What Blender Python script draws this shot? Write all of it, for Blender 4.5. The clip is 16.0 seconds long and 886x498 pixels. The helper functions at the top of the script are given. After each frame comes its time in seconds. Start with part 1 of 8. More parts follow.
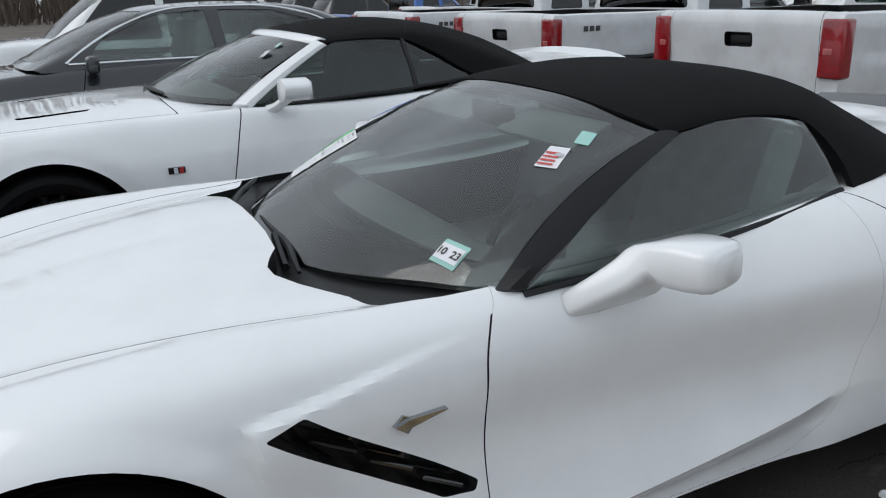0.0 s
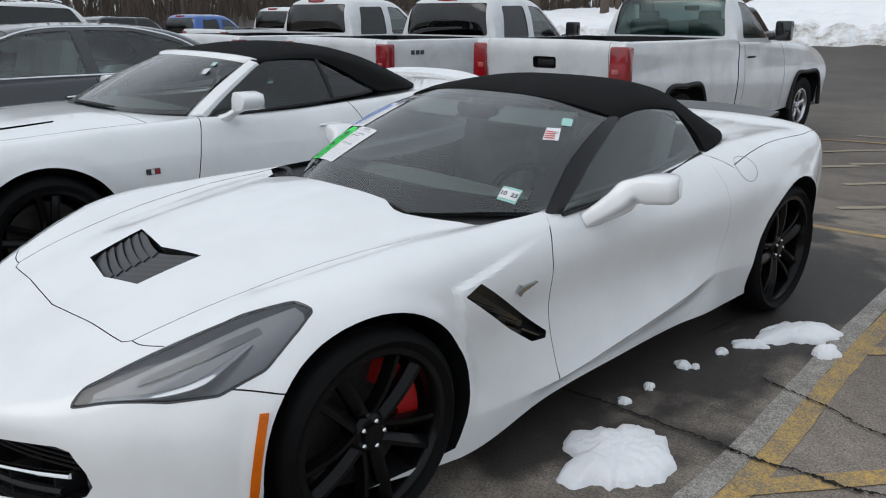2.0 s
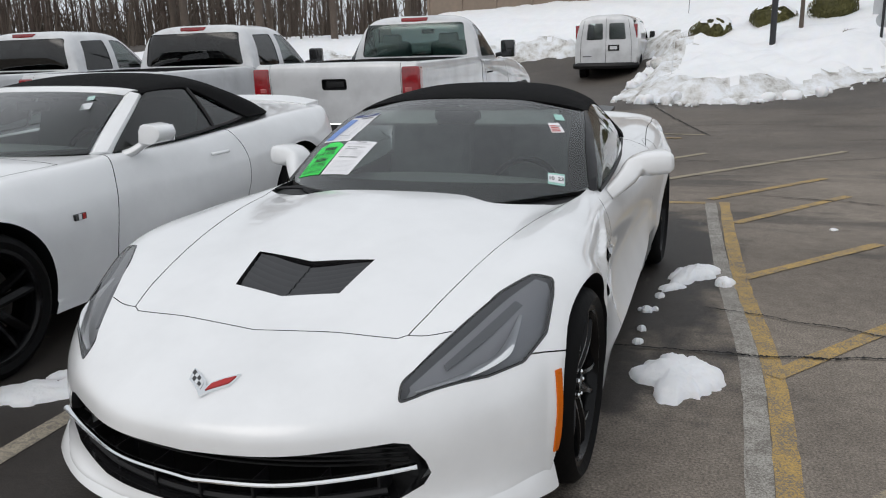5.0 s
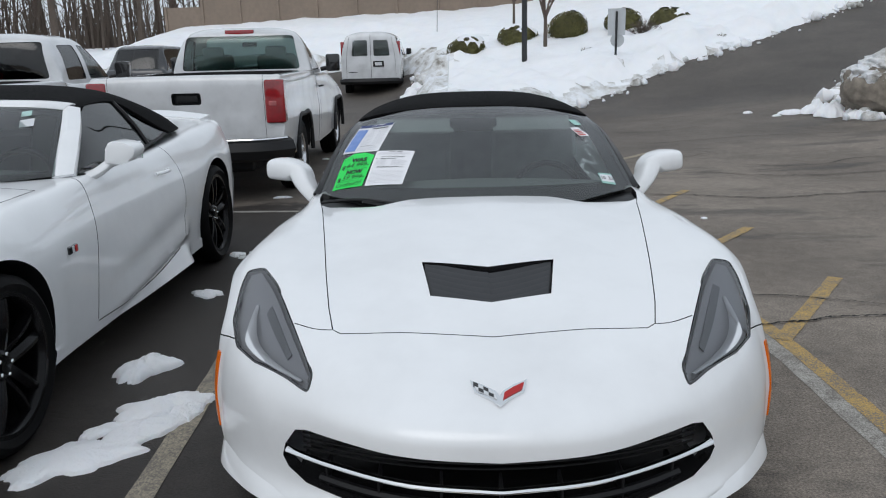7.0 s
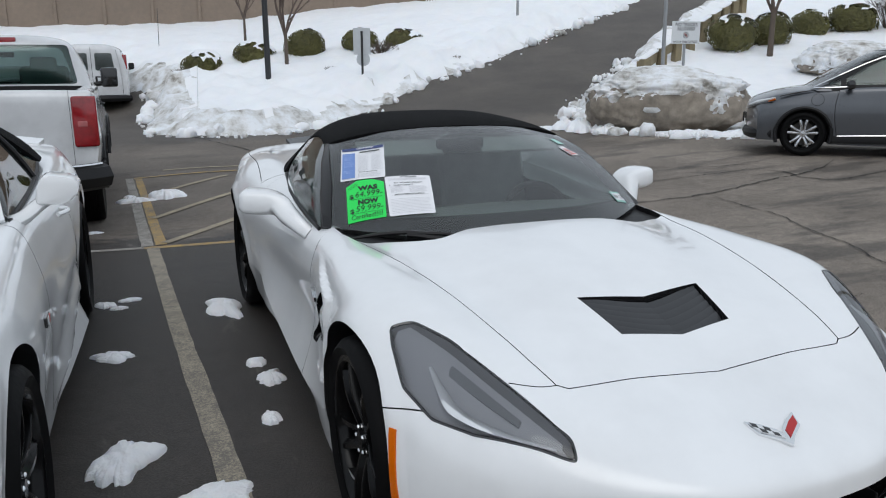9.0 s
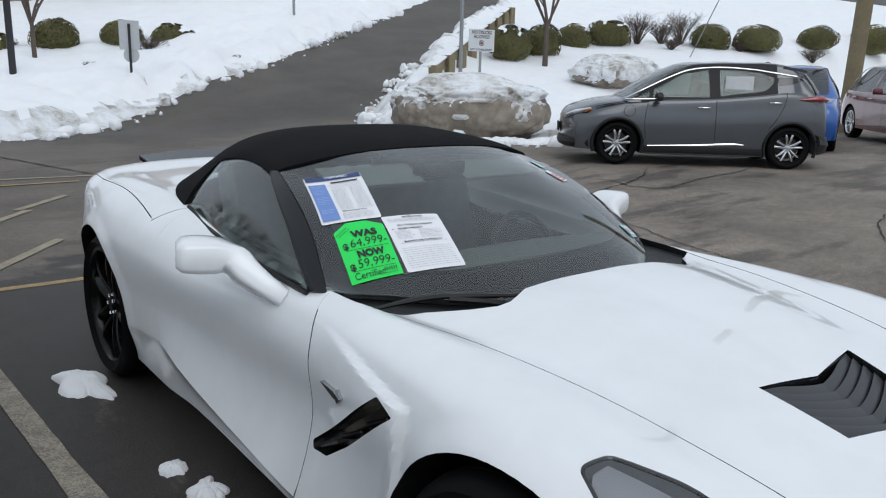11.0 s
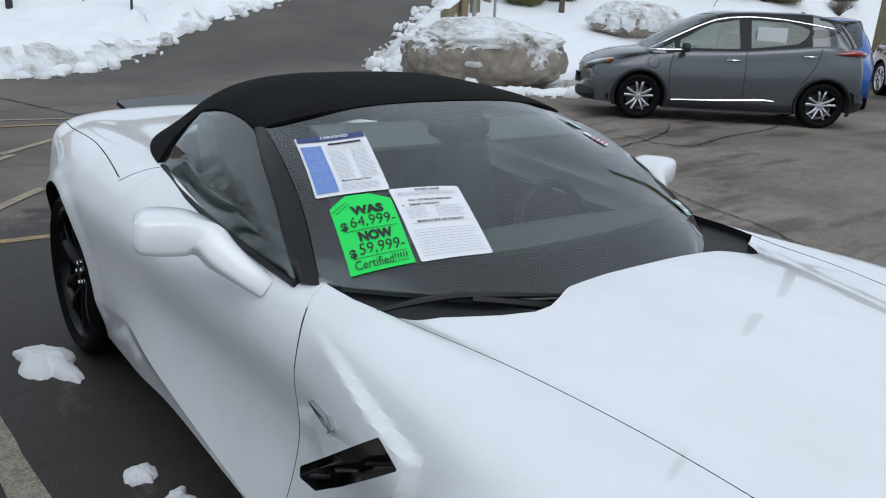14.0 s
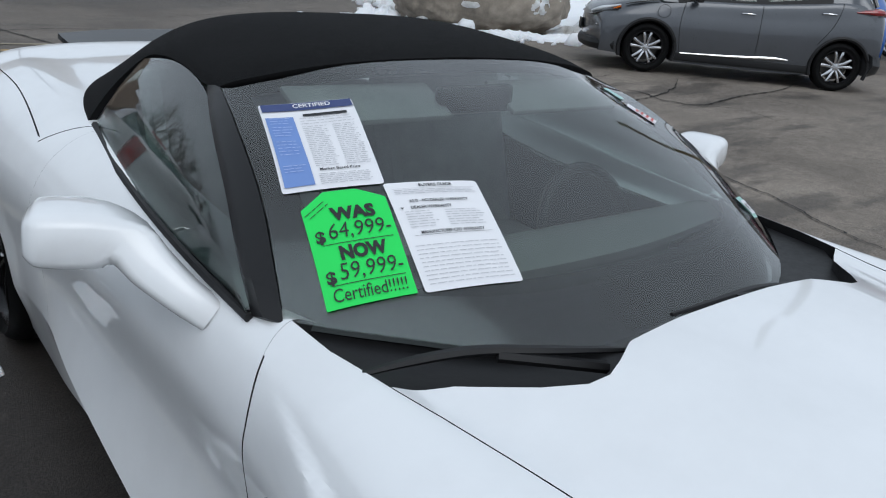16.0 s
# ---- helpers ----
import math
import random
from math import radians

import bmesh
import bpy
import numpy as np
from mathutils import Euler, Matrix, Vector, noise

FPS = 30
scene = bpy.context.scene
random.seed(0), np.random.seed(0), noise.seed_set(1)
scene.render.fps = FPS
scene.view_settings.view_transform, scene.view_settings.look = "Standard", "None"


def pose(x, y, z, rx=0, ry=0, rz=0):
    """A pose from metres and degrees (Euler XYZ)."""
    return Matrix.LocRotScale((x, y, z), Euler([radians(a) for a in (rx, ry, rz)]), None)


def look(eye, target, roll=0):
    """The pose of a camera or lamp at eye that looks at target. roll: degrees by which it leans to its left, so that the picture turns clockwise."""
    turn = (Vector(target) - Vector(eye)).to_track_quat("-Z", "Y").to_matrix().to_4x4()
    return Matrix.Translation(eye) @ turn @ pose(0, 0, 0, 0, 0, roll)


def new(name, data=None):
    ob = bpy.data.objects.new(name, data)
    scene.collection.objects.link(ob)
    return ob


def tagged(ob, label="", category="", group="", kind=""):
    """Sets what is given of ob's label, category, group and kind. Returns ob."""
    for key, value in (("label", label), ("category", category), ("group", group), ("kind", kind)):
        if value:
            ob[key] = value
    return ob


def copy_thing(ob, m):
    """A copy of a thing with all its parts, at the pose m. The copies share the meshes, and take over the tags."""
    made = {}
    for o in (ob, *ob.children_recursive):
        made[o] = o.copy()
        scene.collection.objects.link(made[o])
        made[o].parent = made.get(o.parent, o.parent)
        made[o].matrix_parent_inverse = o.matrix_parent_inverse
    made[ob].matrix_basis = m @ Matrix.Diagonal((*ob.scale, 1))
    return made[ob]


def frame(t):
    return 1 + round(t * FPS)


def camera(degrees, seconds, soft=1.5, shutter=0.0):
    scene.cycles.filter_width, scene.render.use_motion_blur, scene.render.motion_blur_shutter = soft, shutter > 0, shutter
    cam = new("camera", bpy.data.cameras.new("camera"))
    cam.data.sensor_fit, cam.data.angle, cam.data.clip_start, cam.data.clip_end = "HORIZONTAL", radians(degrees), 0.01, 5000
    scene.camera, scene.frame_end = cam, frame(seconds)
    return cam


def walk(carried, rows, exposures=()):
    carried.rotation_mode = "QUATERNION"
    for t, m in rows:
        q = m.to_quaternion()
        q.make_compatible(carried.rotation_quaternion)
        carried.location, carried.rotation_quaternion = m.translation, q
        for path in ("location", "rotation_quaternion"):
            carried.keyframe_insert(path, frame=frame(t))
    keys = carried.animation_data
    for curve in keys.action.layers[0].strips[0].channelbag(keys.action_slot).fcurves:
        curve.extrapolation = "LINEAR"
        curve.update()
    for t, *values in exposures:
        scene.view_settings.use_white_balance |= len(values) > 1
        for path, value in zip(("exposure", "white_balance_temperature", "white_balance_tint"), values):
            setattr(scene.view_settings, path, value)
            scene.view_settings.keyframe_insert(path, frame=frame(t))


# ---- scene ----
SKY_STRENGTH, SUN_STRENGTH = 0.10, 0.5
CLOUD, CLOUD_COLOR = 0.8, (7.6, 8.4, 9.3)
cam = camera(59.2, 16.0, 1.1)

PATH = [
    (0, (2.171, 0.112, 1.442), (0.457, 0.936, 0.822), -1.2),
    (0.5, (2.239, -0.255, 1.464), (0.614, 0.761, 0.889), -1.5),
    (1, (2.191, -0.582, 1.483), (0.639, 0.558, 0.945), -1.9),
    (1.5, (2.268, -0.963, 1.478), (0.814, 0.294, 0.924), -0.8),
    (2, (2.464, -1.254, 1.49), (1.085, 0.077, 0.919), 0.2),
    (2.5, (2.592, -1.56, 1.469), (1.286, -0.169, 0.87), -0.0),
    (3, (2.561, -1.779, 1.459), (1.353, -0.314, 0.832), -0.3),
    (3.5, (2.324, -1.853, 1.445), (1.243, -0.29, 0.82), -0.4),
    (4, (2.032, -2.062, 1.437), (1.099, -0.399, 0.833), -0.6),
    (4.5, (1.671, -2.275, 1.429), (0.888, -0.52, 0.876), -1.2),
    (4.7, (1.525, -2.328, 1.435), (0.78, -0.55, 0.903), -1.5),
    (6.8, (0.032, -2.72, 1.459), (-0.071, -0.784, 0.968), -1.6),
    (7, (-0.114, -2.702, 1.445), (-0.141, -0.763, 0.955), -1.4),
    (7.5, (-0.479, -2.638, 1.461), (-0.327, -0.702, 0.982), -1.2),
    (8, (-0.849, -2.604, 1.469), (-0.508, -0.69, 0.998), -0.8),
    (8.5, (-1.135, -2.383, 1.464), (-0.616, -0.508, 0.999), -0.5),
    (9, (-1.421, -2.16, 1.453), (-0.729, -0.34, 0.996), -0.3),
    (9.5, (-1.642, -1.922, 1.449), (-0.783, -0.173, 0.998), -0.2),
    (10, (-1.811, -1.64, 1.473), (-0.805, 0.031, 1.03), 0.0),
    (10.2, (-1.894, -1.52, 1.464), (-0.835, 0.118, 1.023), 0.2),
    (12.3, (-1.629, -0.554, 1.455), (-0.311, 0.872, 0.974), 3.4),
    (12.5, (-1.566, -0.552, 1.462), (-0.284, 0.898, 0.959), 3.9),
    (13, (-1.44, -0.553, 1.46), (-0.266, 0.974, 0.922), 3.3),
    (13.5, (-1.504, -0.595, 1.458), (-0.377, 0.96, 0.902), 2.9),
    (14, (-1.596, -0.622, 1.434), (-0.407, 0.881, 0.861), 2.8),
    (14.5, (-1.509, -0.592, 1.444), (-0.28, 0.874, 0.863), 3.5),
    (15, (-1.406, -0.476, 1.441), (-0.155, 0.966, 0.843), 4.3),
    (15.5, (-1.383, -0.3, 1.44), (-0.137, 1.129, 0.803), 5.0),
    (16, (-1.302, -0.147, 1.419), (-0.1, 1.286, 0.708), 5.7),
]
TONE = [(0, 0, 6500, 10), (1.5, 0, 6500, 10), (2.5, .08, 6650, 11), (3, .10, 6880, 12), (4.5, .05, 6880, 12), (7, -.04, 6420, 10), (10, -.03, 6400, 10), (12.5, 0, 6180, 9), (16, 0, 6180, 9)]
walk(cam, [(t, look(e, g, r)) for t, e, g, r in PATH], TONE)
# ---------------------------------------------------------------- light
world = bpy.data.worlds.new("overcast")
scene.world = world
world.use_nodes = True
wn, wl = world.node_tree.nodes, world.node_tree.links
wn.clear()
sky = wn.new("ShaderNodeTexSky")
sky.sky_type, sky.sun_disc = "NISHITA", False
sky.sun_elevation, sky.sun_rotation = radians(48), radians(200)
sky.air_density, sky.dust_density, sky.ozone_density = 1.0, 6.0, 1.0
hs = wn.new("ShaderNodeHueSaturation")
hs.inputs["Saturation"].default_value = 0.22
bg = wn.new("ShaderNodeBackground")
bg.inputs["Strength"].default_value = SKY_STRENGTH
wo = wn.new("ShaderNodeOutputWorld")
wl.new(sky.outputs[0], hs.inputs["Color"])
cloud = wn.new("ShaderNodeMix")
cloud.data_type = "RGBA"
cloud.inputs[0].default_value = CLOUD
cloud.inputs[7].default_value = (*CLOUD_COLOR, 1)
wl.new(hs.outputs[0], cloud.inputs[6])
wl.new(cloud.outputs[2], bg.inputs["Color"])
wl.new(bg.outputs[0], wo.inputs[0])
sun = new("sun", bpy.data.lights.new("sun", "SUN"))
sun.data.energy, sun.data.angle, sun.data.color = SUN_STRENGTH, radians(40), (1.0, 0.98, 0.95)
sun.matrix_world = look((-14, -40, 47), (0, 0, 0))


# ---------------------------------------------------------------- materials
def material(name):
    m = bpy.data.materials.new(name)
    m.use_nodes = True
    n, l = m.node_tree.nodes, m.node_tree.links
    return m, n, l, n["Principled BSDF"]


def grain(n, l, scale, detail=4.0, rough=0.55, coords="Object", stretch=None):
    tc = n.new("ShaderNodeTexCoord")
    t = n.new("ShaderNodeTexNoise")
    t.inputs["Scale"].default_value, t.inputs["Detail"].default_value, t.inputs["Roughness"].default_value = scale, detail, rough
    if stretch:
        mp = n.new("ShaderNodeMapping")
        mp.inputs["Scale"].default_value = stretch
        l.new(tc.outputs[coords], mp.inputs["Vector"])
        l.new(mp.outputs[0], t.inputs["Vector"])
    else:
        l.new(tc.outputs[coords], t.inputs["Vector"])
    return t


def ramp(n, l, src, stops):
    r = n.new("ShaderNodeValToRGB")
    e = r.color_ramp.elements
    while len(e) < len(stops):
        e.new(0.5)
    for el, (p, c) in zip(e, stops):
        el.position = p
        el.color = (*c, 1) if len(c) == 3 else (c[0], c[0], c[0], 1)
    l.new(src, r.inputs[0])
    return r


def bump(n, l, src, bsdf, strength, distance=0.01):
    b = n.new("ShaderNodeBump")
    b.inputs["Strength"].default_value, b.inputs["Distance"].default_value = strength, distance
    l.new(src, b.inputs["Height"])
    l.new(b.outputs[0], bsdf.inputs["Normal"])
    return b


def simple(name, color, rough=0.5, metal=0.0, vary=0.12, scale=18.0, bumpy=0.0, coat=0.0, coords="Object"):
    """A surface with two scales of variation in colour and gloss."""
    m, n, l, b = material(name)
    a, c = grain(n, l, scale, coords=coords), grain(n, l, scale * 0.13, 2.0, coords=coords)
    mix = n.new("ShaderNodeMath")
    mix.operation = "ADD"
    l.new(a.outputs[0], mix.inputs[0])
    l.new(c.outputs[0], mix.inputs[1])
    half = n.new("ShaderNodeMath")
    half.operation = "MULTIPLY"
    half.inputs[1].default_value = 0.5
    l.new(mix.outputs[0], half.inputs[0])
    lo = tuple(v * (1 - vary) for v in color)
    hi = tuple(min(1.0, v * (1 + vary)) for v in color)
    r = ramp(n, l, half.outputs[0], [(0.3, lo), (0.7, hi)])
    l.new(r.outputs[0], b.inputs["Base Color"])
    rr = ramp(n, l, half.outputs[0], [(0.3, (max(0.0, rough * 0.85),)), (0.7, (min(1.0, rough * 1.15),))])
    l.new(rr.outputs[0], b.inputs["Roughness"])
    b.inputs["Metallic"].default_value = metal
    if coat:
        b.inputs["Coat Weight"].default_value = coat
        b.inputs["Coat Roughness"].default_value = 0.03
    if bumpy:
        bump(n, l, a.outputs[0], b, bumpy)
    return m


def dull(m, level):
    m.node_tree.nodes["Principled BSDF"].inputs["Specular IOR Level"].default_value = level
    return m


def paint(name, color, flake=0.0, rough=0.35, dirt=0.10):
    """Car paint under clear coat, with faint road film."""
    m, n, l, b = material(name)
    film = grain(n, l, 2.2, 6.0, 0.6)
    fine = grain(n, l, 60.0, 3.0, 0.6)
    r = ramp(n, l, film.outputs[0], [(0.42, color), (0.72, tuple(v * (1 - dirt) for v in color))])
    l.new(r.outputs[0], b.inputs["Base Color"])
    rr = ramp(n, l, fine.outputs[0], [(0.3, (rough * 0.9,)), (0.7, (rough * 1.1,))])
    l.new(rr.outputs[0], b.inputs["Roughness"])
    b.inputs["Metallic"].default_value = flake
    b.inputs["Coat Weight"].default_value = 1.0
    cr = ramp(n, l, film.outputs[0], [(0.4, (0.03,)), (0.75, (0.09,))])
    l.new(cr.outputs[0], b.inputs["Coat Roughness"])
    b.inputs["Coat IOR"].default_value = 1.5
    return m


def window_glass(name, tint, gloss=1.0, ior=1.58):
    """A thin pane: clear but tinted, mirror gloss by Fresnel."""
    m, n, l, b = material(name)
    n.remove(b)
    tr = n.new("ShaderNodeBsdfTransparent")
    tr.inputs[0].default_value = (*tint, 1)
    gl = n.new("ShaderNodeBsdfGlossy")
    gl.inputs["Roughness"].default_value = 0.015
    gl.inputs["Color"].default_value = (gloss, gloss, gloss, 1)
    fr = n.new("ShaderNodeFresnel")
    fr.inputs["IOR"].default_value = ior
    mx = n.new("ShaderNodeMixShader")
    l.new(fr.outputs[0], mx.inputs[0])
    l.new(tr.outputs[0], mx.inputs[1])
    l.new(gl.outputs[0], mx.inputs[2])
    l.new(mx.outputs[0], n["Material Output"].inputs["Surface"])
    return m


WHITE = paint("white_car_paint", (0.82, 0.83, 0.84))
TRUCK_WHITE = paint("white_truck_paint", (0.66, 0.67, 0.685), dirt=0.25)
SILVER_WHITE = paint("white_crossover_paint", (0.76, 0.77, 0.78), dirt=0.15)
GREY_PAINT = paint("grey_metallic_paint", (0.078, 0.084, 0.096), flake=0.45, rough=0.3)
BLACK_PAINT = paint("black_metallic_paint", (0.022, 0.024, 0.028), flake=0.3, rough=0.25)
RED_PAINT = paint("burgundy_metallic_paint", (0.12, 0.012, 0.02), flake=0.4, rough=0.25)
BLUE_PAINT = paint("bright_blue_paint", (0.01, 0.09, 0.36), flake=0.2)
GLOSS_BLACK = simple("gloss_black_plastic", (0.012, 0.012, 0.013), 0.12, vary=0.2, coat=0.6)
SATIN_BLACK = dull(simple("satin_black_plastic", (0.010, 0.010, 0.011), 0.5, vary=0.25, scale=60, bumpy=0.05), .3)
GREY_PLASTIC = simple("charcoal_plastic", (0.05, 0.053, 0.058), 0.4, vary=0.15, scale=80)
LOUVRE = simple("dark_grey_vent_plastic", (0.030, 0.031, 0.034), 0.36, vary=0.15, scale=80)
FABRIC = dull(simple("black_canvas_top", (0.0065, 0.0065, 0.007), 0.92, vary=0.3, scale=420, bumpy=0.35), .12)
RUBBER = dull(simple("tyre_rubber", (0.0045, 0.0045, 0.0048), 0.6, vary=0.3, scale=45, bumpy=0.12), .10)
RIM_BLACK = dull(simple("gloss_black_wheel", (0.004, 0.004, 0.0045), 0.24, vary=0.2, coat=0.10), .15)
ALLOY = simple("machined_alloy", (0.62, 0.63, 0.65), 0.25, metal=1.0, vary=0.08, scale=90)
STEEL = simple("brake_steel", (0.07, 0.066, 0.062), 0.5, metal=0.8, vary=0.3, scale=70)
CHROME = simple("chrome", (0.78, 0.79, 0.8), 0.07, metal=1.0, vary=0.03)
DARK_CHROME = simple("dark_chrome", (0.42, 0.43, 0.44), 0.12, metal=1.0, vary=0.05)
CALIPER = simple("red_brake_caliper", (0.42, 0.012, 0.012), 0.35, vary=0.15)
INTERIOR = simple("grey_interior_leather", (0.36, 0.37, 0.37), 0.6, vary=0.2, scale=120)
DASH = simple("dark_dashboard_vinyl", (0.21, 0.22, 0.218), 0.6, vary=0.15, scale=140)
TINTED_LABEL = simple("pale_teal_label", (.42, .62, .58), .5, vary=.05)
SEAT_GREY = simple("grey_seat_cloth", (0.12, 0.125, 0.13), 0.85, vary=0.2, scale=150, bumpy=0.1)
PILLAR = dull(simple("satin_black_pillar", (0.010, 0.010, 0.011), 0.38, vary=0.15), .3)
FRIT = simple("black_windscreen_border", (0.012, 0.012, 0.013), 0.25, vary=0.1, coat=0.4)
AMBER = dull(simple("amber_reflector", (0.62, 0.125, 0.001), 0.3, vary=0.12, scale=140), .25)
RED_LENS = simple("red_lamp_lens", (0.26, 0.006, 0.01), 0.16, vary=0.35, scale=25, coat=1.0)
CLEAR_LENS = window_glass("clear_lamp_lens", (0.86, 0.87, 0.89))
REVERSE_LENS = simple("reversing_lamp_lens", (0.42, 0.10, 0.10), 0.2, vary=0.3, scale=25, coat=1.0)
LED_WHITE = simple("frosted_light_guide", (0.62, 0.64, 0.66), 0.35, vary=0.1, coat=0.6)
LAMP_DARK = simple("lamp_fin_grey", (0.16, 0.165, 0.175), 0.4, metal=0.2, vary=0.1, scale=30)
LAMP_GREY = simple("lamp_reflector_grey", (0.33, 0.335, 0.35), 0.4, metal=0.2, vary=0.05, scale=30)
GLASS = window_glass("windscreen_glass", (0.90, 0.95, 0.935), ior=1.80)
SIDE_GLASS = window_glass("side_window_glass", (0.78, 0.84, 0.82), ior=1.72)
CAB_GLASS = window_glass("green_cab_glass", (0.70, 0.84, 0.81))
SMOKED = window_glass("smoked_side_glass", (0.40, 0.50, 0.48))
TINT = window_glass("privacy_glass", (0.18, 0.19, 0.19))
# ---------------------------------------------------------------- mesh tools
def link(name, bm, mats, parent=None, label="", smooth=35, matrix=None):
    """One bmesh as one mesh object, smooth but for edges sharper than the angle."""
    bmesh.ops.recalc_face_normals(bm, faces=bm.faces)
    me = bpy.data.meshes.new(name)
    bm.to_mesh(me)
    bm.free()
    return link_mesh(name, me, mats, parent, label, smooth, matrix)


def link_mesh(name, me, mats, parent=None, label="", smooth=35, matrix=None):
    if mats is not None:
        for m in (mats if isinstance(mats, (list, tuple)) else [mats]):
            me.materials.append(m)
    if smooth:
        me.shade_smooth()
        me.set_sharp_from_angle(angle=radians(smooth))
    ob = new(name, me)
    if matrix is not None:
        ob.matrix_world = matrix
    if parent is not None:
        ob.parent = parent
    if label:
        ob["label"] = label
    return ob


def part(name, bm, material, parent, label="", smooth=35):
    return link(name, bm, material, parent, label, smooth)


def thing(name, m, label, category, group="", kind=""):
    ob = new(name)
    ob.empty_display_size = 0.2
    ob.matrix_world = m
    return tagged(ob, label, category, group, kind)


def spline(pts, count):
    """Points over a smooth curve through pts (chord-length Hermite): a number of them evenly spread, or at the parameters of a list."""
    p = np.array(pts, float)
    if len(p) == 2:
        s = (np.linspace(0, 1, count) if isinstance(count, int) else np.array(count))[:, None]
        return p[0] * (1 - s) + p[1] * s
    d = np.linalg.norm(np.diff(p, axis=0), axis=1) ** 0.7 + 1e-6
    k = np.concatenate([[0], np.cumsum(d)])
    seg = np.diff(p, axis=0) / d[:, None]
    tan = np.zeros_like(p)
    w = d[1:] / (d[:-1] + d[1:])
    tan[1:-1] = seg[:-1] * w[:, None] + seg[1:] * (1 - w)[:, None]
    tan[0], tan[-1] = 1.5 * seg[0] - 0.5 * tan[1], 1.5 * seg[-1] - 0.5 * tan[-2]
    out = []
    n = len(p) - 1
    for u in np.linspace(0, n, count) if isinstance(count, int) else count:
        i = min(int(u), n - 1)
        s = u - i
        h = d[i]
        out.append((2 * s**3 - 3 * s**2 + 1) * p[i] + (s**3 - 2 * s**2 + s) * h * tan[i]
                   + (-2 * s**3 + 3 * s**2) * p[i + 1] + (s**3 - s**2) * h * tan[i + 1])
    return np.array(out)


def net(lines, nu, nv):
    """A smooth sheet through lengthwise lines: array [v][u]."""
    long = [spline(l, nu) for l in lines]
    return np.array([spline([l[i] for l in long], nv) for i in range(nu)]).transpose(1, 0, 2)


def sheet(bm, g, closed=False):
    vs = [[bm.verts.new(p) for p in row] for row in g]
    a, b = len(vs), len(vs[0])
    for i in range(a - 1 + closed):
        for j in range(b - 1):
            bm.faces.new((vs[i][j], vs[(i + 1) % a][j], vs[(i + 1) % a][j + 1], vs[i][j + 1]))
    return vs


def steps(counts):
    """Curve parameters with a number of steps of its own for each stretch."""
    return [i + k / c for i, c in enumerate(counts) for k in range(c)] + [float(len(counts))]


def solid_from_half(lines, nu, nv):
    """A closed, mirrored body from the half-sheet of lines that run from the lowest front edge to the lowest tail edge;
    the first line lies on the middle plane, the last along the underside."""
    return solid_from_grid(net(lines, nu, nv))


def solid_from_grid(g):
    nv, nu = g.shape[:2]
    g[0, :, 0] = 0
    bm = bmesh.new()
    left = [[bm.verts.new(p) for p in row] for row in g]
    right = [left[0]] + [[bm.verts.new((-p[0], p[1], p[2])) for p in row] for row in g[1:]]
    for side in (left, right):
        for i in range(nv - 1):
            for j in range(nu - 1):
                bm.faces.new((side[i][j], side[i + 1][j], side[i + 1][j + 1], side[i][j + 1]))
    for j in range(nu - 1):
        bm.faces.new((left[-1][j], right[-1][j], right[-1][j + 1], left[-1][j + 1]))
    for j in (0, nu - 1):
        bm.faces.new([left[i][j] for i in range(nv)] + [right[i][j] for i in range(nv - 1, 0, -1)])
    bmesh.ops.recalc_face_normals(bm, faces=bm.faces)
    return bm


def smoothstep(a, b, v):
    t = np.clip((v - a) / (b - a), 0, 1)
    return t * t * (3 - 2 * t)


def prism(poly, axis, lo, hi):
    """A closed prism: poly in the two axes left over (in order), from lo to hi along axis."""
    bm = bmesh.new()
    ring = []
    for v in (lo, hi):
        r = []
        for a, b in poly:
            q = [a, b]
            q.insert("xyz".index(axis), v)
            r.append(bm.verts.new(q))
        ring.append(r)
    n = len(poly)
    for i in range(n):
        bm.faces.new((ring[0][i], ring[0][(i + 1) % n], ring[1][(i + 1) % n], ring[1][i]))
    bm.faces.new(ring[0][::-1])
    bm.faces.new(ring[1])
    return bm


def offset(poly, d):
    """The polygon moved inwards by d."""
    p = np.array(poly, float)
    area = 0.5 * np.sum(p[:, 0] * np.roll(p[:, 1], -1) - np.roll(p[:, 0], -1) * p[:, 1])
    sgn = 1 if area > 0 else -1
    out = []
    for i in range(len(p)):
        a, b, c = p[i - 1], p[i], p[(i + 1) % len(p)]
        e1, e2 = (b - a) / (np.linalg.norm(b - a) + 1e-9), (c - b) / (np.linalg.norm(c - b) + 1e-9)
        n1, n2 = np.array([-e1[1], e1[0]]) * sgn, np.array([-e2[1], e2[0]]) * sgn
        m = n1 + n2
        m /= max(0.5, np.dot(m, m) / 2) ** 1.0
        out.append(tuple(b + m * d))
    return out


def rounded(poly, r, steps=4):
    """The polygon with rounded corners."""
    p = [Vector(q) for q in poly]
    out = []
    for i in range(len(p)):
        a, b, c = p[i - 1], p[i], p[(i + 1) % len(p)]
        u, v = a - b, c - b
        k = min(r, u.length * 0.45, v.length * 0.45)
        u, v = b + u.normalized() * k, b + v.normalized() * k
        for s in range(steps + 1):
            t = s / steps
            out.append(tuple(u * (1 - t) ** 2 + b * 2 * t * (1 - t) + v * t * t))
    return out


def smooth_poly(pts, count=48):
    q = spline([(*p, 0) for p in list(pts) + [pts[0]]], count + 1)[:-1]
    return [(a, b) for a, b, _ in q]


def as_mesh(bm, mat=None):
    me = bpy.data.meshes.new("tool")
    bm.to_mesh(me)
    bm.free()
    if mat:
        me.materials.append(mat)
    return me


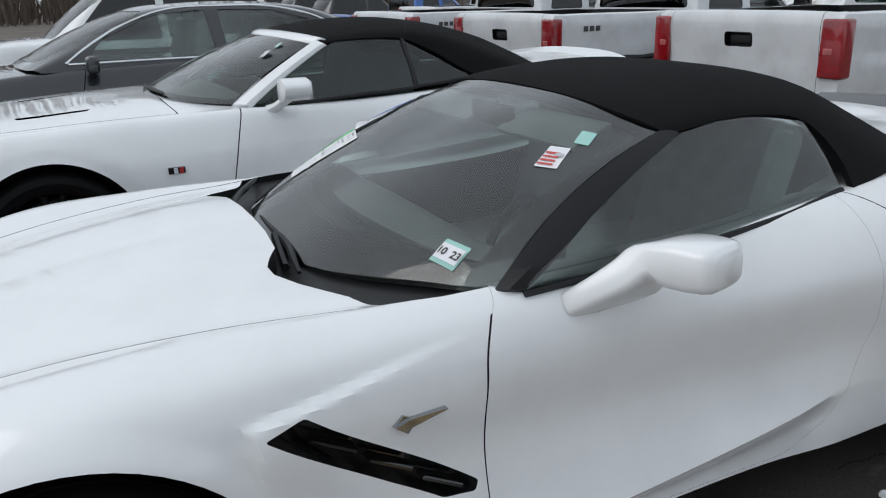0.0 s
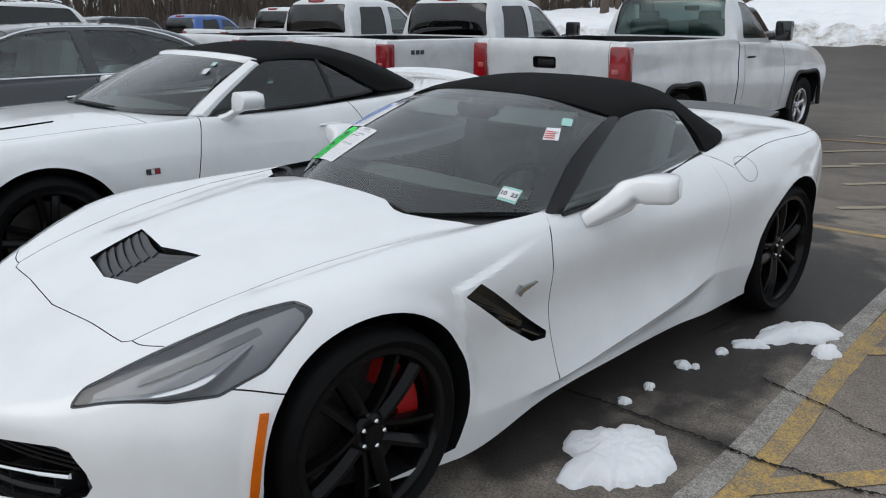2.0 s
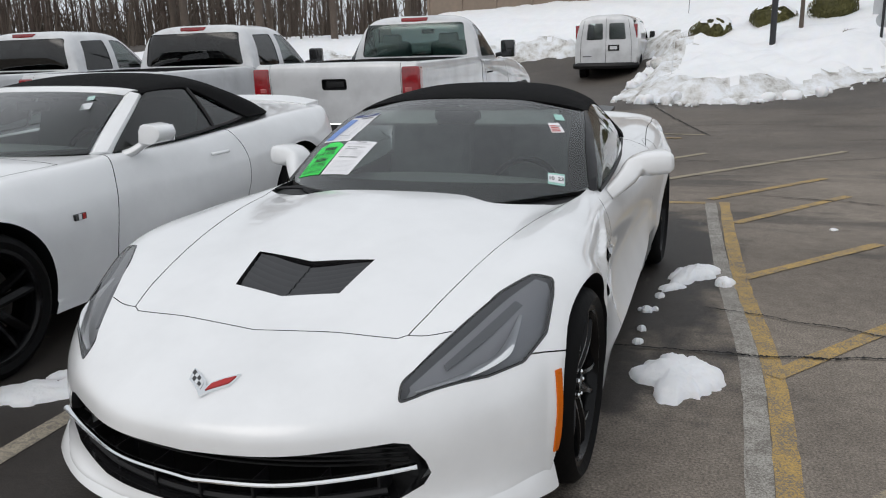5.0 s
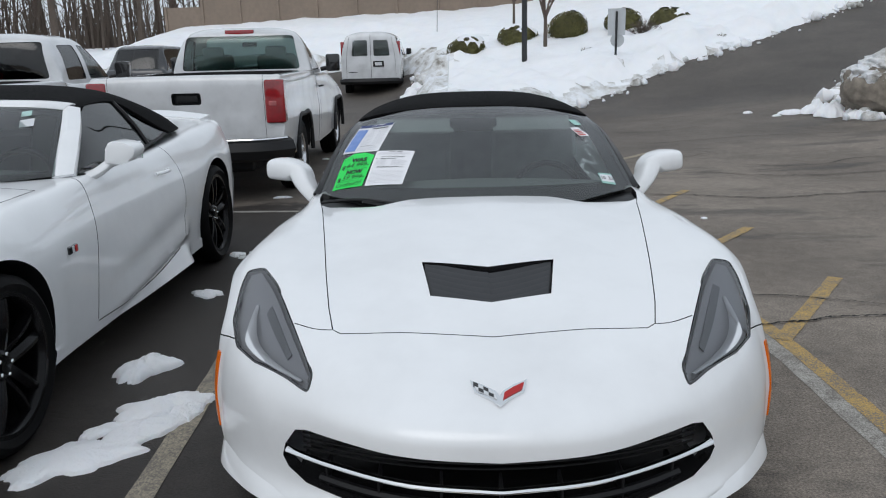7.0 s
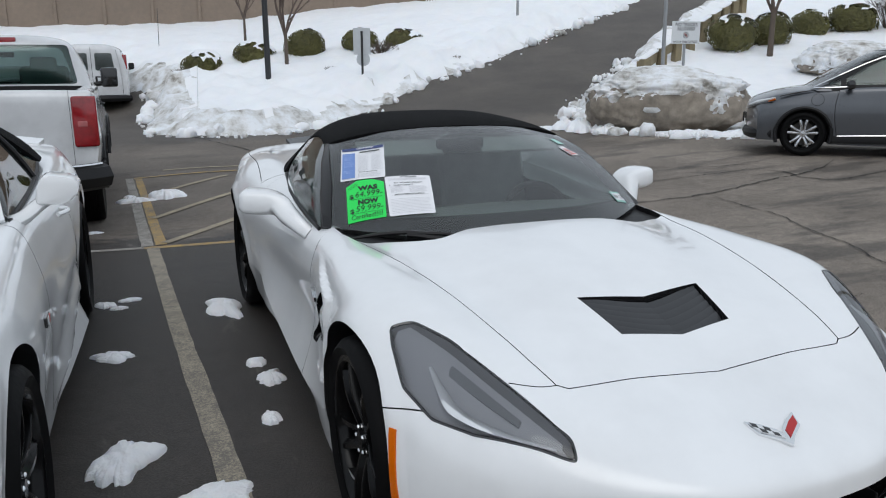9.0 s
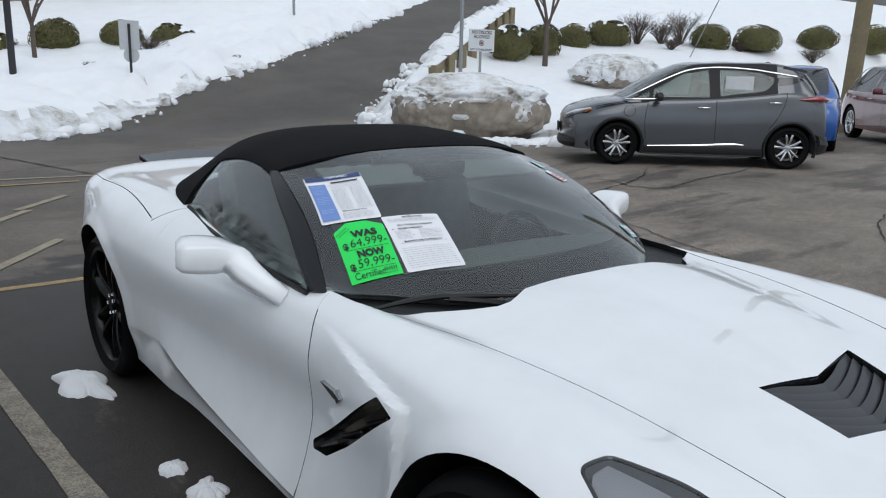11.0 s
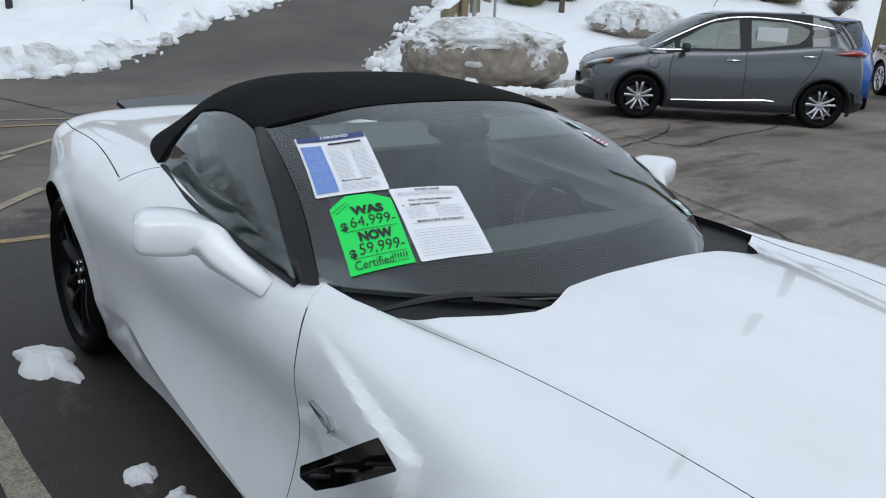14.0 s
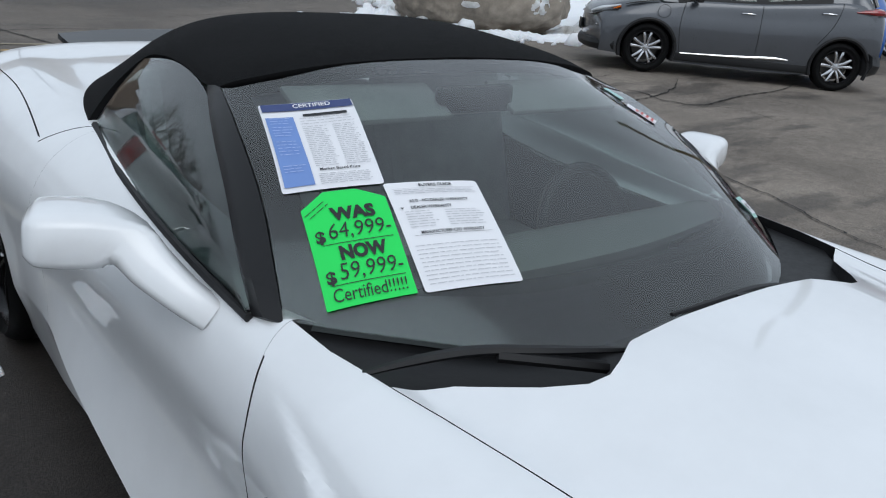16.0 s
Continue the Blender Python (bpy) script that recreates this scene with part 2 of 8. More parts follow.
def boolean_step(me, t, op, own=False):
    ob, o = new("work", me), new("tool", t)
    md = ob.modifiers.new("b", "BOOLEAN")
    md.operation, md.object, md.solver, md.material_mode = op, o, "EXACT", "TRANSFER"
    md.use_self = own
    dg = bpy.context.evaluated_depsgraph_get()
    out = bpy.data.meshes.new_from_object(ob.evaluated_get(dg), preserve_all_data_layers=True, depsgraph=dg)
    for k in (ob, o):
        bpy.data.objects.remove(k)
    return out


def boolean(me, tools, op="DIFFERENCE"):
    """me cut by (or met with) each tool mesh in turn; faces of a cut keep the tool's material. A cut that degenerates is tried again a hair aside."""
    for i, t in enumerate(tools):
        for k in range(4):
            out = boolean_step(me, t, op, k > 1)
            n = len(out.polygons)
            if n and (op != "DIFFERENCE" or n > .45 * len(me.polygons)):
                break
            for v in t.vertices:
                v.co += Vector((.0007, .0011, .0005))
        else:
            out = me
            print("CUT FAILED", op, i, len(tools), len(me.polygons))
        me = out
    return me


def tool(bm, mat):
    bm.normal_update()
    if bm.calc_volume(signed=True) < 0:
        bmesh.ops.reverse_faces(bm, faces=bm.faces[:])
    return as_mesh(bm, mat)


def lathe(profile, axis="x", steps=48, closed=True):
    """Profile of (along, radius) turned about an axis through the origin."""
    bm = bmesh.new()
    rows = []
    for i in range(steps):
        a = 2 * math.pi * i / steps
        c, s = math.cos(a), math.sin(a)
        if axis == "x":
            rows.append([bm.verts.new((h, r * c, r * s)) for h, r in profile])
        elif axis == "y":
            rows.append([bm.verts.new((r * c, h, r * s)) for h, r in profile])
        else:
            rows.append([bm.verts.new((r * c, r * s, h)) for h, r in profile])
    n = len(profile)
    for i in range(steps):
        for j in range(n - (0 if closed else 1)):
            a, b = rows[i], rows[(i + 1) % steps]
            bm.faces.new((a[j], b[j], b[(j + 1) % n], a[(j + 1) % n]))
    return bm


def move(bm, m):
    bmesh.ops.transform(bm, matrix=m, verts=bm.verts)
    return bm


def box(x0, x1, y0, y1, z0, z1, bevel=0.0, seg=2):
    bm = bmesh.new()
    bmesh.ops.create_cube(bm, size=1, matrix=Matrix.Translation(((x0 + x1) / 2, (y0 + y1) / 2, (z0 + z1) / 2)) @ Matrix.Diagonal((x1 - x0, y1 - y0, z1 - z0, 1)))
    if bevel:
        bmesh.ops.bevel(bm, geom=bm.edges[:], offset=bevel, segments=seg, affect="EDGES", profile=0.6)
    return bm


def tube(pts, radius, sides=8, flat=1.0, count=None):
    """A round bar along a smooth line; radius may taper as a list."""
    p = spline(pts, count or max(2, 4 * len(pts)))
    n = len(p)
    rad = np.interp(np.linspace(0, 1, n), np.linspace(0, 1, len(radius)), radius) if isinstance(radius, (list, tuple)) else [radius] * n
    bm = bmesh.new()
    rows = []
    for i in range(n):
        t = Vector(p[min(i + 1, n - 1)] - p[max(i - 1, 0)]).normalized()
        ref = Vector((0, 0, 1)) if abs(t.z) < 0.95 else Vector((1, 0, 0))
        a = t.cross(ref).normalized()
        b = a.cross(t)
        rows.append([bm.verts.new(Vector(p[i]) + float(rad[i]) * (a * math.cos(k) + b * math.sin(k) * flat)) for k in np.linspace(0, 2 * math.pi, sides, endpoint=False)])
    for i in range(n - 1):
        for j in range(sides):
            bm.faces.new((rows[i][j], rows[i][(j + 1) % sides], rows[i + 1][(j + 1) % sides], rows[i + 1][j]))
    bm.faces.new(rows[0])
    bm.faces.new(rows[-1])
    return bm


def join(*bms):
    out = bmesh.new()
    for b in bms:
        me = bpy.data.meshes.new("t")
        b.to_mesh(me)
        b.free()
        out.from_mesh(me)
        bpy.data.meshes.remove(me)
    return out


def shell(g, thick, direction=None):
    """A sheet of points [v][u] given thickness along its normals (or one direction)."""
    bm = bmesh.new()
    g = np.array(g, float)
    du, dv = np.gradient(g, axis=1), np.gradient(g, axis=0)
    nrm = np.cross(du, dv)
    nrm /= np.linalg.norm(nrm, axis=2)[:, :, None] + 1e-9
    if direction is not None:
        nrm = np.where((nrm @ np.array(direction, float))[:, :, None] < 0, -nrm, nrm)
    a = sheet(bm, g)
    b = sheet(bm, g - nrm * thick)
    rows, cols = len(a), len(a[0])
    ring = [(0, j) for j in range(cols)] + [(i, cols - 1) for i in range(1, rows)] + [(rows - 1, j) for j in range(cols - 2, -1, -1)] + [(i, 0) for i in range(rows - 2, 0, -1)]
    for k in range(len(ring)):
        (i, j), (p, q) = ring[k], ring[(k + 1) % len(ring)]
        bm.faces.new((a[i][j], a[p][q], b[p][q], b[i][j]))
    return bm


def face_out(ob, c):
    """Turns every face of a pane to look away from the point c."""
    bm = bmesh.new()
    bm.from_mesh(ob.data)
    bm.normal_update()
    c = Vector(c)
    for f in bm.faces:
        if f.normal.dot(f.calc_center_median() - c) < 0:
            f.normal_flip()
    bm.to_mesh(ob.data)
    bm.free()
    ob.data.update()
    return ob


def mirror_x(bm):
    for v in bm.verts:
        v.co.x = -v.co.x
    bmesh.ops.reverse_faces(bm, faces=bm.faces[:])
    return bm


# ---------------------------------------------------------------- wheels
def tyre_bm(radius, width, rim):
    w = width / 2
    prof = [(-w * 0.86, rim), (-w, rim + (radius - rim) * 0.45), (-w * 0.93, radius - 0.022), (-w * 0.8, radius - 0.006)]
    for g in (-0.5, 0.0, 0.5):
        x = g * w
        prof += [(x - 0.006, radius), (x - 0.0045, radius - 0.009), (x + 0.0045, radius - 0.009), (x + 0.006, radius)]
    prof += [(w * 0.8, radius - 0.006), (w * 0.93, radius - 0.022), (w, rim + (radius - rim) * 0.45), (w * 0.86, rim)]
    return lathe(prof, "x", 56)


def wheel(car, side, y, x, radius, width, rim, spokes, rim_mat, spoke_mat, caliper=None, twin=True, cap_mat=None, label="", turn=.31, split=False):
    """side: +1 or -1, the outer face's way along x; x: the outer tyre face."""
    root = new("wheel")
    root.parent = car
    root.location = (side * (x - width / 2), y, radius)
    if label:
        root["label"] = label
    w = width / 2
    def put(name, bm, mat, lab="", smooth=35):
        if side < 0:
            mirror_x(bm)
        return part(name, bm, mat, root, lab, smooth)
    put("tyre", tyre_bm(radius, width, rim), RUBBER)
    lip = [(-w * 0.84, rim + 0.004), (-w * 0.84, rim - 0.02), (w * 0.55, rim - 0.03), (w * 0.80, rim - 0.022), (w * 0.88, rim - 0.014), (w * 0.88, rim + 0.004), (w * 0.5, rim - 0.012)]
    put("rim", lathe(lip, "x", 56), rim_mat)
    depth = w * 0.62
    hub_r = rim * 0.24
    for k in range(spokes):
        a0 = 2 * math.pi * k / spokes + turn
        bms = []
        for sgn in ((-1, 1) if twin else (0,)):
            root_w, tip_w, spread = (rim * 0.072, rim * 0.088, rim * 0.16) if not split else (rim * 0.068, rim * 0.070, rim * 0.095)
            bm = bmesh.new()
            rows = []
            for s in np.linspace(0, 1, 6):
                r = hub_r * 0.75 + s * (rim - 0.016 - hub_r * 0.75)
                off = sgn * (rim * 0.075 + spread * s ** 1.4) if twin else 0.0
                hw = (root_w * (1 - s) + tip_w * s) * (1 if twin else 1.9)
                xo = depth + 0.012 * math.sin(math.pi * s) + 0.018 * s
                # split spokes fall away towards their outer flanks, with a sharp inner edge
                fa, fb = (0.35, 0.35) if not split else ((0.9, -.15) if sgn < 0 else (-.15, 0.9))
                da, db = (0.010, 0.010) if not split else ((0.020, 0.004) if sgn > 0 else (0.004, 0.020))
                rows.append([bm.verts.new((xo - 0.045, r, off - hw)), bm.verts.new((xo - da, r, off - hw)), bm.verts.new((xo, r, off - hw * fa)),
                             bm.verts.new((xo, r, off + hw * fb)), bm.verts.new((xo - db, r, off + hw)), bm.verts.new((xo - 0.045, r, off + hw))])
            for i in range(5):
                for j in range(6):
                    bm.faces.new((rows[i][j], rows[i][(j + 1) % 6], rows[i + 1][(j + 1) % 6], rows[i + 1][j]))
            bm.faces.new(rows[0]); bm.faces.new(rows[-1])
            bms.append(bm)
        put("spoke", move(join(*bms), Matrix.Rotation(a0, 4, "X")), spoke_mat, smooth=25)
    put("hub", lathe([(depth - 0.05, 0.001), (depth - 0.05, hub_r), (depth - 0.008, hub_r), (depth + 0.004, hub_r * 0.8), (depth + 0.004, 0.034), (depth + 0.014, 0.032), (depth + 0.016, 0.001)], "x", 32), cap_mat or spoke_mat)
    for k in range(5):
        a = 2 * math.pi * k / 5
        put("lug_nut", move(lathe([(depth - 0.004, 0.001), (depth - 0.004, 0.0085), (depth + 0.012, 0.008), (depth + 0.017, 0.004), (depth + 0.017, 0.001)], "x", 6),
                            Matrix.Translation((0, hub_r * 0.66 * math.cos(a), hub_r * 0.66 * math.sin(a)))), CHROME, smooth=20)
    put("brake_disc", lathe([(depth - 0.105, 0.05), (depth - 0.105, rim * 0.74), (depth - 0.08, rim * 0.74), (depth - 0.08, 0.05)], "x", 40), STEEL)
    if caliper:
        bm = bmesh.new()
        rows = []
        for a in np.linspace(radians(-38), radians(38), 9):
            c, s = math.cos(a), math.sin(a)
            rows.append([bm.verts.new((px_, r * c, r * s)) for px_, r in ((depth - 0.12, rim * 0.50), (depth - 0.038, rim * 0.52), (depth - 0.036, rim * 0.82), (depth - 0.12, rim * 0.86))])
        for i in range(8):
            for j in range(4):
                bm.faces.new((rows[i][j], rows[i][(j + 1) % 4], rows[i + 1][(j + 1) % 4], rows[i + 1][j]))
        bm.faces.new(rows[0]); bm.faces.new(rows[-1])
        put("brake_caliper", move(bm, Matrix.Rotation(caliper, 4, "X")), CALIPER, "red painted brake caliper")
    return root


def arch_tool(y, z, r, x0, x1, mat=None):
    """A half-round wheel-well cutter, open below."""
    poly = [(y + r * math.cos(a), z + r * math.sin(a)) for a in np.linspace(-0.5, math.pi + 0.5, 40)]
    return tool(prism(poly, "x", x0, x1), mat or SATIN_BLACK)
# ---------------------------------------------------------------- the white convertible sports car
def groove(points, width, axis, lo, hi):
    """A narrow ribbon cutter along a line of points in the two axes left over."""
    p = spline([(*q, 0) for q in points], max(2, 5 * len(points)))[:, :2]
    t = np.gradient(p, axis=0)
    n = np.stack([-t[:, 1], t[:, 0]], 1) / (np.linalg.norm(t, axis=1)[:, None] + 1e-9) * width / 2
    poly = [tuple(q) for q in p + n] + [tuple(q) for q in (p - n)[::-1]]
    return tool(prism(poly, axis, lo, hi), SATIN_BLACK)


def flipx(poly):
    return [(-a, b) for a, b in poly][::-1]


def sports_car():
    car = thing("sports_car", pose(0, 0, 0), "glossy white two-seat convertible with black fabric roof and black wheels", "car")
    # lengthwise lines of the body's half, from the front lip over the nose to the lower tail edge
    mid = [(0, -.86, .192), (0, -.90, .232), (0, -.895, .272), (0, -.915, .43), (0, -.905, .49), (0, -.83, .537), (0, -.54, .638), (0, -.10, .768),
           (0, .30, .83), (0, .56, .848), (0, 1.25, .80), (0, 1.75, .82), (0, 2.2, .885), (0, 2.65, .925), (0, 3.05, .925), (0, 3.42, .915), (0, 3.56, .70), (0, 3.45, .25)]
    bulge = [(.26, -.84, .16), (.26, -.885, .21), (.26, -.875, .265), (.26, -.885, .435), (.26, -.873, .49), (.25, -.79, .547), (.25, -.535, .645), (.25, -.10, .772),
             (.29, .30, .832), (.34, .56, .84), (.3, 1.25, .80), (.3, 1.75, .82), (.3, 2.2, .885), (.3, 2.65, .925), (.3, 3.05, .925), (.3, 3.41, .915), (.3, 3.55, .70), (.3, 3.44, .25)]
    valley = [(.50, -.77, .170), (.50, -.81, .213), (.48, -.785, .27), (.46, -.79, .44), (.45, -.78, .495), (.45, -.71, .555), (.47, -.505, .648), (.505, -.12, .738),
              (.56, .30, .788), (.64, .64, .795), (.66, 1.25, .80), (.64, 1.75, .83), (.60, 2.15, .88), (.58, 2.6, .905), (.57, 3.05, .912), (.58, 3.38, .902), (.58, 3.50, .70), (.55, 3.40, .25)]
    crest = [(.68, -.64, .160), (.69, -.665, .212), (.66, -.665, .28), (.62, -.685, .44), (.59, -.685, .50), (.605, -.60, .582), (.64, -.42, .675), (.715, -.09, .772),
             (.735, .32, .800), (.735, .78, .803), (.745, 1.25, .825), (.735, 1.75, .865), (.73, 2.15, .892), (.72, 2.6, .913), (.72, 3.05, .908), (.74, 3.30, .885), (.76, 3.42, .70), (.70, 3.35, .25)]
    shoulder = [(.76, -.55, .161), (.77, -.57, .21), (.76, -.565, .28), (.74, -.575, .42), (.72, -.575, .49), (.73, -.50, .57), (.77, -.33, .67), (.845, -.06, .742),
                (.84, .33, .762), (.80, .78, .765), (.80, 1.25, .775), (.815, 1.75, .80), (.845, 2.15, .83), (.855, 2.6, .865), (.835, 3.0, .86), (.82, 3.22, .845), (.82, 3.30, .68), (.78, 3.28, .26)]
    upper = [(.81, -.46, .15), (.83, -.47, .20), (.84, -.46, .28), (.84, -.455, .40), (.83, -.45, .47), (.85, -.38, .53), (.885, -.24, .58), (.915, -.02, .64),
             (.88, .36, .652), (.845, .80, .66), (.845, 1.25, .67), (.875, 1.75, .69), (.91, 2.15, .71), (.935, 2.6, .735), (.905, 2.97, .73), (.87, 3.12, .71), (.86, 3.17, .58), (.82, 3.18, .26)]
    waist = [(.83, -.42, .155), (.85, -.43, .20), (.865, -.42, .275), (.87, -.405, .36), (.87, -.40, .42), (.885, -.33, .46), (.905, -.20, .49), (.925, 0, .50),
             (.88, .40, .48), (.838, .80, .47), (.838, 1.25, .47), (.862, 1.75, .48), (.90, 2.15, .49), (.935, 2.6, .52), (.915, 2.95, .53), (.885, 3.06, .52), (.87, 3.10, .45), (.835, 3.12, .26)]
    # a stretch more in every line where the sill's ridge ends
    mid, bulge, valley, crest, shoulder, upper, waist = [L[:12] + [tuple(spline(L, [11.62])[0])] + L[12:] for L in (mid, bulge, valley, crest, shoulder, upper, waist)]
    # the sharp ridge: edge of the front lip, then rising along the door's foot to a point ahead of the rear wheel
    ridge = [(.834, -.41, .150), (.855, -.425, .180), (.868, -.41, .235), (.875, -.395, .28), (.877, -.385, .31), (.885, -.31, .33), (.90, -.19, .34), (.905, 0, .335),
             (.893, .40, .255), (.899, .80, .226), (.907, 1.25, .272), (.909, 1.75, .337), (.899, 1.985, .372), (.899, 2.15, .36), (.915, 2.6, .34), (.90, 2.93, .34), (.88, 3.03, .34), (.865, 3.06, .32), (.835, 3.08, .27)]
    tuck = [(.833, -.405, .148), (.850, -.40, .160), (.858, -.39, .19), (.86, -.38, .21), (.86, -.37, .22), (.865, -.30, .23), (.875, -.18, .23), (.885, 0, .22),
            (.886, .40, .160), (.880, .80, .192), (.868, 1.25, .212), (.868, 1.75, .250), (.884, 1.985, .292), (.886, 2.15, .29), (.895, 2.6, .27), (.88, 2.91, .29), (.865, 3.01, .30), (.85, 3.04, .29), (.83, 3.06, .26)]
    under = [(.832, -.40, .145), (.845, -.395, .155), (.85, -.385, .165), (.85, -.37, .17), (.85, -.36, .17), (.85, -.29, .165), (.86, -.17, .16), (.87, 0, .15),
             (.882, .40, .105), (.872, .80, .158), (.868, 1.25, .176), (.862, 1.75, .178), (.868, 1.985, .168), (.868, 2.15, .17), (.87, 2.6, .19), (.86, 2.9, .24), (.85, 3.0, .25), (.84, 3.02, .25), (.825, 3.05, .25)]
    us = steps([6, 6, 6, 8, 8, 12, 16, 24, 24, 18, 14, 10, 10, 12, 16, 12, 8, 6])
    over = [spline(L, us) for L in (mid, bulge, valley, crest, shoulder, upper, waist, ridge)]
    vs = steps([10, 8, 10, 14, 16, 20, 18])
    flank = [spline([L[i] for L in over], vs) for i in range(len(us))]
    sill = [spline(L, us) for L in (ridge, tuck, under)]
    foot = [spline([L[i] for L in sill], steps([6, 5])) for i in range(len(us))]
    half = np.concatenate([np.array(flank), np.array(foot)[:, 1:]], 1).transpose(1, 0, 2)
    body = as_mesh(solid_from_grid(half), WHITE)
    # a step behind the front wheel over the side vent, rolled lips round the wheel arches, the notch in the front lip
    for v in body.vertices:
        x, y, z = v.co
        push = 0
        if abs(x) > .70 and .3 < y < .95 and z < .80:
            top = .694 + .122 * (y - .324)
            j = float(smoothstep(.318, .345, y) * (1 - smoothstep(.45, .88, y)))
            push -= .025 * j * float(smoothstep(-.003, .009, top - z)) * math.exp(-max(0, top - z - .06) / .24)
        if abs(x) > .70:
            for yc, zc, r in ((0, .33, .372), (2.71, .345, .383)):
                d = math.hypot(y - yc, z - zc) - r
                if z > .2 and d < .055:
                    push -= .011 * min(1, max(0, (.055 - d) / .045)) * float(smoothstep(.2, .35, z))
        v.co.x += math.copysign(push, x)
        if y < -.70 and z < .25:
            v.co.z += .020 * (1 - float(smoothstep(.18, .25, z)))

    side = lambda s, lo, hi: (lo, hi) if s > 0 else (-hi, -lo)
    flip = lambda poly, s: poly if s > 0 else flipx(poly)

    # outlines
    hood = [(0, -.555), (.15, -.545), (.27, -.535), (.38, -.53), (.455, -.525), (.482, -.505), (.507, -.40), (.543, -.2), (.592, .1), (.640, .38), (.672, .57), (.695, .675),
            (.60, .632), (.50, .545), (.44, .505), (.40, .50), (.36, .515), (.30, .545), (.15, .557)]
    hood = hood[:1] + hood[1:] + [(0, .56)] + flipx(hood[1:])
    bay = hood[1:12] + [(.720, .80), (.728, .97), (.60, 1.013), (.30, 1.021)]
    bay = [hood[0]] + bay + [(0, 1.023)] + flipx(bay)
    lamp = rounded([(.816, -.145), (.755, -.165), (.69, -.275), (.52, -.66), (.528, -.70), (.60, -.635), (.717, -.525), (.795, -.425), (.833, -.31), (.828, -.20)], .014, 3)
    hvent = [(-.222, -.16), (0, -.19), (.222, -.16), (.19, -.36), (0, -.39), (-.19, -.36)]
    grille = [(0, .428), (.30, .437), (.53, .446), (.565, .437), (.60, .385), (.612, .345), (.595, .315), (.54, .285), (.35, .262), (0, .25)]
    grille = grille + flipx(grille[1:-1])
    door = rounded([(.94, .86), (.915, .80), (.885, .765), (.858, .70), (.849, .60), (.848, .40), (.850, .225), (.91, .185), (1.80, .19), (1.93, .27), (2.06, .55), (2.02, .95), (1.4, .95)], .04, 3)
    svent = rounded([(.352, .668), (.432, .692), (.825, .408), (.815, .385), (.735, .395), (.61, .478)], .008, 3)
    cockpit = smooth_poly([(0, .66), (.35, .70), (.60, .84), (.675, 1.05), (.675, 1.6), (.62, 2.0), (.45, 2.45), (.30, 2.56), (0, 2.60), (-.30, 2.56), (-.45, 2.45), (-.62, 2.0), (-.675, 1.6), (-.675, 1.05), (-.60, .84), (-.35, .70)], 60)

    # panels are lumps of the same body that fill their cut-outs but for a narrow gap
    def panel(poly, axis, lo, hi, gap=.0035):
        return boolean(body.copy(), [tool(prism(offset(poly, gap), axis, lo, hi), SATIN_BLACK)], "INTERSECT")
    hood_me = panel(hood, "z", .50, 1.2)
    hv = tool(prism(hvent, "z", .60, 1.2), GLOSS_BLACK)
    hood_me = boolean(hood_me, [hv])
    door_me = {s: panel(door, "x", *side(s, .60, 1.2), gap=.0006) for s in (1, -1)}
    lamp_me = {s: boolean(body.copy(), [tool(prism(flip(offset(lamp, .003), s), "z", .3, 1.2), SATIN_BLACK)], "INTERSECT") for s in (1, -1)}
    cuts = [tool(prism(bay, "z", .50, 1.2), SATIN_BLACK)]
    for s in (1, -1):
        cuts += [arch_tool(0, .33, .372, *side(s, .50, 1.2)), arch_tool(2.71, .345, .383, *side(s, .50, 1.2)),
                 tool(prism(door, "x", *side(s, .60, 1.2)), SATIN_BLACK),
                 tool(prism(flip(lamp, s), "z", .3, 1.2), LAMP_GREY),
                 tool(prism(svent, "x", *side(s, .79, 1.2)), GLOSS_BLACK),
                 groove([(.935, .88), (.915, .80), (.885, .765), (.858, .70), (.849, .60), (.848, .40), (.850, .225)], .0045, "x", *side(s, .79, 1.2)),
                 groove([(-.50, .592), (-.40, .585), (-.25, .553)], .004, "x", *side(s, .76, 1.2)),
                 groove([(s * .478, -.505), (s * .53, -.50), (s * .60, -.47)], .0035, "z", .60, 1.0),
                 groove([(s * .66, 2.02), (s * .80, 2.12), (s * .845, 2.16)], .004, "z", .80, 1.2),
                 groove([(s * .84, 2.16), (s * .80, 2.6), (s * .785, 3.0), (s * .77, 3.25)], .004, "z", .84, 1.2)]
    cuts += [tool(prism(grille, "y", -1.2, -.58), GLOSS_BLACK), tool(prism(cockpit, "z", .36, 1.3), INTERIOR)]
    shell_me = boolean(body, cuts)
    link_mesh("body", shell_me, None, car, smooth=32)
    link_mesh("hood", hood_me, None, car, smooth=32)
    for s in (1, -1):
        link_mesh("door", door_me[s], None, car, smooth=32)

    # vent louvres on the hood: swept blades, front edges deep, rear edges level with the skin
    skin_z = lambda y: .638 + .310 * (y + .54) - .035 * (y + .54) ** 2
    for k in range(6):
        yk = -.352 + .031 * k
        w = .186 + .026 * (k / 5)
        for s in (1, -1):
            rows_ = []
            for f in (-.030, -.016, 0, .016, .023):
                row = []
                for u in np.linspace(0, 1, 9):
                    y = min(yk + f + .052 * u ** 1.5 - .028, -.193 + .03 * u)
                    lift = {-.030: -.034, -.016: -.019, 0: -.009, .016: -.003, .023: -.002}[f]
                    row.append((s * w * u, y, skin_z(y) + lift - .010 * (1 - u) + .003 * u))
                rows_.append(row)
            part("louvre", shell(rows_, .004), LOUVRE, car)

    from mathutils.bvhtree import BVHTree
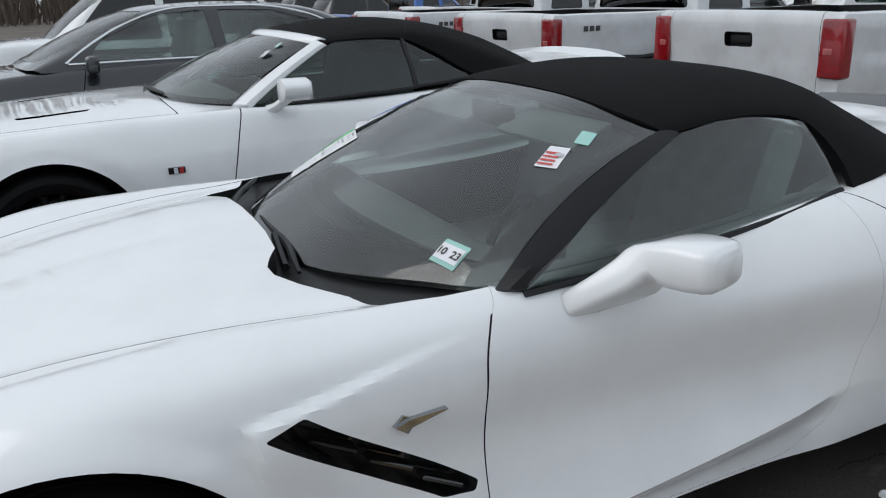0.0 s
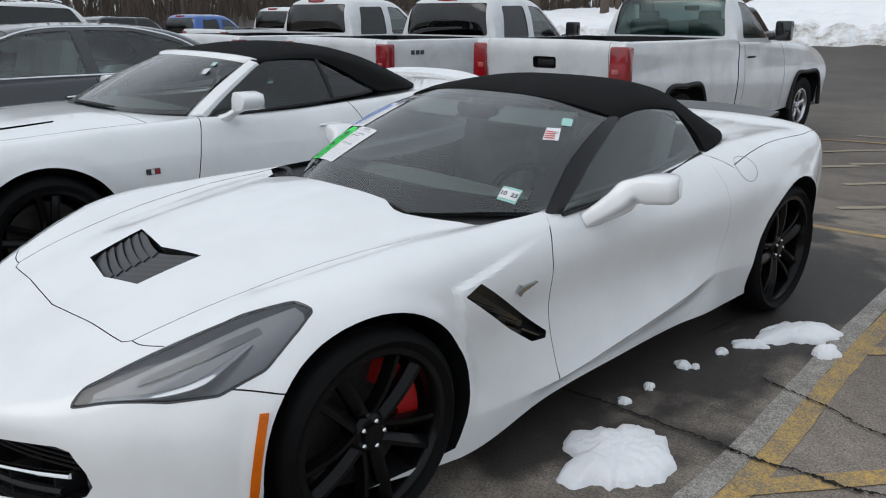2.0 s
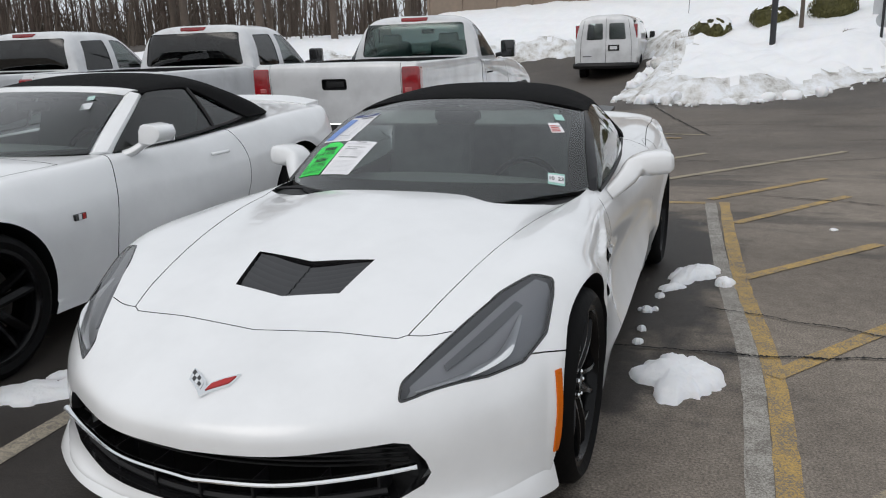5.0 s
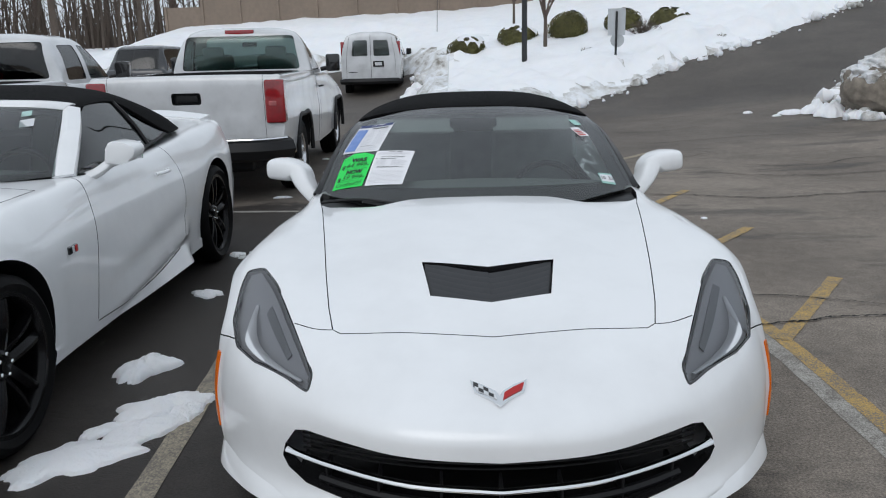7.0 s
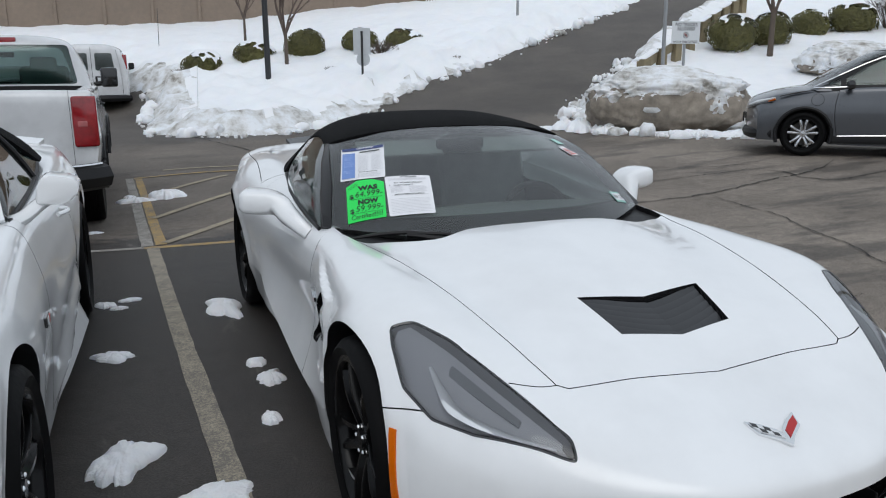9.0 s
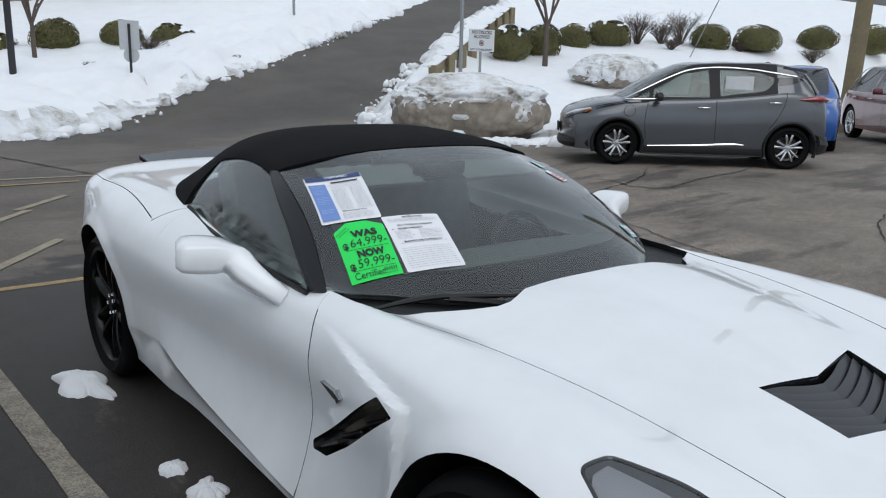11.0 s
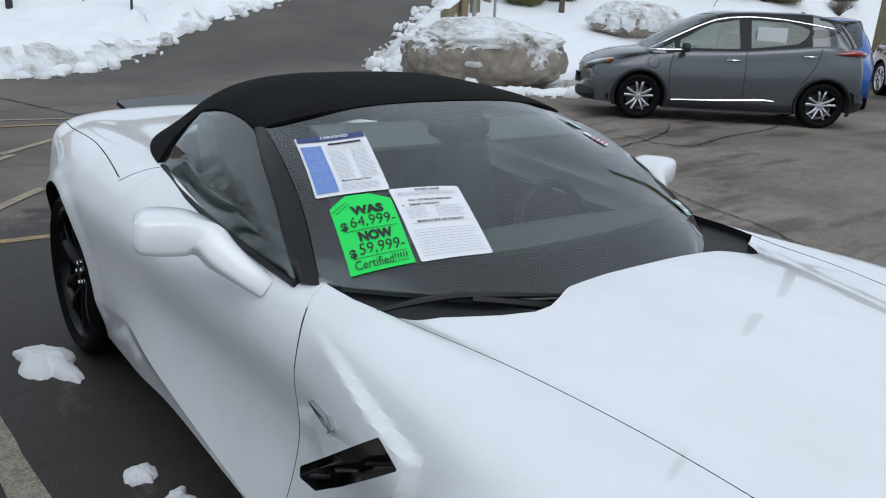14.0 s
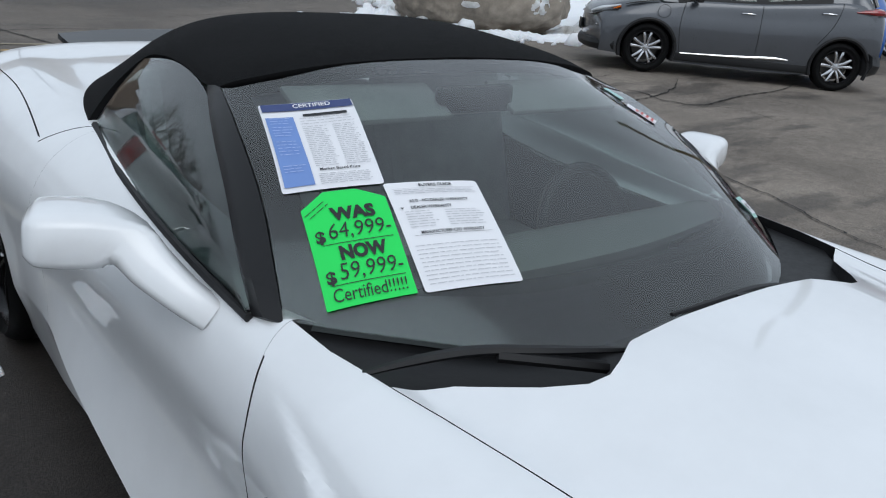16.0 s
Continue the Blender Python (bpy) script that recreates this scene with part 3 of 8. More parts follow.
    whole = BVHTree.FromPolygons([v.co for v in body.vertices], [p.vertices for p in body.polygons])
    # headlamps
    for s in (1, -1):
        lens = face_out(link_mesh("headlight", lamp_lens(lamp_me[s]), CLEAR_LENS, car, "clear-lensed wraparound headlight with grey inside", smooth=40), (s * .5, 0, .3))
        floor_pts = [[(s * .53, -.675, .525), (s * .70, -.505, .53), (s * .81, -.36, .57), (s * .825, -.18, .68)],
                     [(s * .54, -.645, .545), (s * .67, -.45, .60), (s * .755, -.30, .655), (s * .80, -.165, .725)],
                     [(s * .535, -.64, .555), (s * .63, -.43, .635), (s * .70, -.28, .695), (s * .765, -.17, .735)]]
        part("lamp_bowl", shell([spline(r, 14) for r in floor_pts], .006, (0, 0, 1)), LAMP_GREY, lens)
        guide = [(s * .555, -.648, .548), (s * .64, -.573, .562), (s * .70, -.510, .576), (s * .742, -.445, .597), (s * .752, -.38, .628), (s * .752, -.30, .662)]
        part("light_guide", tube(guide, [.006, .011, .017, .020, .012, .005], 8, .4), LED_WHITE, lens, "frosted white hockey-stick light guide")
        part("inner_fin", shell([spline([(s * .60, -.545, .586), (s * .665, -.40, .64), (s * .745, -.215, .706)], 10), spline([(s * .612, -.555, .575), (s * .685, -.41, .622), (s * .765, -.225, .692)], 10)], .004), LAMP_DARK, lens)
        rim_pts = []
        for a, b in lamp + lamp[:1]:
            hit_, nrm, _, _ = whole.ray_cast(Vector((s * a, b, 1.3)), Vector((0, 0, -1)))
            if hit_ is not None:
                rim_pts.append(tuple(hit_ - nrm * .002))
        part("lamp_rim", tube(rim_pts, .0045, 6), GLOSS_BLACK, lens)

    # things that lie on the skin are drawn to it
    skin = BVHTree.FromPolygons([v.co for v in shell_me.vertices], [p.vertices for p in shell_me.polygons])

    def on_skin(p, lift):
        loc, nrm, _, _ = skin.find_nearest(Vector(p))
        return tuple(loc + nrm * lift)
    # fuel door seam
    cap, up_, _, _ = whole.find_nearest(Vector((.86, 2.25, .82)))
    ta = up_.cross(Vector((0, 1, 0))).normalized()
    tb = up_.cross(ta)
    seam = [tuple(whole.find_nearest(cap + (ta * math.cos(a) + tb * math.sin(a)) * .072)[0]) for a in np.linspace(0, 2 * math.pi, 41)]
    part("fuel_door_seam", tube(seam, .0012, 5), GREY_PLASTIC, car)
    # side vents and fender badges
    for s in (1, -1):
        sv = part("side_vent", shell([spline([(s * .80, .37, .665), (s * .795, .6, .53), (s * .79, .82, .385)], 10), spline([(s * .80, .42, .69), (s * .795, .65, .56), (s * .79, .84, .40)], 10)], .004), GLOSS_BLACK, car)
        for y, z in ((.50, .585), (.62, .505), (.74, .425)):
            part("vane", move(box(-.02, .02, -.055, .055, -.006, .006, .003, 1), Matrix.Translation((s * .825, y, z)) @ Matrix.Rotation(radians(-28), 4, "X")), GLOSS_BLACK, sv)
        e = bmesh.new()
        for pts, up in (([(.612, .616), (.636, .634), (.660, .622), (.742, .621), (.742, .617), (.664, .607), (.648, .588)], .007), ([(.612, .616), (.652, .624), (.742, .6205), (.742, .6175), (.650, .604)], .012)):
            ring = [[e.verts.new(Vector(on_skin((s * .87, *p), .0005 + h)) ) for p in pts] for h in (0, up)]
            for i in range(len(pts)):
                e.faces.new((ring[0][i], ring[0][(i + 1) % len(pts)], ring[1][(i + 1) % len(pts)], ring[1][i]))
            e.faces.new(ring[1])
        part("fender_badge", e, DARK_CHROME, car, "chrome fish-shaped fender badge", 20)
        rows_ = []
        for o in (0, .010, .020):
            row = []
            for _, y, z in spline([(0, -.356 + o, .525), (0, -.391 + o, .41), (0, -.407 + o, .295)], 14):
                at, nrm, _, _ = whole.ray_cast(Vector((s * 1.3, y, z)), Vector((-s, 0, 0)))
                row.append(tuple(at + nrm * .005))
            rows_.append(row)
        part("side_marker", shell(rows_, .012, (s, 0, 0)), AMBER, car, "amber side marker lamp", 30)

    # grille: chrome bar, fins, lower bar, mesh backing
    bar = [(.588, -.735, .384), (.45, -.80, .366), (.25, -.872, .348), (.05, -.893, .338), (0, -.896, .336)]
    bar = bar + [(-a, b, c) for a, b, c in bar[-2::-1]]
    part("grille_bar", tube(bar, .011, 8, .75, 40), CHROME, car, "chrome grille bar")
    low = [(.50, -.735, .296), (.32, -.81, .280), (0, -.858, .270), (-.32, -.81, .280), (-.50, -.735, .296)]
    part("grille_lower_frame", tube(low, .012, 6, 1, 30), SATIN_BLACK, car)
    for x in (-.48, -.33, -.16, 0, .16, .33, .48):
        y = -.875 + .55 * abs(x) ** 2
        part("grille_fin", box(x - .004, x + .004, y, y + .08, .262, .335, .002, 1), SATIN_BLACK, car)
    for z in (.37, .385, .40, .415):
        part("grille_slat", tube([(.55, -.70, z), (.3, -.80, z), (0, -.84, z), (-.3, -.80, z), (-.55, -.70, z)], .0035, 5, 1, 20), SATIN_BLACK, car)
    # painted lip under the bumper, one on each side of the middle notch
    for s in (1, -1):
        plan = spline([(.872, -.385, .285), (.856, -.435, .275), (.785, -.55, .258), (.69, -.665, .248), (.50, -.80, .240), (.37, -.855, .238), (.28, -.877, .236), (.235, -.884, .235)], 40)
        out = np.gradient(plan[:, :2], axis=0)
        out = np.stack([-out[:, 1], out[:, 0]], 1) / np.linalg.norm(out, axis=1)[:, None]
        out = np.where((out @ np.array([.3, -1.0]))[:, None] < 0, -out, out)
        grow = np.minimum(1, np.arange(40) / 6.0)[::-1] * .7 + .3
        low = .172 + .030 * smoothstep(0, 20, np.arange(40)) + .02 * (1 - smoothstep(0, 5, np.arange(40)[::-1]))
        rows_ = []
        for d, f in ((-.014, 1.0), (.001, .66), (.013, .25), (.018, .04), (.015, 0.0), (-.05, .05)):
            q = plan[:, :2] + out * (d * grow)[:, None]
            rows_.append([(s * a, b, lo + f * (c - lo)) for (a, b), c, lo in zip(q, plan[:, 2], low)])
        part("front_lip", shell(rows_, .003), WHITE, car, "", 40)
    # chin splitter
    chin = [[(x * .97, y + .07, .165) for x, y in ((-.80, -.40), (-.66, -.63), (-.48, -.745), (0, -.835), (.48, -.745), (.66, -.63), (.80, -.40))],
            [(x * .95, y + .10, .095) for x, y in ((-.80, -.38), (-.66, -.60), (-.48, -.715), (0, -.80), (.48, -.715), (.66, -.60), (.80, -.38))]]
    part("air_dam", shell([spline(r, 40) for r in chin], .02), SATIN_BLACK, car)

    # nose badge: two crossed flags in plain shapes
    nb = new("nose_badge")
    nb.parent = car
    nb["label"] = "crossed flags badge in black, white and red"
    nb.matrix_world = Matrix.Translation((0, -.815, .546)) @ Matrix.Rotation(radians(20), 4, "X") @ Matrix.Scale(1.32, 4)
    def plate(poly, z0, z1, mat, name, lab=""):
        part(name, prism([(a, b) for a, b in poly], "z", z0, z1), mat, nb, lab, 20)
    plate([(0, -.012), (.018, .006), (.05, .028), (.058, .062), (.03, .047), (.008, .03), (0, .016), (-.008, .03), (-.03, .047), (-.058, .062), (-.05, .028), (-.018, .006)], 0, .006, CHROME, "badge_plate")
    for s, mat in ((1, CALIPER), (-1, LED_WHITE)):
        plate(flip([(.006, .004), (.02, .014), (.046, .032), (.052, .053), (.03, .040), (.010, .024)], s), .006, .008, mat, "flag")
    for i in range(4):
        for j in range(2):
            if (i + j) % 2 == 0:
                a0, a1 = .012 + .010 * i, .012 + .010 * (i + 1)
                f = lambda a, v: (-a, .006 + (a - .006) * .62 + v * (.016 + .1 * a))
                plate([f(a0, j * .5), f(a1, j * .5), f(a1, j * .5 + .5), f(a0, j * .5 + .5)], .008, .0085, GLOSS_BLACK, "check")
    return car


def lamp_lens(me):
    """Keep only the outer skin of a lump of the body: the faces that carry the paint."""
    bm = bmesh.new()
    bm.from_mesh(me)
    dead = [f for f in bm.faces if f.material_index != 0 or f.calc_center_median().z < .45]
    bmesh.ops.delete(bm, geom=dead, context="FACES")
    for f in bm.faces:
        f.material_index = 0
    me2 = bpy.data.meshes.new("lens")
    bm.to_mesh(me2)
    bm.free()
    me2.materials.clear()
    return me2


def sports_upper(car):
    """Windscreen, pillars, side glass, fabric roof, mirrors, wipers and the cabin."""
    mid = [(0, .585, .782), (0, .76, .882), (0, .97, .987), (0, 1.2, 1.095), (0, 1.43, 1.168)]
    a = [(.34, .625, .79), (.33, .78, .880), (.315, .98, .986), (.325, 1.21, 1.092), (.33, 1.435, 1.155)]
    b = [(.60, .80, .806), (.585, .90, .873), (.555, 1.06, .972), (.53, 1.26, 1.052), (.51, 1.465, 1.125)]
    c = [(.735, .93, .808), (.715, 1.0, .868), (.68, 1.13, .958), (.645, 1.31, 1.045), (.605, 1.495, 1.098)]
    half = net([mid, a, b, c], 21, 16)
    full = np.concatenate([half[::-1] * [-1, 1, 1], half[1:]])
    face_out(part("windscreen", shell(full, .005, (0, -.5, .8)), GLASS, car, "slightly green windscreen", 40), (0, 1.9, .5))
    # black printed border just under the glass: strips along the four edges
    def strip(name, sl):
        g = full[sl]
        part(name, shell(g + np.array([0, .018, -.018]), .004, (0, -.5, .8)), FRIT, car, "", 40)
    strip("windscreen_border", (slice(0, 4), slice(None)))
    strip("windscreen_border", (slice(-4, None), slice(None)))
    strip("windscreen_border", (slice(3, -3), slice(0, 5)))
    strip("windscreen_border", (slice(3, -3), slice(-2, None)))
    for s in (1, -1):
        k = np.array([s, 1, 1])
        o = [(.738, .925, .805), (.718, 1.0, .866), (.683, 1.13, .957), (.648, 1.31, 1.044), (.605, 1.50, 1.100)]
        o2 = [(.765, .95, .812), (.748, 1.04, .866), (.712, 1.18, .955), (.668, 1.36, 1.038), (.615, 1.54, 1.093)]
        o3 = [(.768, .985, .800), (.748, 1.08, .852), (.712, 1.22, .942), (.668, 1.39, 1.025), (.610, 1.56, 1.083)]
        g = np.array([spline(q, 20) for q in (o, o2, o3)]) * k
        part("windscreen_pillar", shell(g, .02, (s, 0, .5)), PILLAR, car, "", 50)
        # side glass
        bot = [(.768, .985, .802), (.772, 1.2, .815), (.765, 1.5, .835), (.745, 1.8, .86), (.71, 2.08, .893)]
        top = [(.764, 1.0, .815), (.705, 1.235, .945), (.622, 1.53, 1.078), (.592, 1.8, 1.103), (.588, 2.04, 1.072)]
        m1 = [tuple((np.array(p) + np.array(q)) / 2 + np.array([.012, 0, 0])) for p, q in zip(bot, top)]
        face_out(part("side_window", shell(net([bot, m1, top], 22, 8) * k, .004, (s, 0, 0)), SIDE_GLASS, car, "", 50), (0, 1.6, .7))
        part("window_seal", tube([tuple(np.array(p) * k + np.array([s * .006, 0, -.004])) for p in bot], .009, 6), SATIN_BLACK, car)
        # mirror
        mm = new("door_mirror")
        mm.parent = car
        rows = [(.785, 1.115, .750, .050, .032), (.825, 1.150, .785, .054, .036), (.862, 1.21, .824, .062, .045), (.888, 1.255, .858, .074, .048), (.935, 1.285, .874, .082, .055),
                (.990, 1.305, .880, .084, .055), (1.030, 1.315, .882, .078, .051), (1.046, 1.32, .883, .056, .036)]
        bm = bmesh.new()
        rr = []
        p = spline([r[:3] for r in rows], 24)
        ry = np.interp(np.linspace(0, 7, 24), range(8), [r[3] for r in rows])
        rz = np.interp(np.linspace(0, 7, 24), range(8), [r[4] for r in rows])
        for i in range(24):
            t = Vector(p[min(i + 1, 23)] - p[max(i - 1, 0)]).normalized()
            yv = Vector((0, 1, 0)) - t * t.y
            yv.normalize()
            zv = t.cross(yv)
            if zv.z < 0:
                zv = -zv
            ring = []
            for aa in np.linspace(0, 2 * math.pi, 20, endpoint=False):
                cx, sx = math.cos(aa), math.sin(aa)
                cx, sx = math.copysign(abs(cx) ** .50, cx), math.copysign(abs(sx) ** .50, sx)
                q = Vector(p[i]) + yv * float(cx * ry[i]) + zv * float(sx * rz[i])
                ring.append(bm.verts.new((q.x * s, q.y, q.z)))
            rr.append(ring)
        for i in range(23):
            for j in range(20):
                bm.faces.new((rr[i][j], rr[i][(j + 1) % 20], rr[i + 1][(j + 1) % 20], rr[i + 1][j]))
        bm.faces.new(rr[0]); bm.faces.new(rr[-1])
        part("mirror_shell", bm, WHITE, mm, "", 50)
        part("mirror_glass", move(lathe([(0, .001), (0, .052), (.004, .052), (.004, .001)], "y", 24), Matrix.Translation((s * .965, 1.352, .88)) @ Matrix.Diagonal((1.1, 1, .8, 1))), CHROME, mm)
    # fabric roof
    t0 = [(0, 1.425, 1.170), (0, 1.50, 1.190), (0, 1.70, 1.214), (0, 1.95, 1.218), (0, 2.25, 1.165), (0, 2.52, 1.05), (0, 2.74, .955)]
    t1 = [(.33, 1.43, 1.157), (.33, 1.50, 1.176), (.34, 1.70, 1.198), (.34, 1.95, 1.200), (.36, 2.25, 1.148), (.38, 2.50, 1.04), (.40, 2.68, .950)]
    t2 = [(.52, 1.455, 1.128), (.52, 1.52, 1.142), (.50, 1.70, 1.160), (.49, 1.93, 1.160), (.485, 2.20, 1.112), (.51, 2.42, 1.01), (.54, 2.58, .936)]
    t3 = [(.605, 1.49, 1.100), (.60, 1.55, 1.108), (.582, 1.70, 1.122), (.572, 1.90, 1.122), (.562, 2.12, 1.082), (.60, 2.30, .995), (.645, 2.42, .918)]
    t4 = [(.614, 1.50, 1.088), (.613, 1.56, 1.092), (.600, 1.70, 1.105), (.592, 1.88, 1.105), (.592, 2.06, 1.065), (.665, 2.12, .970), (.725, 2.12, .888)]
    half = net([t0, t1, t2, t3, t4], 40, 24)
    full = np.concatenate([half[::-1] * [-1, 1, 1], half[1:]])
    def opened(bm):
        """Cut the rear window's opening out of the cloth."""
        bm.faces.ensure_lookup_table()
        dead = [f for f in bm.faces if abs(f.calc_center_median().x) < .345 and 2.29 < f.calc_center_median().y < 2.60]
        bmesh.ops.delete(bm, geom=dead, context="FACES")
        return bm
    part("fabric_roof", opened(shell(full, .018, (0, 0, 1))), FABRIC, car, "black canvas folding roof", 50)
    rear = [[(-.36, 2.31, 1.082), (0, 2.31, 1.098), (.36, 2.31, 1.082)], [(-.37, 2.45, 1.04), (0, 2.46, 1.052), (.37, 2.45, 1.04)], [(-.38, 2.62, .975), (0, 2.64, .99), (.38, 2.62, .975)]]
    face_out(part("rear_window", shell(net(rear, 8, 8), .004, (0, .5, .8)), SIDE_GLASS, car, "glass rear window in the folding roof", 50), (0, 2.0, .6))
    for s in (1, -1):
        part("roof_seam", tube([(s * p[0] * .86, p[1], p[2] + .006) for p in t2], .004, 5), FABRIC, car)
    # black cowl under the rear edge of the hood
    part("cowl", shell([spline([(-.70, .70, .785), (-.45, .50, .772), (0, .50, .80), (.45, .50, .772), (.70, .70, .785)], 30), spline([(-.72, .93, .79), (-.42, .72, .775), (0, .66, .78), (.42, .72, .775), (.72, .93, .79)], 30), spline([(-.71, 1.03, .825), (-.45, .86, .842), (0, .78, .850), (.45, .86, .842), (.71, 1.03, .825)], 30)], .01, (0, 0, 1)), SATIN_BLACK, car)
    # wipers
    for pts, arm in (([(-.72, .727, .80), (-.626, .701, .815), (-.53, .665, .825), (-.418, .607, .825), (-.286, .56, .815)], [(-.50, .645, .818), (-.43, .60, .812), (-.33, .555, .795)]),
                     ([(-.10, .60, .822), (.06, .595, .822), (.20, .60, .815), (.30, .585, .81), (.39, .575, .80)], [(.10, .59, .818), (.20, .575, .81), (.32, .56, .795)])):
        w = part("wiper", tube(pts, [.005, .010, .011, .010, .006], 6, .8), SATIN_BLACK, car, "black wiper blade")
        part("wiper_arm", tube(arm, .011, 6), SATIN_BLACK, w)
    # tail spoiler
    part("spoiler", shell([spline([(-.46, 3.34, .925), (-.25, 3.38, .932), (0, 3.39, .935), (.25, 3.38, .932), (.46, 3.34, .925)], 24), spline([(-.48, 3.44, .955), (-.25, 3.49, .968), (0, 3.50, .972), (.25, 3.49, .968), (.48, 3.44, .955)], 24)], .022, (0, 0, 1)), GLOSS_BLACK, car)
    # cabin
    part("cabin_floor", box(-.66, .66, .9, 2.2, .28, .36, .01), INTERIOR, car)
    dash = [[(-.66, .98, .80), (0, .86, .83), (.66, .98, .80)], [(-.66, 1.06, .82), (0, .98, .86), (.66, 1.06, .82)], [(-.66, 1.12, .72), (0, 1.12, .75), (.66, 1.12, .72)], [(-.66, 1.08, .50), (0, 1.08, .5), (.66, 1.08, .50)]]
    part("dashboard", shell(net(dash, 16, 12), .03), DASH, car)
    part("console", box(-.13, .13, 1.08, 2.0, .36, .62, .04, 3), INTERIOR, car)
    for s in (1, -1):
        seat = new("seat")
        seat.parent = car
        part("cushion", box(s * .37 - .25, s * .37 + .25, 1.3, 1.8, .38, .55, .06, 3), INTERIOR, seat)
        part("backrest", move(box(-.25, .25, -.07, .07, 0, .62, .06, 3), Matrix.Translation((s * .37, 1.80, .48)) @ Matrix.Rotation(radians(-18), 4, "X")), INTERIOR, seat)
        part("headrest", move(box(-.14, .14, -.05, .05, 0, .17, .05, 3), Matrix.Translation((s * .37, 1.93, .90)) @ Matrix.Rotation(radians(-14), 4, "X")), INTERIOR, seat)
    part("steering_wheel", move(lathe([(.016 * math.cos(q), .175 + .016 * math.sin(q)) for q in np.linspace(0, 2 * math.pi, 8, endpoint=False)], "y", 32), Matrix.Translation((.37, 1.22, .72)) @ Matrix.Rotation(radians(-22), 4, "X")), SATIN_BLACK, car)
    part("rear_mirror", move(box(-.12, .12, -.015, .015, -.035, .035, .012, 2), Matrix.Translation((0, 1.34, 1.08))), SATIN_BLACK, car)
    part("roof_lining", opened(shell(full[8:-8, 1:13] * np.array([.96, 1, 1]) - np.array([0, 0, .035]), .005, (0, 0, 1))), INTERIOR, car)
    for s in (1, -1):
        for y, z in ((1.36, 1.085),):
            part("sun_visor", move(box(-.2, .2, -.07, .07, -.008, .008, .006, 2), Matrix.Translation((s * .30, y, z - .01)) @ Matrix.Rotation(radians(24), 4, "X")), INTERIOR, car)


roadster = sports_car()
sports_upper(roadster)
for s in (1, -1):
    wheel(roadster, s, 0, .912, .327, .245, .264, 5, RIM_BLACK, RIM_BLACK, caliper=radians(30), label="black split-spoke wheel with red brake caliper", turn=.96, split=True)
    wheel(roadster, s, 2.71, .922, .339, .285, .277, 5, RIM_BLACK, RIM_BLACK, caliper=radians(165), label="black split-spoke wheel with red brake caliper", turn=.55, split=True)
# ---------------------------------------------------------------- ground
def land(x, y):
    """Height of the ground: a flat lot and a hillside behind it."""
    x, y = np.asarray(x, float), np.asarray(y, float)
    west = np.maximum(-1.0, .35 * x)
    west = west + (np.maximum(-1.0, .055 * x) - west) * smoothstep(26, 34, y)
    p = np.where(x > 0, .112 * x, west) + .188 * y - 3.5
    cap = 2.1 + 6.9 * smoothstep(-17, -9, x)
    p = cap - np.logaddexp(0, cap - p)
    hill = np.maximum(0, .5 * (p + np.sqrt(p * p + .09)) - .012)
    return hill * smoothstep(0, 4, y - (9.3 + .1 * (x - 7))) + .19 * smoothstep(3, 8, x) * smoothstep(-6, 0, y) - .06 * smoothstep(4.5, 6, y) * (1 - smoothstep(-2.2, -.5, x)) * (1 - smoothstep(13, 17, y))


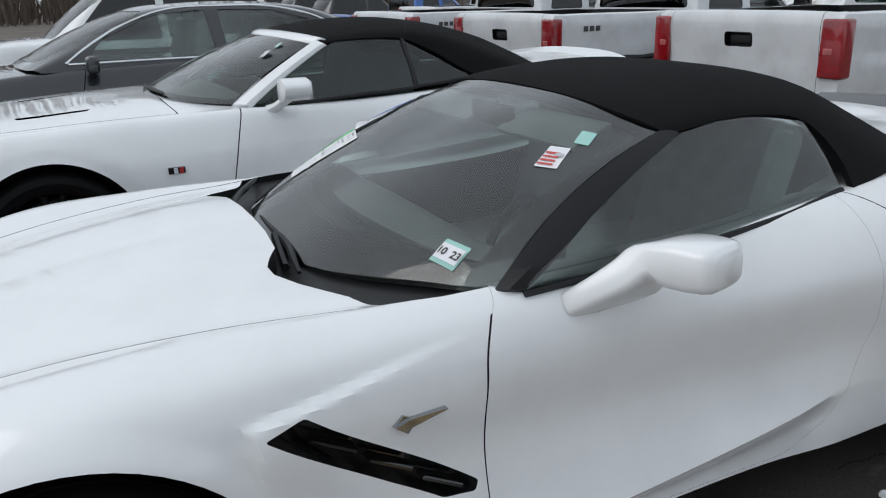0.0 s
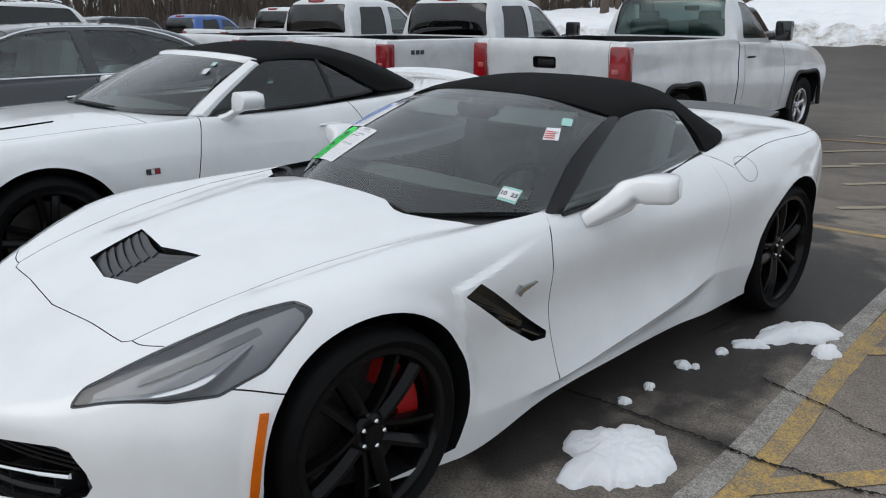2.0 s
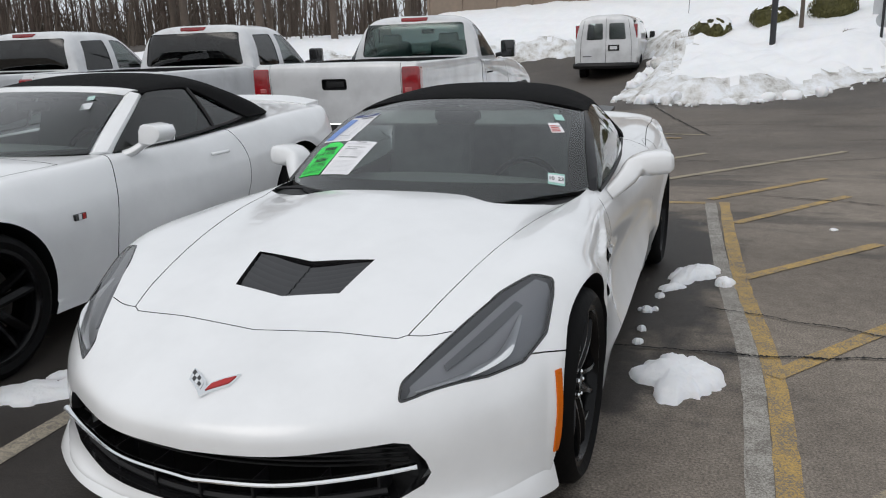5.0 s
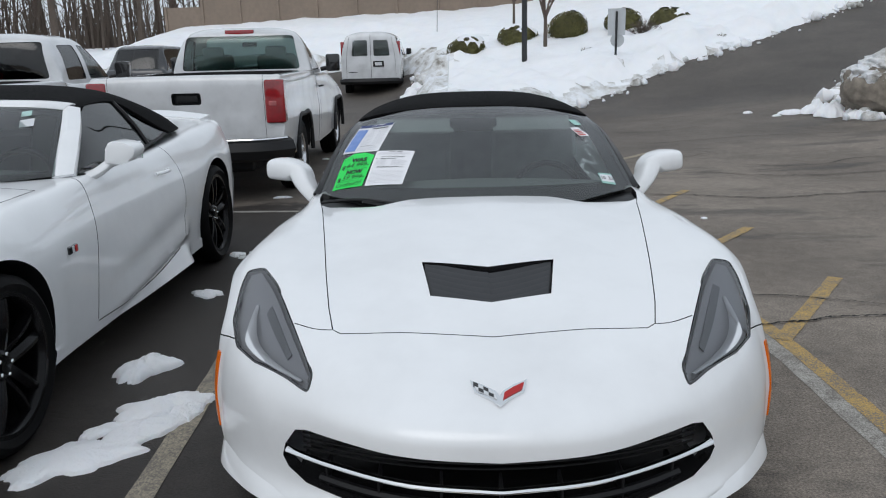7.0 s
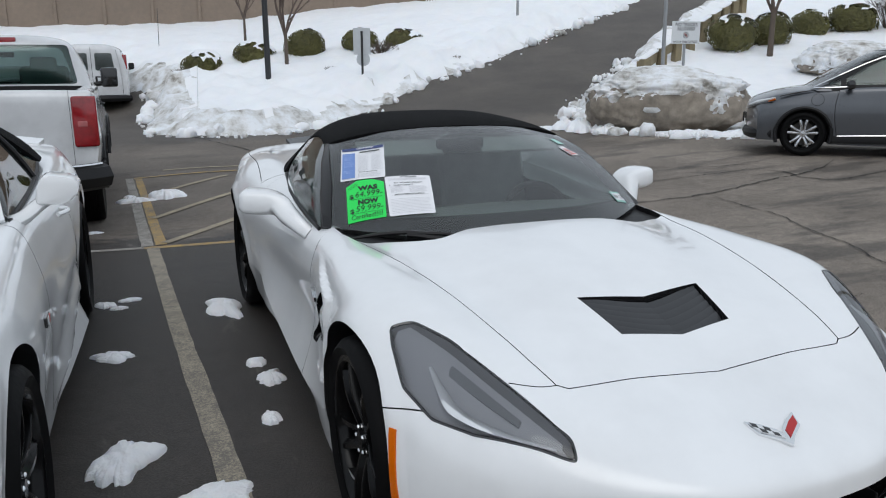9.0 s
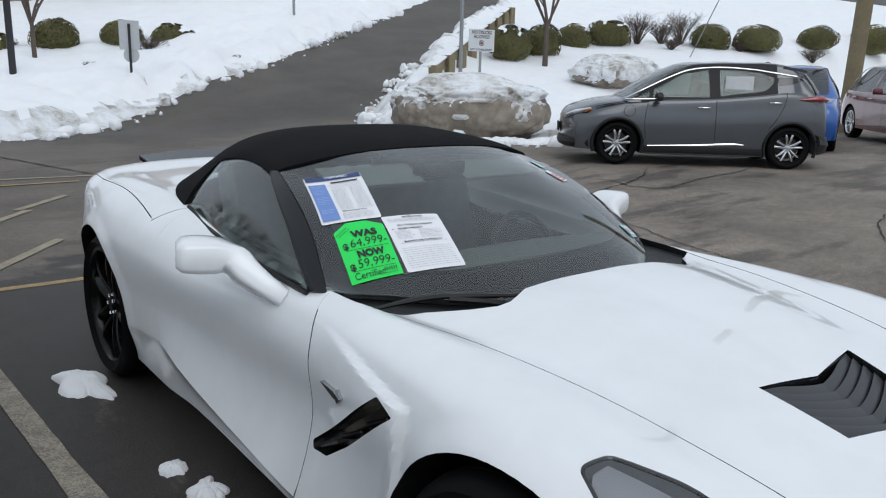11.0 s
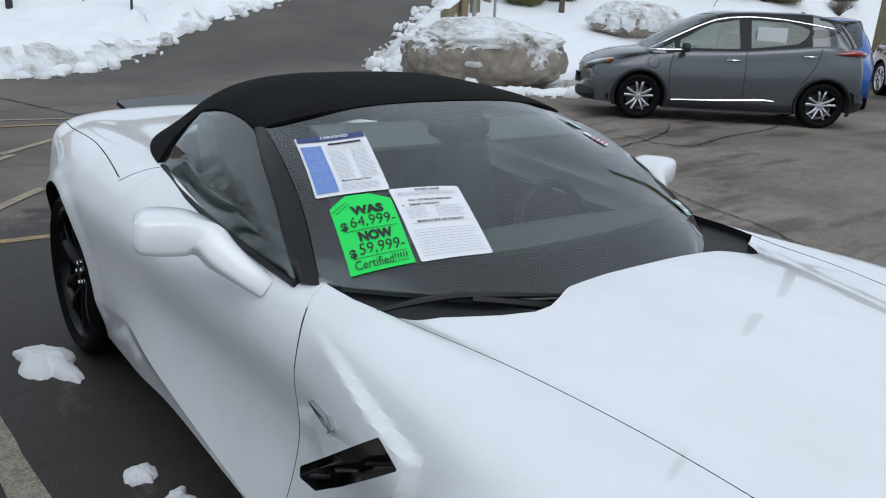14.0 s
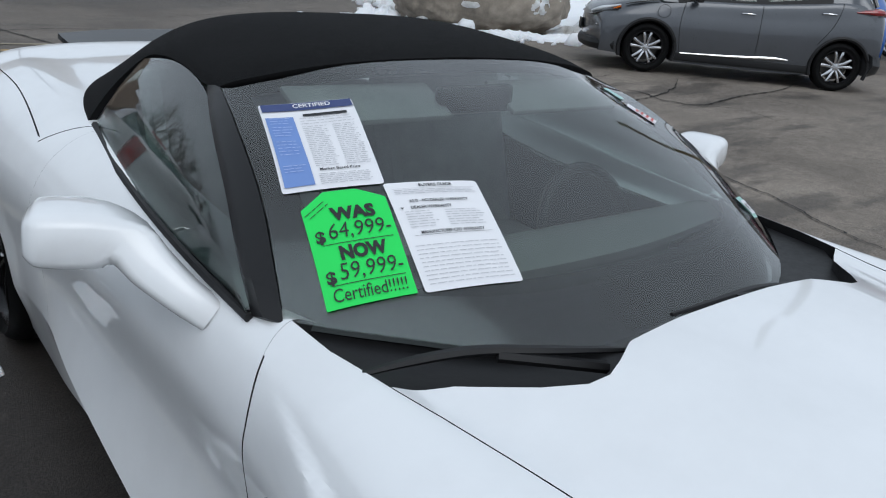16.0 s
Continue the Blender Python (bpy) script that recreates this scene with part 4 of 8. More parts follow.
def asphalt():
    m, n, l, b = material("worn_asphalt")
    fine, mid_, big = grain(n, l, 105, 3, .75), grain(n, l, 11, 8, .8), grain(n, l, .55, 5, .6)
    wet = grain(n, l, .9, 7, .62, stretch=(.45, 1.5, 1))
    r1 = ramp(n, l, mid_.outputs[0], [(.30, (.156, .134, .115)), (.70, (.262, .230, .200))])
    r2 = ramp(n, l, big.outputs[0], [(.35, (.72, .71, .70)), (.65, (1.14, 1.13, 1.11))])
    mx = n.new("ShaderNodeMix")
    mx.data_type, mx.blend_type = "RGBA", "MULTIPLY"
    mx.inputs[0].default_value = 1.0
    l.new(r1.outputs[0], mx.inputs[6]); l.new(r2.outputs[0], mx.inputs[7])
    r3 = ramp(n, l, fine.outputs[0], [(.34, (.56, .56, .56)), (.48, (.97, .97, .97)), (.66, (1.6, 1.58, 1.52))])
    mx2 = n.new("ShaderNodeMix")
    mx2.data_type, mx2.blend_type = "RGBA", "MULTIPLY"
    mx2.inputs[0].default_value = 1.0
    l.new(mx.outputs[2], mx2.inputs[6]); l.new(r3.outputs[0], mx2.inputs[7])
    # ground is darker between the parked cars, and damp in scattered patches
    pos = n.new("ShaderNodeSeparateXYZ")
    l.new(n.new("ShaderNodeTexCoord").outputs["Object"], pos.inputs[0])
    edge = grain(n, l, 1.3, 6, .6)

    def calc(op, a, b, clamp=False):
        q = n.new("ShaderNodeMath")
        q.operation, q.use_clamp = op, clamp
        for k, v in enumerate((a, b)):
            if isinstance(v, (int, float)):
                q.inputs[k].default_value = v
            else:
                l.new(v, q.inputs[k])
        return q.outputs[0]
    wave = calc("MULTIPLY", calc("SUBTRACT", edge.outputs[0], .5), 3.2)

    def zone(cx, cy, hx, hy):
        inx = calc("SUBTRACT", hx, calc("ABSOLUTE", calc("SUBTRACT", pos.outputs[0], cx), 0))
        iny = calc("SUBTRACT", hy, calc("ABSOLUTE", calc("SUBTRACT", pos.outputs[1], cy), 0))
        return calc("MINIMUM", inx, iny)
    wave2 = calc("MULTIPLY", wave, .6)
    stall_dark = calc("MAXIMUM", calc("ADD", zone(-1.15, 1.9, 1.55, 3.2), wave), calc("ADD", zone(.75, 2.3, .62, 1.9), wave2))
    stall_dark = calc("MULTIPLY", stall_dark, 4.0, True)
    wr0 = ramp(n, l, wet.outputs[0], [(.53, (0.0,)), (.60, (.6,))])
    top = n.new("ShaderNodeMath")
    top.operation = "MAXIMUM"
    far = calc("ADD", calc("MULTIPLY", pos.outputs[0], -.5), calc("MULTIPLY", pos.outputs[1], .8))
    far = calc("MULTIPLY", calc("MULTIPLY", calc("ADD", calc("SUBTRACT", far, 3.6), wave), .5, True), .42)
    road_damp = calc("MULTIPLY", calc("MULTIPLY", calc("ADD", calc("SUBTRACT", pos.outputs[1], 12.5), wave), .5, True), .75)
    l.new(wr0.outputs[0], top.inputs[0]); l.new(calc("MAXIMUM", stall_dark, calc("MAXIMUM", far, road_damp)), top.inputs[1])
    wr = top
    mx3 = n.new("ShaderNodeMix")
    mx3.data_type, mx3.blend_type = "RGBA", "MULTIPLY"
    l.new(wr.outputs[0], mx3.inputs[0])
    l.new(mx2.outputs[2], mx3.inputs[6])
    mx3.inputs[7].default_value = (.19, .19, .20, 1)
    # dried road salt, in thin smears along the stalls
    salt = grain(n, l, 2.6, 9, .72, stretch=(1.6, .55, 1))
    sr = ramp(n, l, salt.outputs[0], [(.60, (0.0,)), (.74, (.75,))])
    mx4 = n.new("ShaderNodeMix")
    mx4.data_type = "RGBA"
    l.new(calc("MULTIPLY", sr.outputs[0], stall_dark), mx4.inputs[0])
    l.new(mx3.outputs[2], mx4.inputs[6])
    mx4.inputs[7].default_value = (.20, .18, .16, 1)
    l.new(mx4.outputs[2], b.inputs["Base Color"])
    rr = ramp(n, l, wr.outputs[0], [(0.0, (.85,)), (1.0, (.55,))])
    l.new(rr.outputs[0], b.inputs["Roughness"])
    b.inputs["Specular IOR Level"].default_value = .3
    bump(n, l, fine.outputs[0], b, .6, .006)
    return m


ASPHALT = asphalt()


def ground_sheet():
    xs = np.unique(np.concatenate([np.linspace(-1500, -60, 12), np.linspace(-60, 60, 121), np.linspace(-8, 10, 73), np.linspace(60, 1500, 12)]))
    ys = np.unique(np.concatenate([np.linspace(-1500, -20, 12), np.linspace(-20, 70, 91), np.linspace(-4, 16, 81), np.linspace(70, 1500, 12)]))
    X, Y = np.meshgrid(xs, ys)
    Z = land(X, Y)
    bm = bmesh.new()
    sheet(bm, np.stack([X, Y, Z], 2))
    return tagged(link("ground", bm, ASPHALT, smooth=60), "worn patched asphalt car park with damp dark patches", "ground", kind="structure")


ground_sheet()


# ---------------------------------------------------------------- painted lines, cracks, snow
def worn_line(name, color, keep=.46):
    m, n, l, b = material(name)
    a, f = grain(n, l, 6, 10, .85), grain(n, l, 130, 3, .7)
    mx = n.new("ShaderNodeMix")
    mx.data_type, mx.blend_type = "FLOAT", "MIX"
    mx.inputs[0].default_value = .5
    l.new(a.outputs[0], mx.inputs[2]); l.new(f.outputs[0], mx.inputs[3])
    r = ramp(n, l, mx.outputs[0], [(keep - .09, (.16, .143, .125)), (keep, tuple(c * .7 for c in color)), (keep + .12, color)])
    l.new(r.outputs[0], b.inputs["Base Color"])
    b.inputs["Roughness"].default_value = .75
    bump(n, l, f.outputs[0], b, .35, .003)
    return m


YELLOW = worn_line("worn_yellow_road_paint", (.60, .39, .12), .53)
PALE = worn_line("worn_grey_white_road_paint", (.48, .455, .41), .54)
CREAM = worn_line("worn_cream_road_paint", (.47, .41, .31), .54)
FAINT = worn_line("faded_road_paint", (.46, .39, .27), .51)


def road_line(pts, width, mat, lift=.005):
    p = spline([(*q, 0) for q in pts], max(2, int(8 * np.linalg.norm(np.array(pts[-1]) - np.array(pts[0])))))[:, :2]
    t = np.gradient(p, axis=0)
    nrm = np.stack([-t[:, 1], t[:, 0]], 1) / np.linalg.norm(t, axis=1)[:, None]
    wob = np.array([noise.noise(Vector((q[0] * 9, q[1] * 9, 3))) * .008 for q in p])
    g = []
    for s in (-1, 0, 1):
        q = p + nrm * (s * width / 2 + wob * s)[:, None] if s else p
        g.append(np.stack([q[:, 0], q[:, 1], land(q[:, 0], q[:, 1]) + lift], 1))
    bm = bmesh.new()
    sheet(bm, np.array(g))
    return bm


def lines():
    todo = [([(1.46, -1.6), (1.458, 0), (1.442, 1.05), (1.308, 2.45), (1.15, 4.74)], .092, PALE), ([(1.55, -1.6), (1.55, 0), (1.534, 1.05), (1.40, 2.45), (1.265, 4.80)], .088, YELLOW),
            ([(-1.50, 4.58), (-.6, 4.56), (.4, 4.66), (1.11, 4.74)], .085, YELLOW), ([(-2.6, 4.68), (-1.5, 4.58)], .085, PALE),
            ([(-1.17, -1.4), (-1.225, .4), (-1.32, 2.15), (-1.43, 4.55)], .098, CREAM), ([(-1.47, 4.64), (-1.54, 6.5), (-1.66, 9.4)], .10, PALE), ([(-1.36, 4.66), (-1.43, 6.5), (-1.54, 9.3)], .09, YELLOW),
            ([(.43, -.955), (.10, -.985), (-.4, -1.02)], .085, YELLOW),
            ([(1.53, 1.00), (2.30, 2.06)], .085, YELLOW), ([(1.42, 2.48), (2.30, 3.52)], .08, YELLOW), ([(1.36, 3.98), (2.3, 5.27)], .08, YELLOW), ([(1.14, 4.90), (2.2, 6.2)], .08, YELLOW), ([(1.60, -.20), (2.45, .86)], .085, FAINT),
            ([(.24, 5.36), (1.58, 6.99), (2.6, 8.2)], .09, FAINT), ([(-.08, 6.40), (.99, 7.86)], .09, FAINT), ([(-.43, 7.55), (.2, 8.3)], .09, FAINT), ([(-1.2, 9.98), (.9, 9.8)], .09, FAINT),
            ([(-1.33, 4.72), (-.39, 5.95)], .09, FAINT), ([(-1.40, 6.1), (-.33, 7.5)], .09, FAINT), ([(-1.48, 7.6), (-.4, 8.9)], .09, FAINT), ([(-1.6, 9.35), (.6, 9.35)], .09, YELLOW)]
    for i, (pts, w, m) in enumerate(todo):
        tone = "yellow" if m is YELLOW else "grey-white"
        tagged(link("parking_line", road_line(pts, w, m, .002 + .0003 * i), m, smooth=0), "worn %s painted line on asphalt" % tone, "road marking", "parking lines", "structure")


lines()
CRACK = simple("tar_dark_crack", (.006, .0055, .005), .95, vary=.3, scale=60)


def crack(pts, width, seed):
    rng = random.Random(seed)
    p = spline([(*q, 0) for q in pts], 34 * len(pts))[:, :2]
    k = np.linspace(0, 1, len(p))
    jit = np.array([[rng.uniform(-1, 1), rng.uniform(-1, 1)] for _ in p]) * .008 + np.array([[noise.noise(Vector((q[0] * 5, q[1] * 5, seed))), noise.noise(Vector((q[1] * 5, q[0] * 5, seed + 9)))] for q in p]) * .035
    p = p + jit
    w = np.array([1.1 * width * (.3 + rng.random()) for _ in p]) * np.minimum(1, 6 * np.minimum(k, 1 - k) + .15)
    t = np.gradient(p, axis=0)
    nrm = np.stack([-t[:, 1], t[:, 0]], 1) / (np.linalg.norm(t, axis=1)[:, None] + 1e-6)
    g = [np.concatenate([p + s * nrm * w[:, None] / 2, (land(p[:, 0], p[:, 1]) + .0095)[:, None]], 1) for s in (-1, 1)]
    bm = bmesh.new()
    sheet(bm, np.array(g))
    tagged(link("crack", bm, CRACK, smooth=0), "dark jagged crack in the asphalt", "crack", "asphalt cracks", "structure")


for k, (pts, w) in enumerate([
        ([(.55, 1.14), (.682, 1.157), (.961, 1.184), (1.35, 1.205), (1.65, 1.24), (1.86, 1.288), (2.197, 1.318), (2.9, 1.40)], .015), ([(1.22, 1.87), (1.312, 1.836), (1.588, 1.761), (1.826, 1.686), (2.018, 1.624), (2.5, 1.45)], .010),
        ([(.80, 2.1), (.82, 2.4), (.79, 2.75), (.80, 3.5)], .006), ([(-.5, 15.6), (-.42, 15.2), (.68, 10.74), (1.0, 9.6)], .03), ([(.2, 7.1), (1.2, 7.2), (2.4, 7.4), (3.6, 8.2)], .016), ([(1.2, 5.2), (2.2, 5.0), (2.9, 4.75), (3.56, 4.83), (4.42, 4.87), (5.44, 5.11), (6.46, 5.34), (7.4, 5.9)], .022),
        ([(4.42, 4.87), (4.30, 4.2), (4.25, 3.67), (3.99, 2.93), (3.88, 2.46), (3.63, 1.90), (3.5, 1.2)], .014), ([(5.97, 5.76), (6.07, 5.39), (5.95, 5.0), (6.07, 4.72), (6.98, 4.78), (8.1, 4.9), (9.1, 5.22)], .024), ([(6.07, 4.72), (6.35, 4.3), (6.2, 3.8)], .012), ([(6.98, 4.78), (7.3, 4.3), (7.2, 3.9)], .010),
        ([(5.2, 1.7), (6.14, 2.17), (6.9, 2.35), (7.82, 2.65)], .016), ([(6.14, 2.17), (6.05, 1.6), (6.3, 1.0)], .012), ([(2.6, 6.6), (3.6, 6.0), (5.0, 5.9), (6.2, 5.9)], .018), ([(3.2, 7.2), (4.2, 6.6), (4.9, 6.9), (5.8, 6.3), (7.0, 6.5)], .016),
        ([(-.2, 10.5), (1.4, 11.2), (3.2, 10.9), (4.6, 11.6)], .02), ([(2.6, 9.2), (4.5, 9.6), (6.1, 9.1)], .02), ([(1.6, 12.6), (3.6, 12.9), (5.4, 13.3), (7.2, 13.2)], .02)]):
    crack(pts, w, k)


def snow_material(name, dirt):
    m, n, l, b = material(name)
    fine, lump, soot = grain(n, l, 70, 5, .65), grain(n, l, 7, 5, .6), grain(n, l, 2.3, 7, .68)
    r = ramp(n, l, soot.outputs[0], [(.58 - dirt * .3, (.82, .84, .87)), (.55, (.62, .615, .60)), (.68, (.24, .22, .19))] if dirt else [(.4, (.90, .91, .93)), (.8, (.84, .855, .88))])
    l.new(r.outputs[0], b.inputs["Base Color"])
    b.inputs["Roughness"].default_value = .7
    b.inputs["Subsurface Weight"].default_value = .15
    b.inputs["Subsurface Radius"].default_value = (.02, .025, .03)
    mx = n.new("ShaderNodeMath")
    l.new(fine.outputs[0], mx.inputs[0]); l.new(lump.outputs[0], mx.inputs[1])
    bump(n, l, mx.outputs[0], b, .5, .02)
    return m


SNOW = snow_material("clean_snow", 0)
DIRTY_SNOW = snow_material("ploughed_dirty_snow", .6)


def snow_lump(x, y, rx, ry, h, turn=0, seed=0, ragged=.35, label="small melting lump of white snow on asphalt"):
    """A low melting heap with a ragged edge."""
    n_a, n_r = 84, 16
    bm = bmesh.new()
    rows = []
    for i in range(n_a):
        a = 2 * math.pi * i / n_a
        e = .95 + ragged * noise.noise(Vector((math.cos(a) * 1.6 + seed * 7.1, math.sin(a) * 1.6, seed))) * 1.6 + .16 * noise.noise(Vector((math.cos(a) * 5, math.sin(a) * 5 + seed, 5))) + .07 * noise.noise(Vector((math.cos(a) * 14, math.sin(a) * 14 + seed, 5)))
        row = []
        for j in range(1, n_r + 1):
            s = j / n_r
            px_, py_ = rx * e * s * math.cos(a), ry * e * s * math.sin(a)
            z = .6 * h * max(0, 1 - s ** 2.3) ** .7 * (1 + .35 * noise.noise(Vector((px_ * 9 + seed, py_ * 9, 0))) + .22 * noise.noise(Vector((px_ * 34 + seed, py_ * 34, 0))) + .10 * noise.noise(Vector((px_ * 90 + seed, py_ * 90, 0)))) - (.012 if j == n_r else 0)
            c, t = math.cos(turn), math.sin(turn)
            row.append(bm.verts.new((c * px_ - t * py_, t * px_ + c * py_, z + .006)))
        rows.append(row)
    top = bm.verts.new((0, 0, .6 * h * (1 + .3 * noise.noise(Vector((seed, 0, 0))))))
    for i in range(n_a):
        a, b = rows[i], rows[(i + 1) % n_a]
        bm.faces.new((top, a[0], b[0]))
        for j in range(n_r - 1):
            bm.faces.new((a[j], a[j + 1], b[j + 1], b[j]))
    bm.faces.new([rows[i][-1] for i in range(n_a - 1, -1, -1)])
    ob = link("snow_lump", bm, SNOW, smooth=80, matrix=Matrix.Translation((x, y, float(land(x, y)))))
    tagged(ob, label, "snow", "snow lumps")


for k, (x, y, rx, ry, h, t) in enumerate([
        (1.15, .88, .17, .225, .10, .1), (1.13, 2.47, .13, .22, .085, -.5), (1.02, 2.17, .05, .08, .035, -.7), (1.31, 2.31, .055, .09, .07, 0), (.965, 1.99, .028, .035, .03, 0), (.925, 1.72, .032, .03, .04, .4), (.965, 1.75, .018, .02, .025, 0), (.89, 1.73, .015, .02, .02, 0),
        (.93, 1.43, .022, .03, .035, 0), (.93, 1.245, .024, .025, .035, .2), (-1.60, .76, .105, .21, .085, -.45), (-1.36, .36, .115, .20, .05, -1.1), (-1.38, .13, .10, .22, .045, -.6), (-1.56, -.10, .13, .27, .05, -.9), (-1.25, .32, .07, .12, .035, -.2), (-1.53, .14, .05, .12, .03, -.9), (-1.67, 1.97, .10, .075, .035, -.2), (-1.74, 2.95, .07, .07, .03, .1), (-1.59, 3.02, .065, .03, .025, .1), (-1.66, 2.86, .05, .03, .02, -.1),
        (-1.05, 2.62, .095, .20, .07, .2), (-.99, 1.62, .055, .055, .04, -.2), (-.95, 1.39, .065, .085, .055, -.1), (-1.02, .95, .045, .055, .045, .3), (-1.22, 7.42, .21, .20, .13, .4), (-1.56, 7.3, .20, .11, .07, 0), (-1.64, 7.62, .07, .12, .05, .2), (-1.95, 5.6, .10, .04, .03, 0), (-1.98, 8.8, .06, .03, .02, 0),
        (2.05, 3.9, .03, .03, .012, 0), (6.75, 11.6, .55, .30, .34, .9), (6.75, 12.1, .40, .26, .24, .4), (8.0, 9.55, .75, .22, .16, -.7), (8.75, 9.2, .55, .25, .16, -.4), (9.5, 9.0, .5, .22, .18, -.2), (6.9, 10.9, .25, .2, .2, 0), (6.3, 12.2, .25, .15, .12, .5), (5.7, 12.8, .10, .08, .06, 0), (5.95, 12.0, .07, .06, .05, 0)]):
    snow_lump(x, y, rx, ry, h, t, k + 1, .33)


def poly_distance(px_, py_, poly):
    """Signed distance into a polygon (positive inside)."""
    d = np.full(px_.shape, 1e9)
    inside = np.zeros(px_.shape, bool)
    n = len(poly)
    for i in range(n):
        (ax, ay), (bx, by) = poly[i], poly[(i + 1) % n]
        ex, ey = bx - ax, by - ay
        t = np.clip(((px_ - ax) * ex + (py_ - ay) * ey) / (ex * ex + ey * ey + 1e-9), 0, 1)
        d = np.minimum(d, np.hypot(px_ - ax - t * ex, py_ - ay - t * ey))
        cross = (ay > py_) != (by > py_)
        xi = ax + (py_ - ay) / (ey if abs(ey) > 1e-9 else 1e-9) * ex
        inside ^= cross & (px_ < xi)
    return np.where(inside, d, -d)


def fractal(x, y, z, s):
    return noise.fractal(Vector((x * s, y * s, z)), 1.0, 2.1, 4)


def snow_field(name, poly, x0, x1, y0, y1, step, bank, depth, label, seed, berm_w=2.2, dirty=lambda x: .6, foot=.5, behind=1.2):
    """Snow over the land inside poly: a ploughed bank along its edge, then an even cover."""
    xs, ys = np.arange(x0, x1 + step, step), np.arange(y0, y1 + step, step)
    X, Y = np.meshgrid(xs, ys)
    wob = np.array([[fractal(a, b, seed, .9) for a in xs] for b in ys])
    fine = np.array([[fractal(a, b, seed + 9, 3.1) for a in xs] for b in ys])
    d = poly_distance(X, Y, poly) + .30 * wob + .10 * fine
    rise = np.clip(d / foot, 0, 1) ** .8
    crest = d - berm_w * .45
    berm = bank * np.where(crest < 0, np.exp(-(crest / (berm_w * .5)) ** 2), np.exp(-np.maximum(crest, 0) / behind)) * (.8 + .7 * wob + .16 * fine)
    Z = land(X, Y) + rise * (depth + np.maximum(0, berm) + .05 * wob + .06 * fine * np.exp(-np.abs(d - .6) / 1.2)) - .25 * (d < 0)
    keep = d > -step * 1.6
    bm = bmesh.new()
    idx = {}
    for j in range(len(ys)):
        for i in range(len(xs)):
            if keep[j, i]:
                idx[j, i] = bm.verts.new((X[j, i], Y[j, i], Z[j, i]))
    for j in range(len(ys) - 1):
        for i in range(len(xs) - 1):
            q = [(j, i), (j, i + 1), (j + 1, i + 1), (j + 1, i)]
            if all(k in idx for k in q):
                f = bm.faces.new([idx[k] for k in q])
                f.material_index = 1 if d[j, i] < dirty(xs[i]) + .6 * fine[j, i] + .5 * wob[j, i] else 0
    tagged(link(name, bm, [SNOW, DIRTY_SNOW], smooth=75), label, "snow", kind="structure")


road_left = [(2.2, 15.7), (3.4, 16.8), (5.07, 18.4), (8.47, 20.5), (13.3, 23.9), (17.7, 27.0), (30, 36)]
left_poly = [(-1.3, 17.2), (-1.15, 16.1), (.2, 14.7), (1.2, 15.0)] + road_left + [(30, 60), (-60, 60), (-60, 27), (-9, 26.5), (-4.4, 27.5), (-3.2, 27.0), (-1.0, 24.0), (-1.2, 20.5)]
right_poly = [(7.5, 13.0), (7.9, 12.0), (8.6, 11.1), (9.5, 10.1), (9.9, 9.2), (10.6, 9.1), (12, 9.3), (18, 9.6), (60, 12), (60, 60), (36, 36), (22.5, 26.5), (17.9, 23.3), (12.6, 18.7), (9.6, 15.9), (8.0, 14.2)]
snow_field("snow_bank_left", left_poly, -30, 24, 13.5, 46, .19, .36, .16, "snowy slope with a dirty ploughed bank along the road edge", 3, 2.6, lambda x: .95 - .14 * min(8, max(0, x - .5)), .8, 4.5)
snow_field("snow_bank_right", right_poly, 6, 46, 8, 40, .22, .28, .14, "snowy slope behind the parked cars", 11, 1.4)


def snow_rubble(name, line, count, reach, seed, label, big=.16):
    """Broken crumbs and clods that the plough left along a line."""
    rng = random.Random(seed)
    seg = [(Vector(a), Vector(b)) for a, b in zip(line, line[1:])]
    length = [(b - a).length for a, b in seg]
    proto = bmesh.new()
    bmesh.ops.create_icosphere(proto, subdivisions=2, radius=1)
    pv = [v.co.copy() for v in proto.verts]
    pf = [tuple(v.index for v in f.verts) for f in proto.faces]
    proto.free()
    verts, faces, mats = [], [], []
    for _ in range(count):
        a, b = rng.choices(seg, length)[0]
        t = (b - a).normalized()
        q = a + (b - a) * rng.random() + Vector((-t.y, t.x)) * rng.gauss(0, reach)
        r = .025 + big * rng.random() ** 3.2
        k = [r * rng.uniform(.7, 1.4) for _ in range(3)]
        z = float(land(q.x, q.y)) + k[2] * rng.uniform(.1, .6)
        turn = Matrix.Rotation(rng.uniform(0, 6.3), 3, Vector((rng.uniform(-.4, .4), rng.uniform(-.4, .4), 1)))
        n0, ph = len(verts), Vector((rng.uniform(0, 90), 0, 0))
        for v in pv:
            w = v * (1 + .38 * noise.noise(v * 1.7 + ph) + .15 * noise.noise(v * 4 + ph))
            w = turn @ Vector((w.x * k[0], w.y * k[1], w.z * k[2]))
            verts.append((q.x + w.x, q.y + w.y, z + w.z))
        faces += [tuple(i + n0 for i in f) for f in pf]
        mats += [1 if rng.random() < .35 else 0] * len(pf)
    me = bpy.data.meshes.new("rubble")
    me.from_pydata(verts, [], faces)
    me.polygons.foreach_set("material_index", mats)
    ob = link_mesh(name, me, [SNOW, DIRTY_SNOW], smooth=60)
    tagged(ob, label, "snow", kind="stuff")


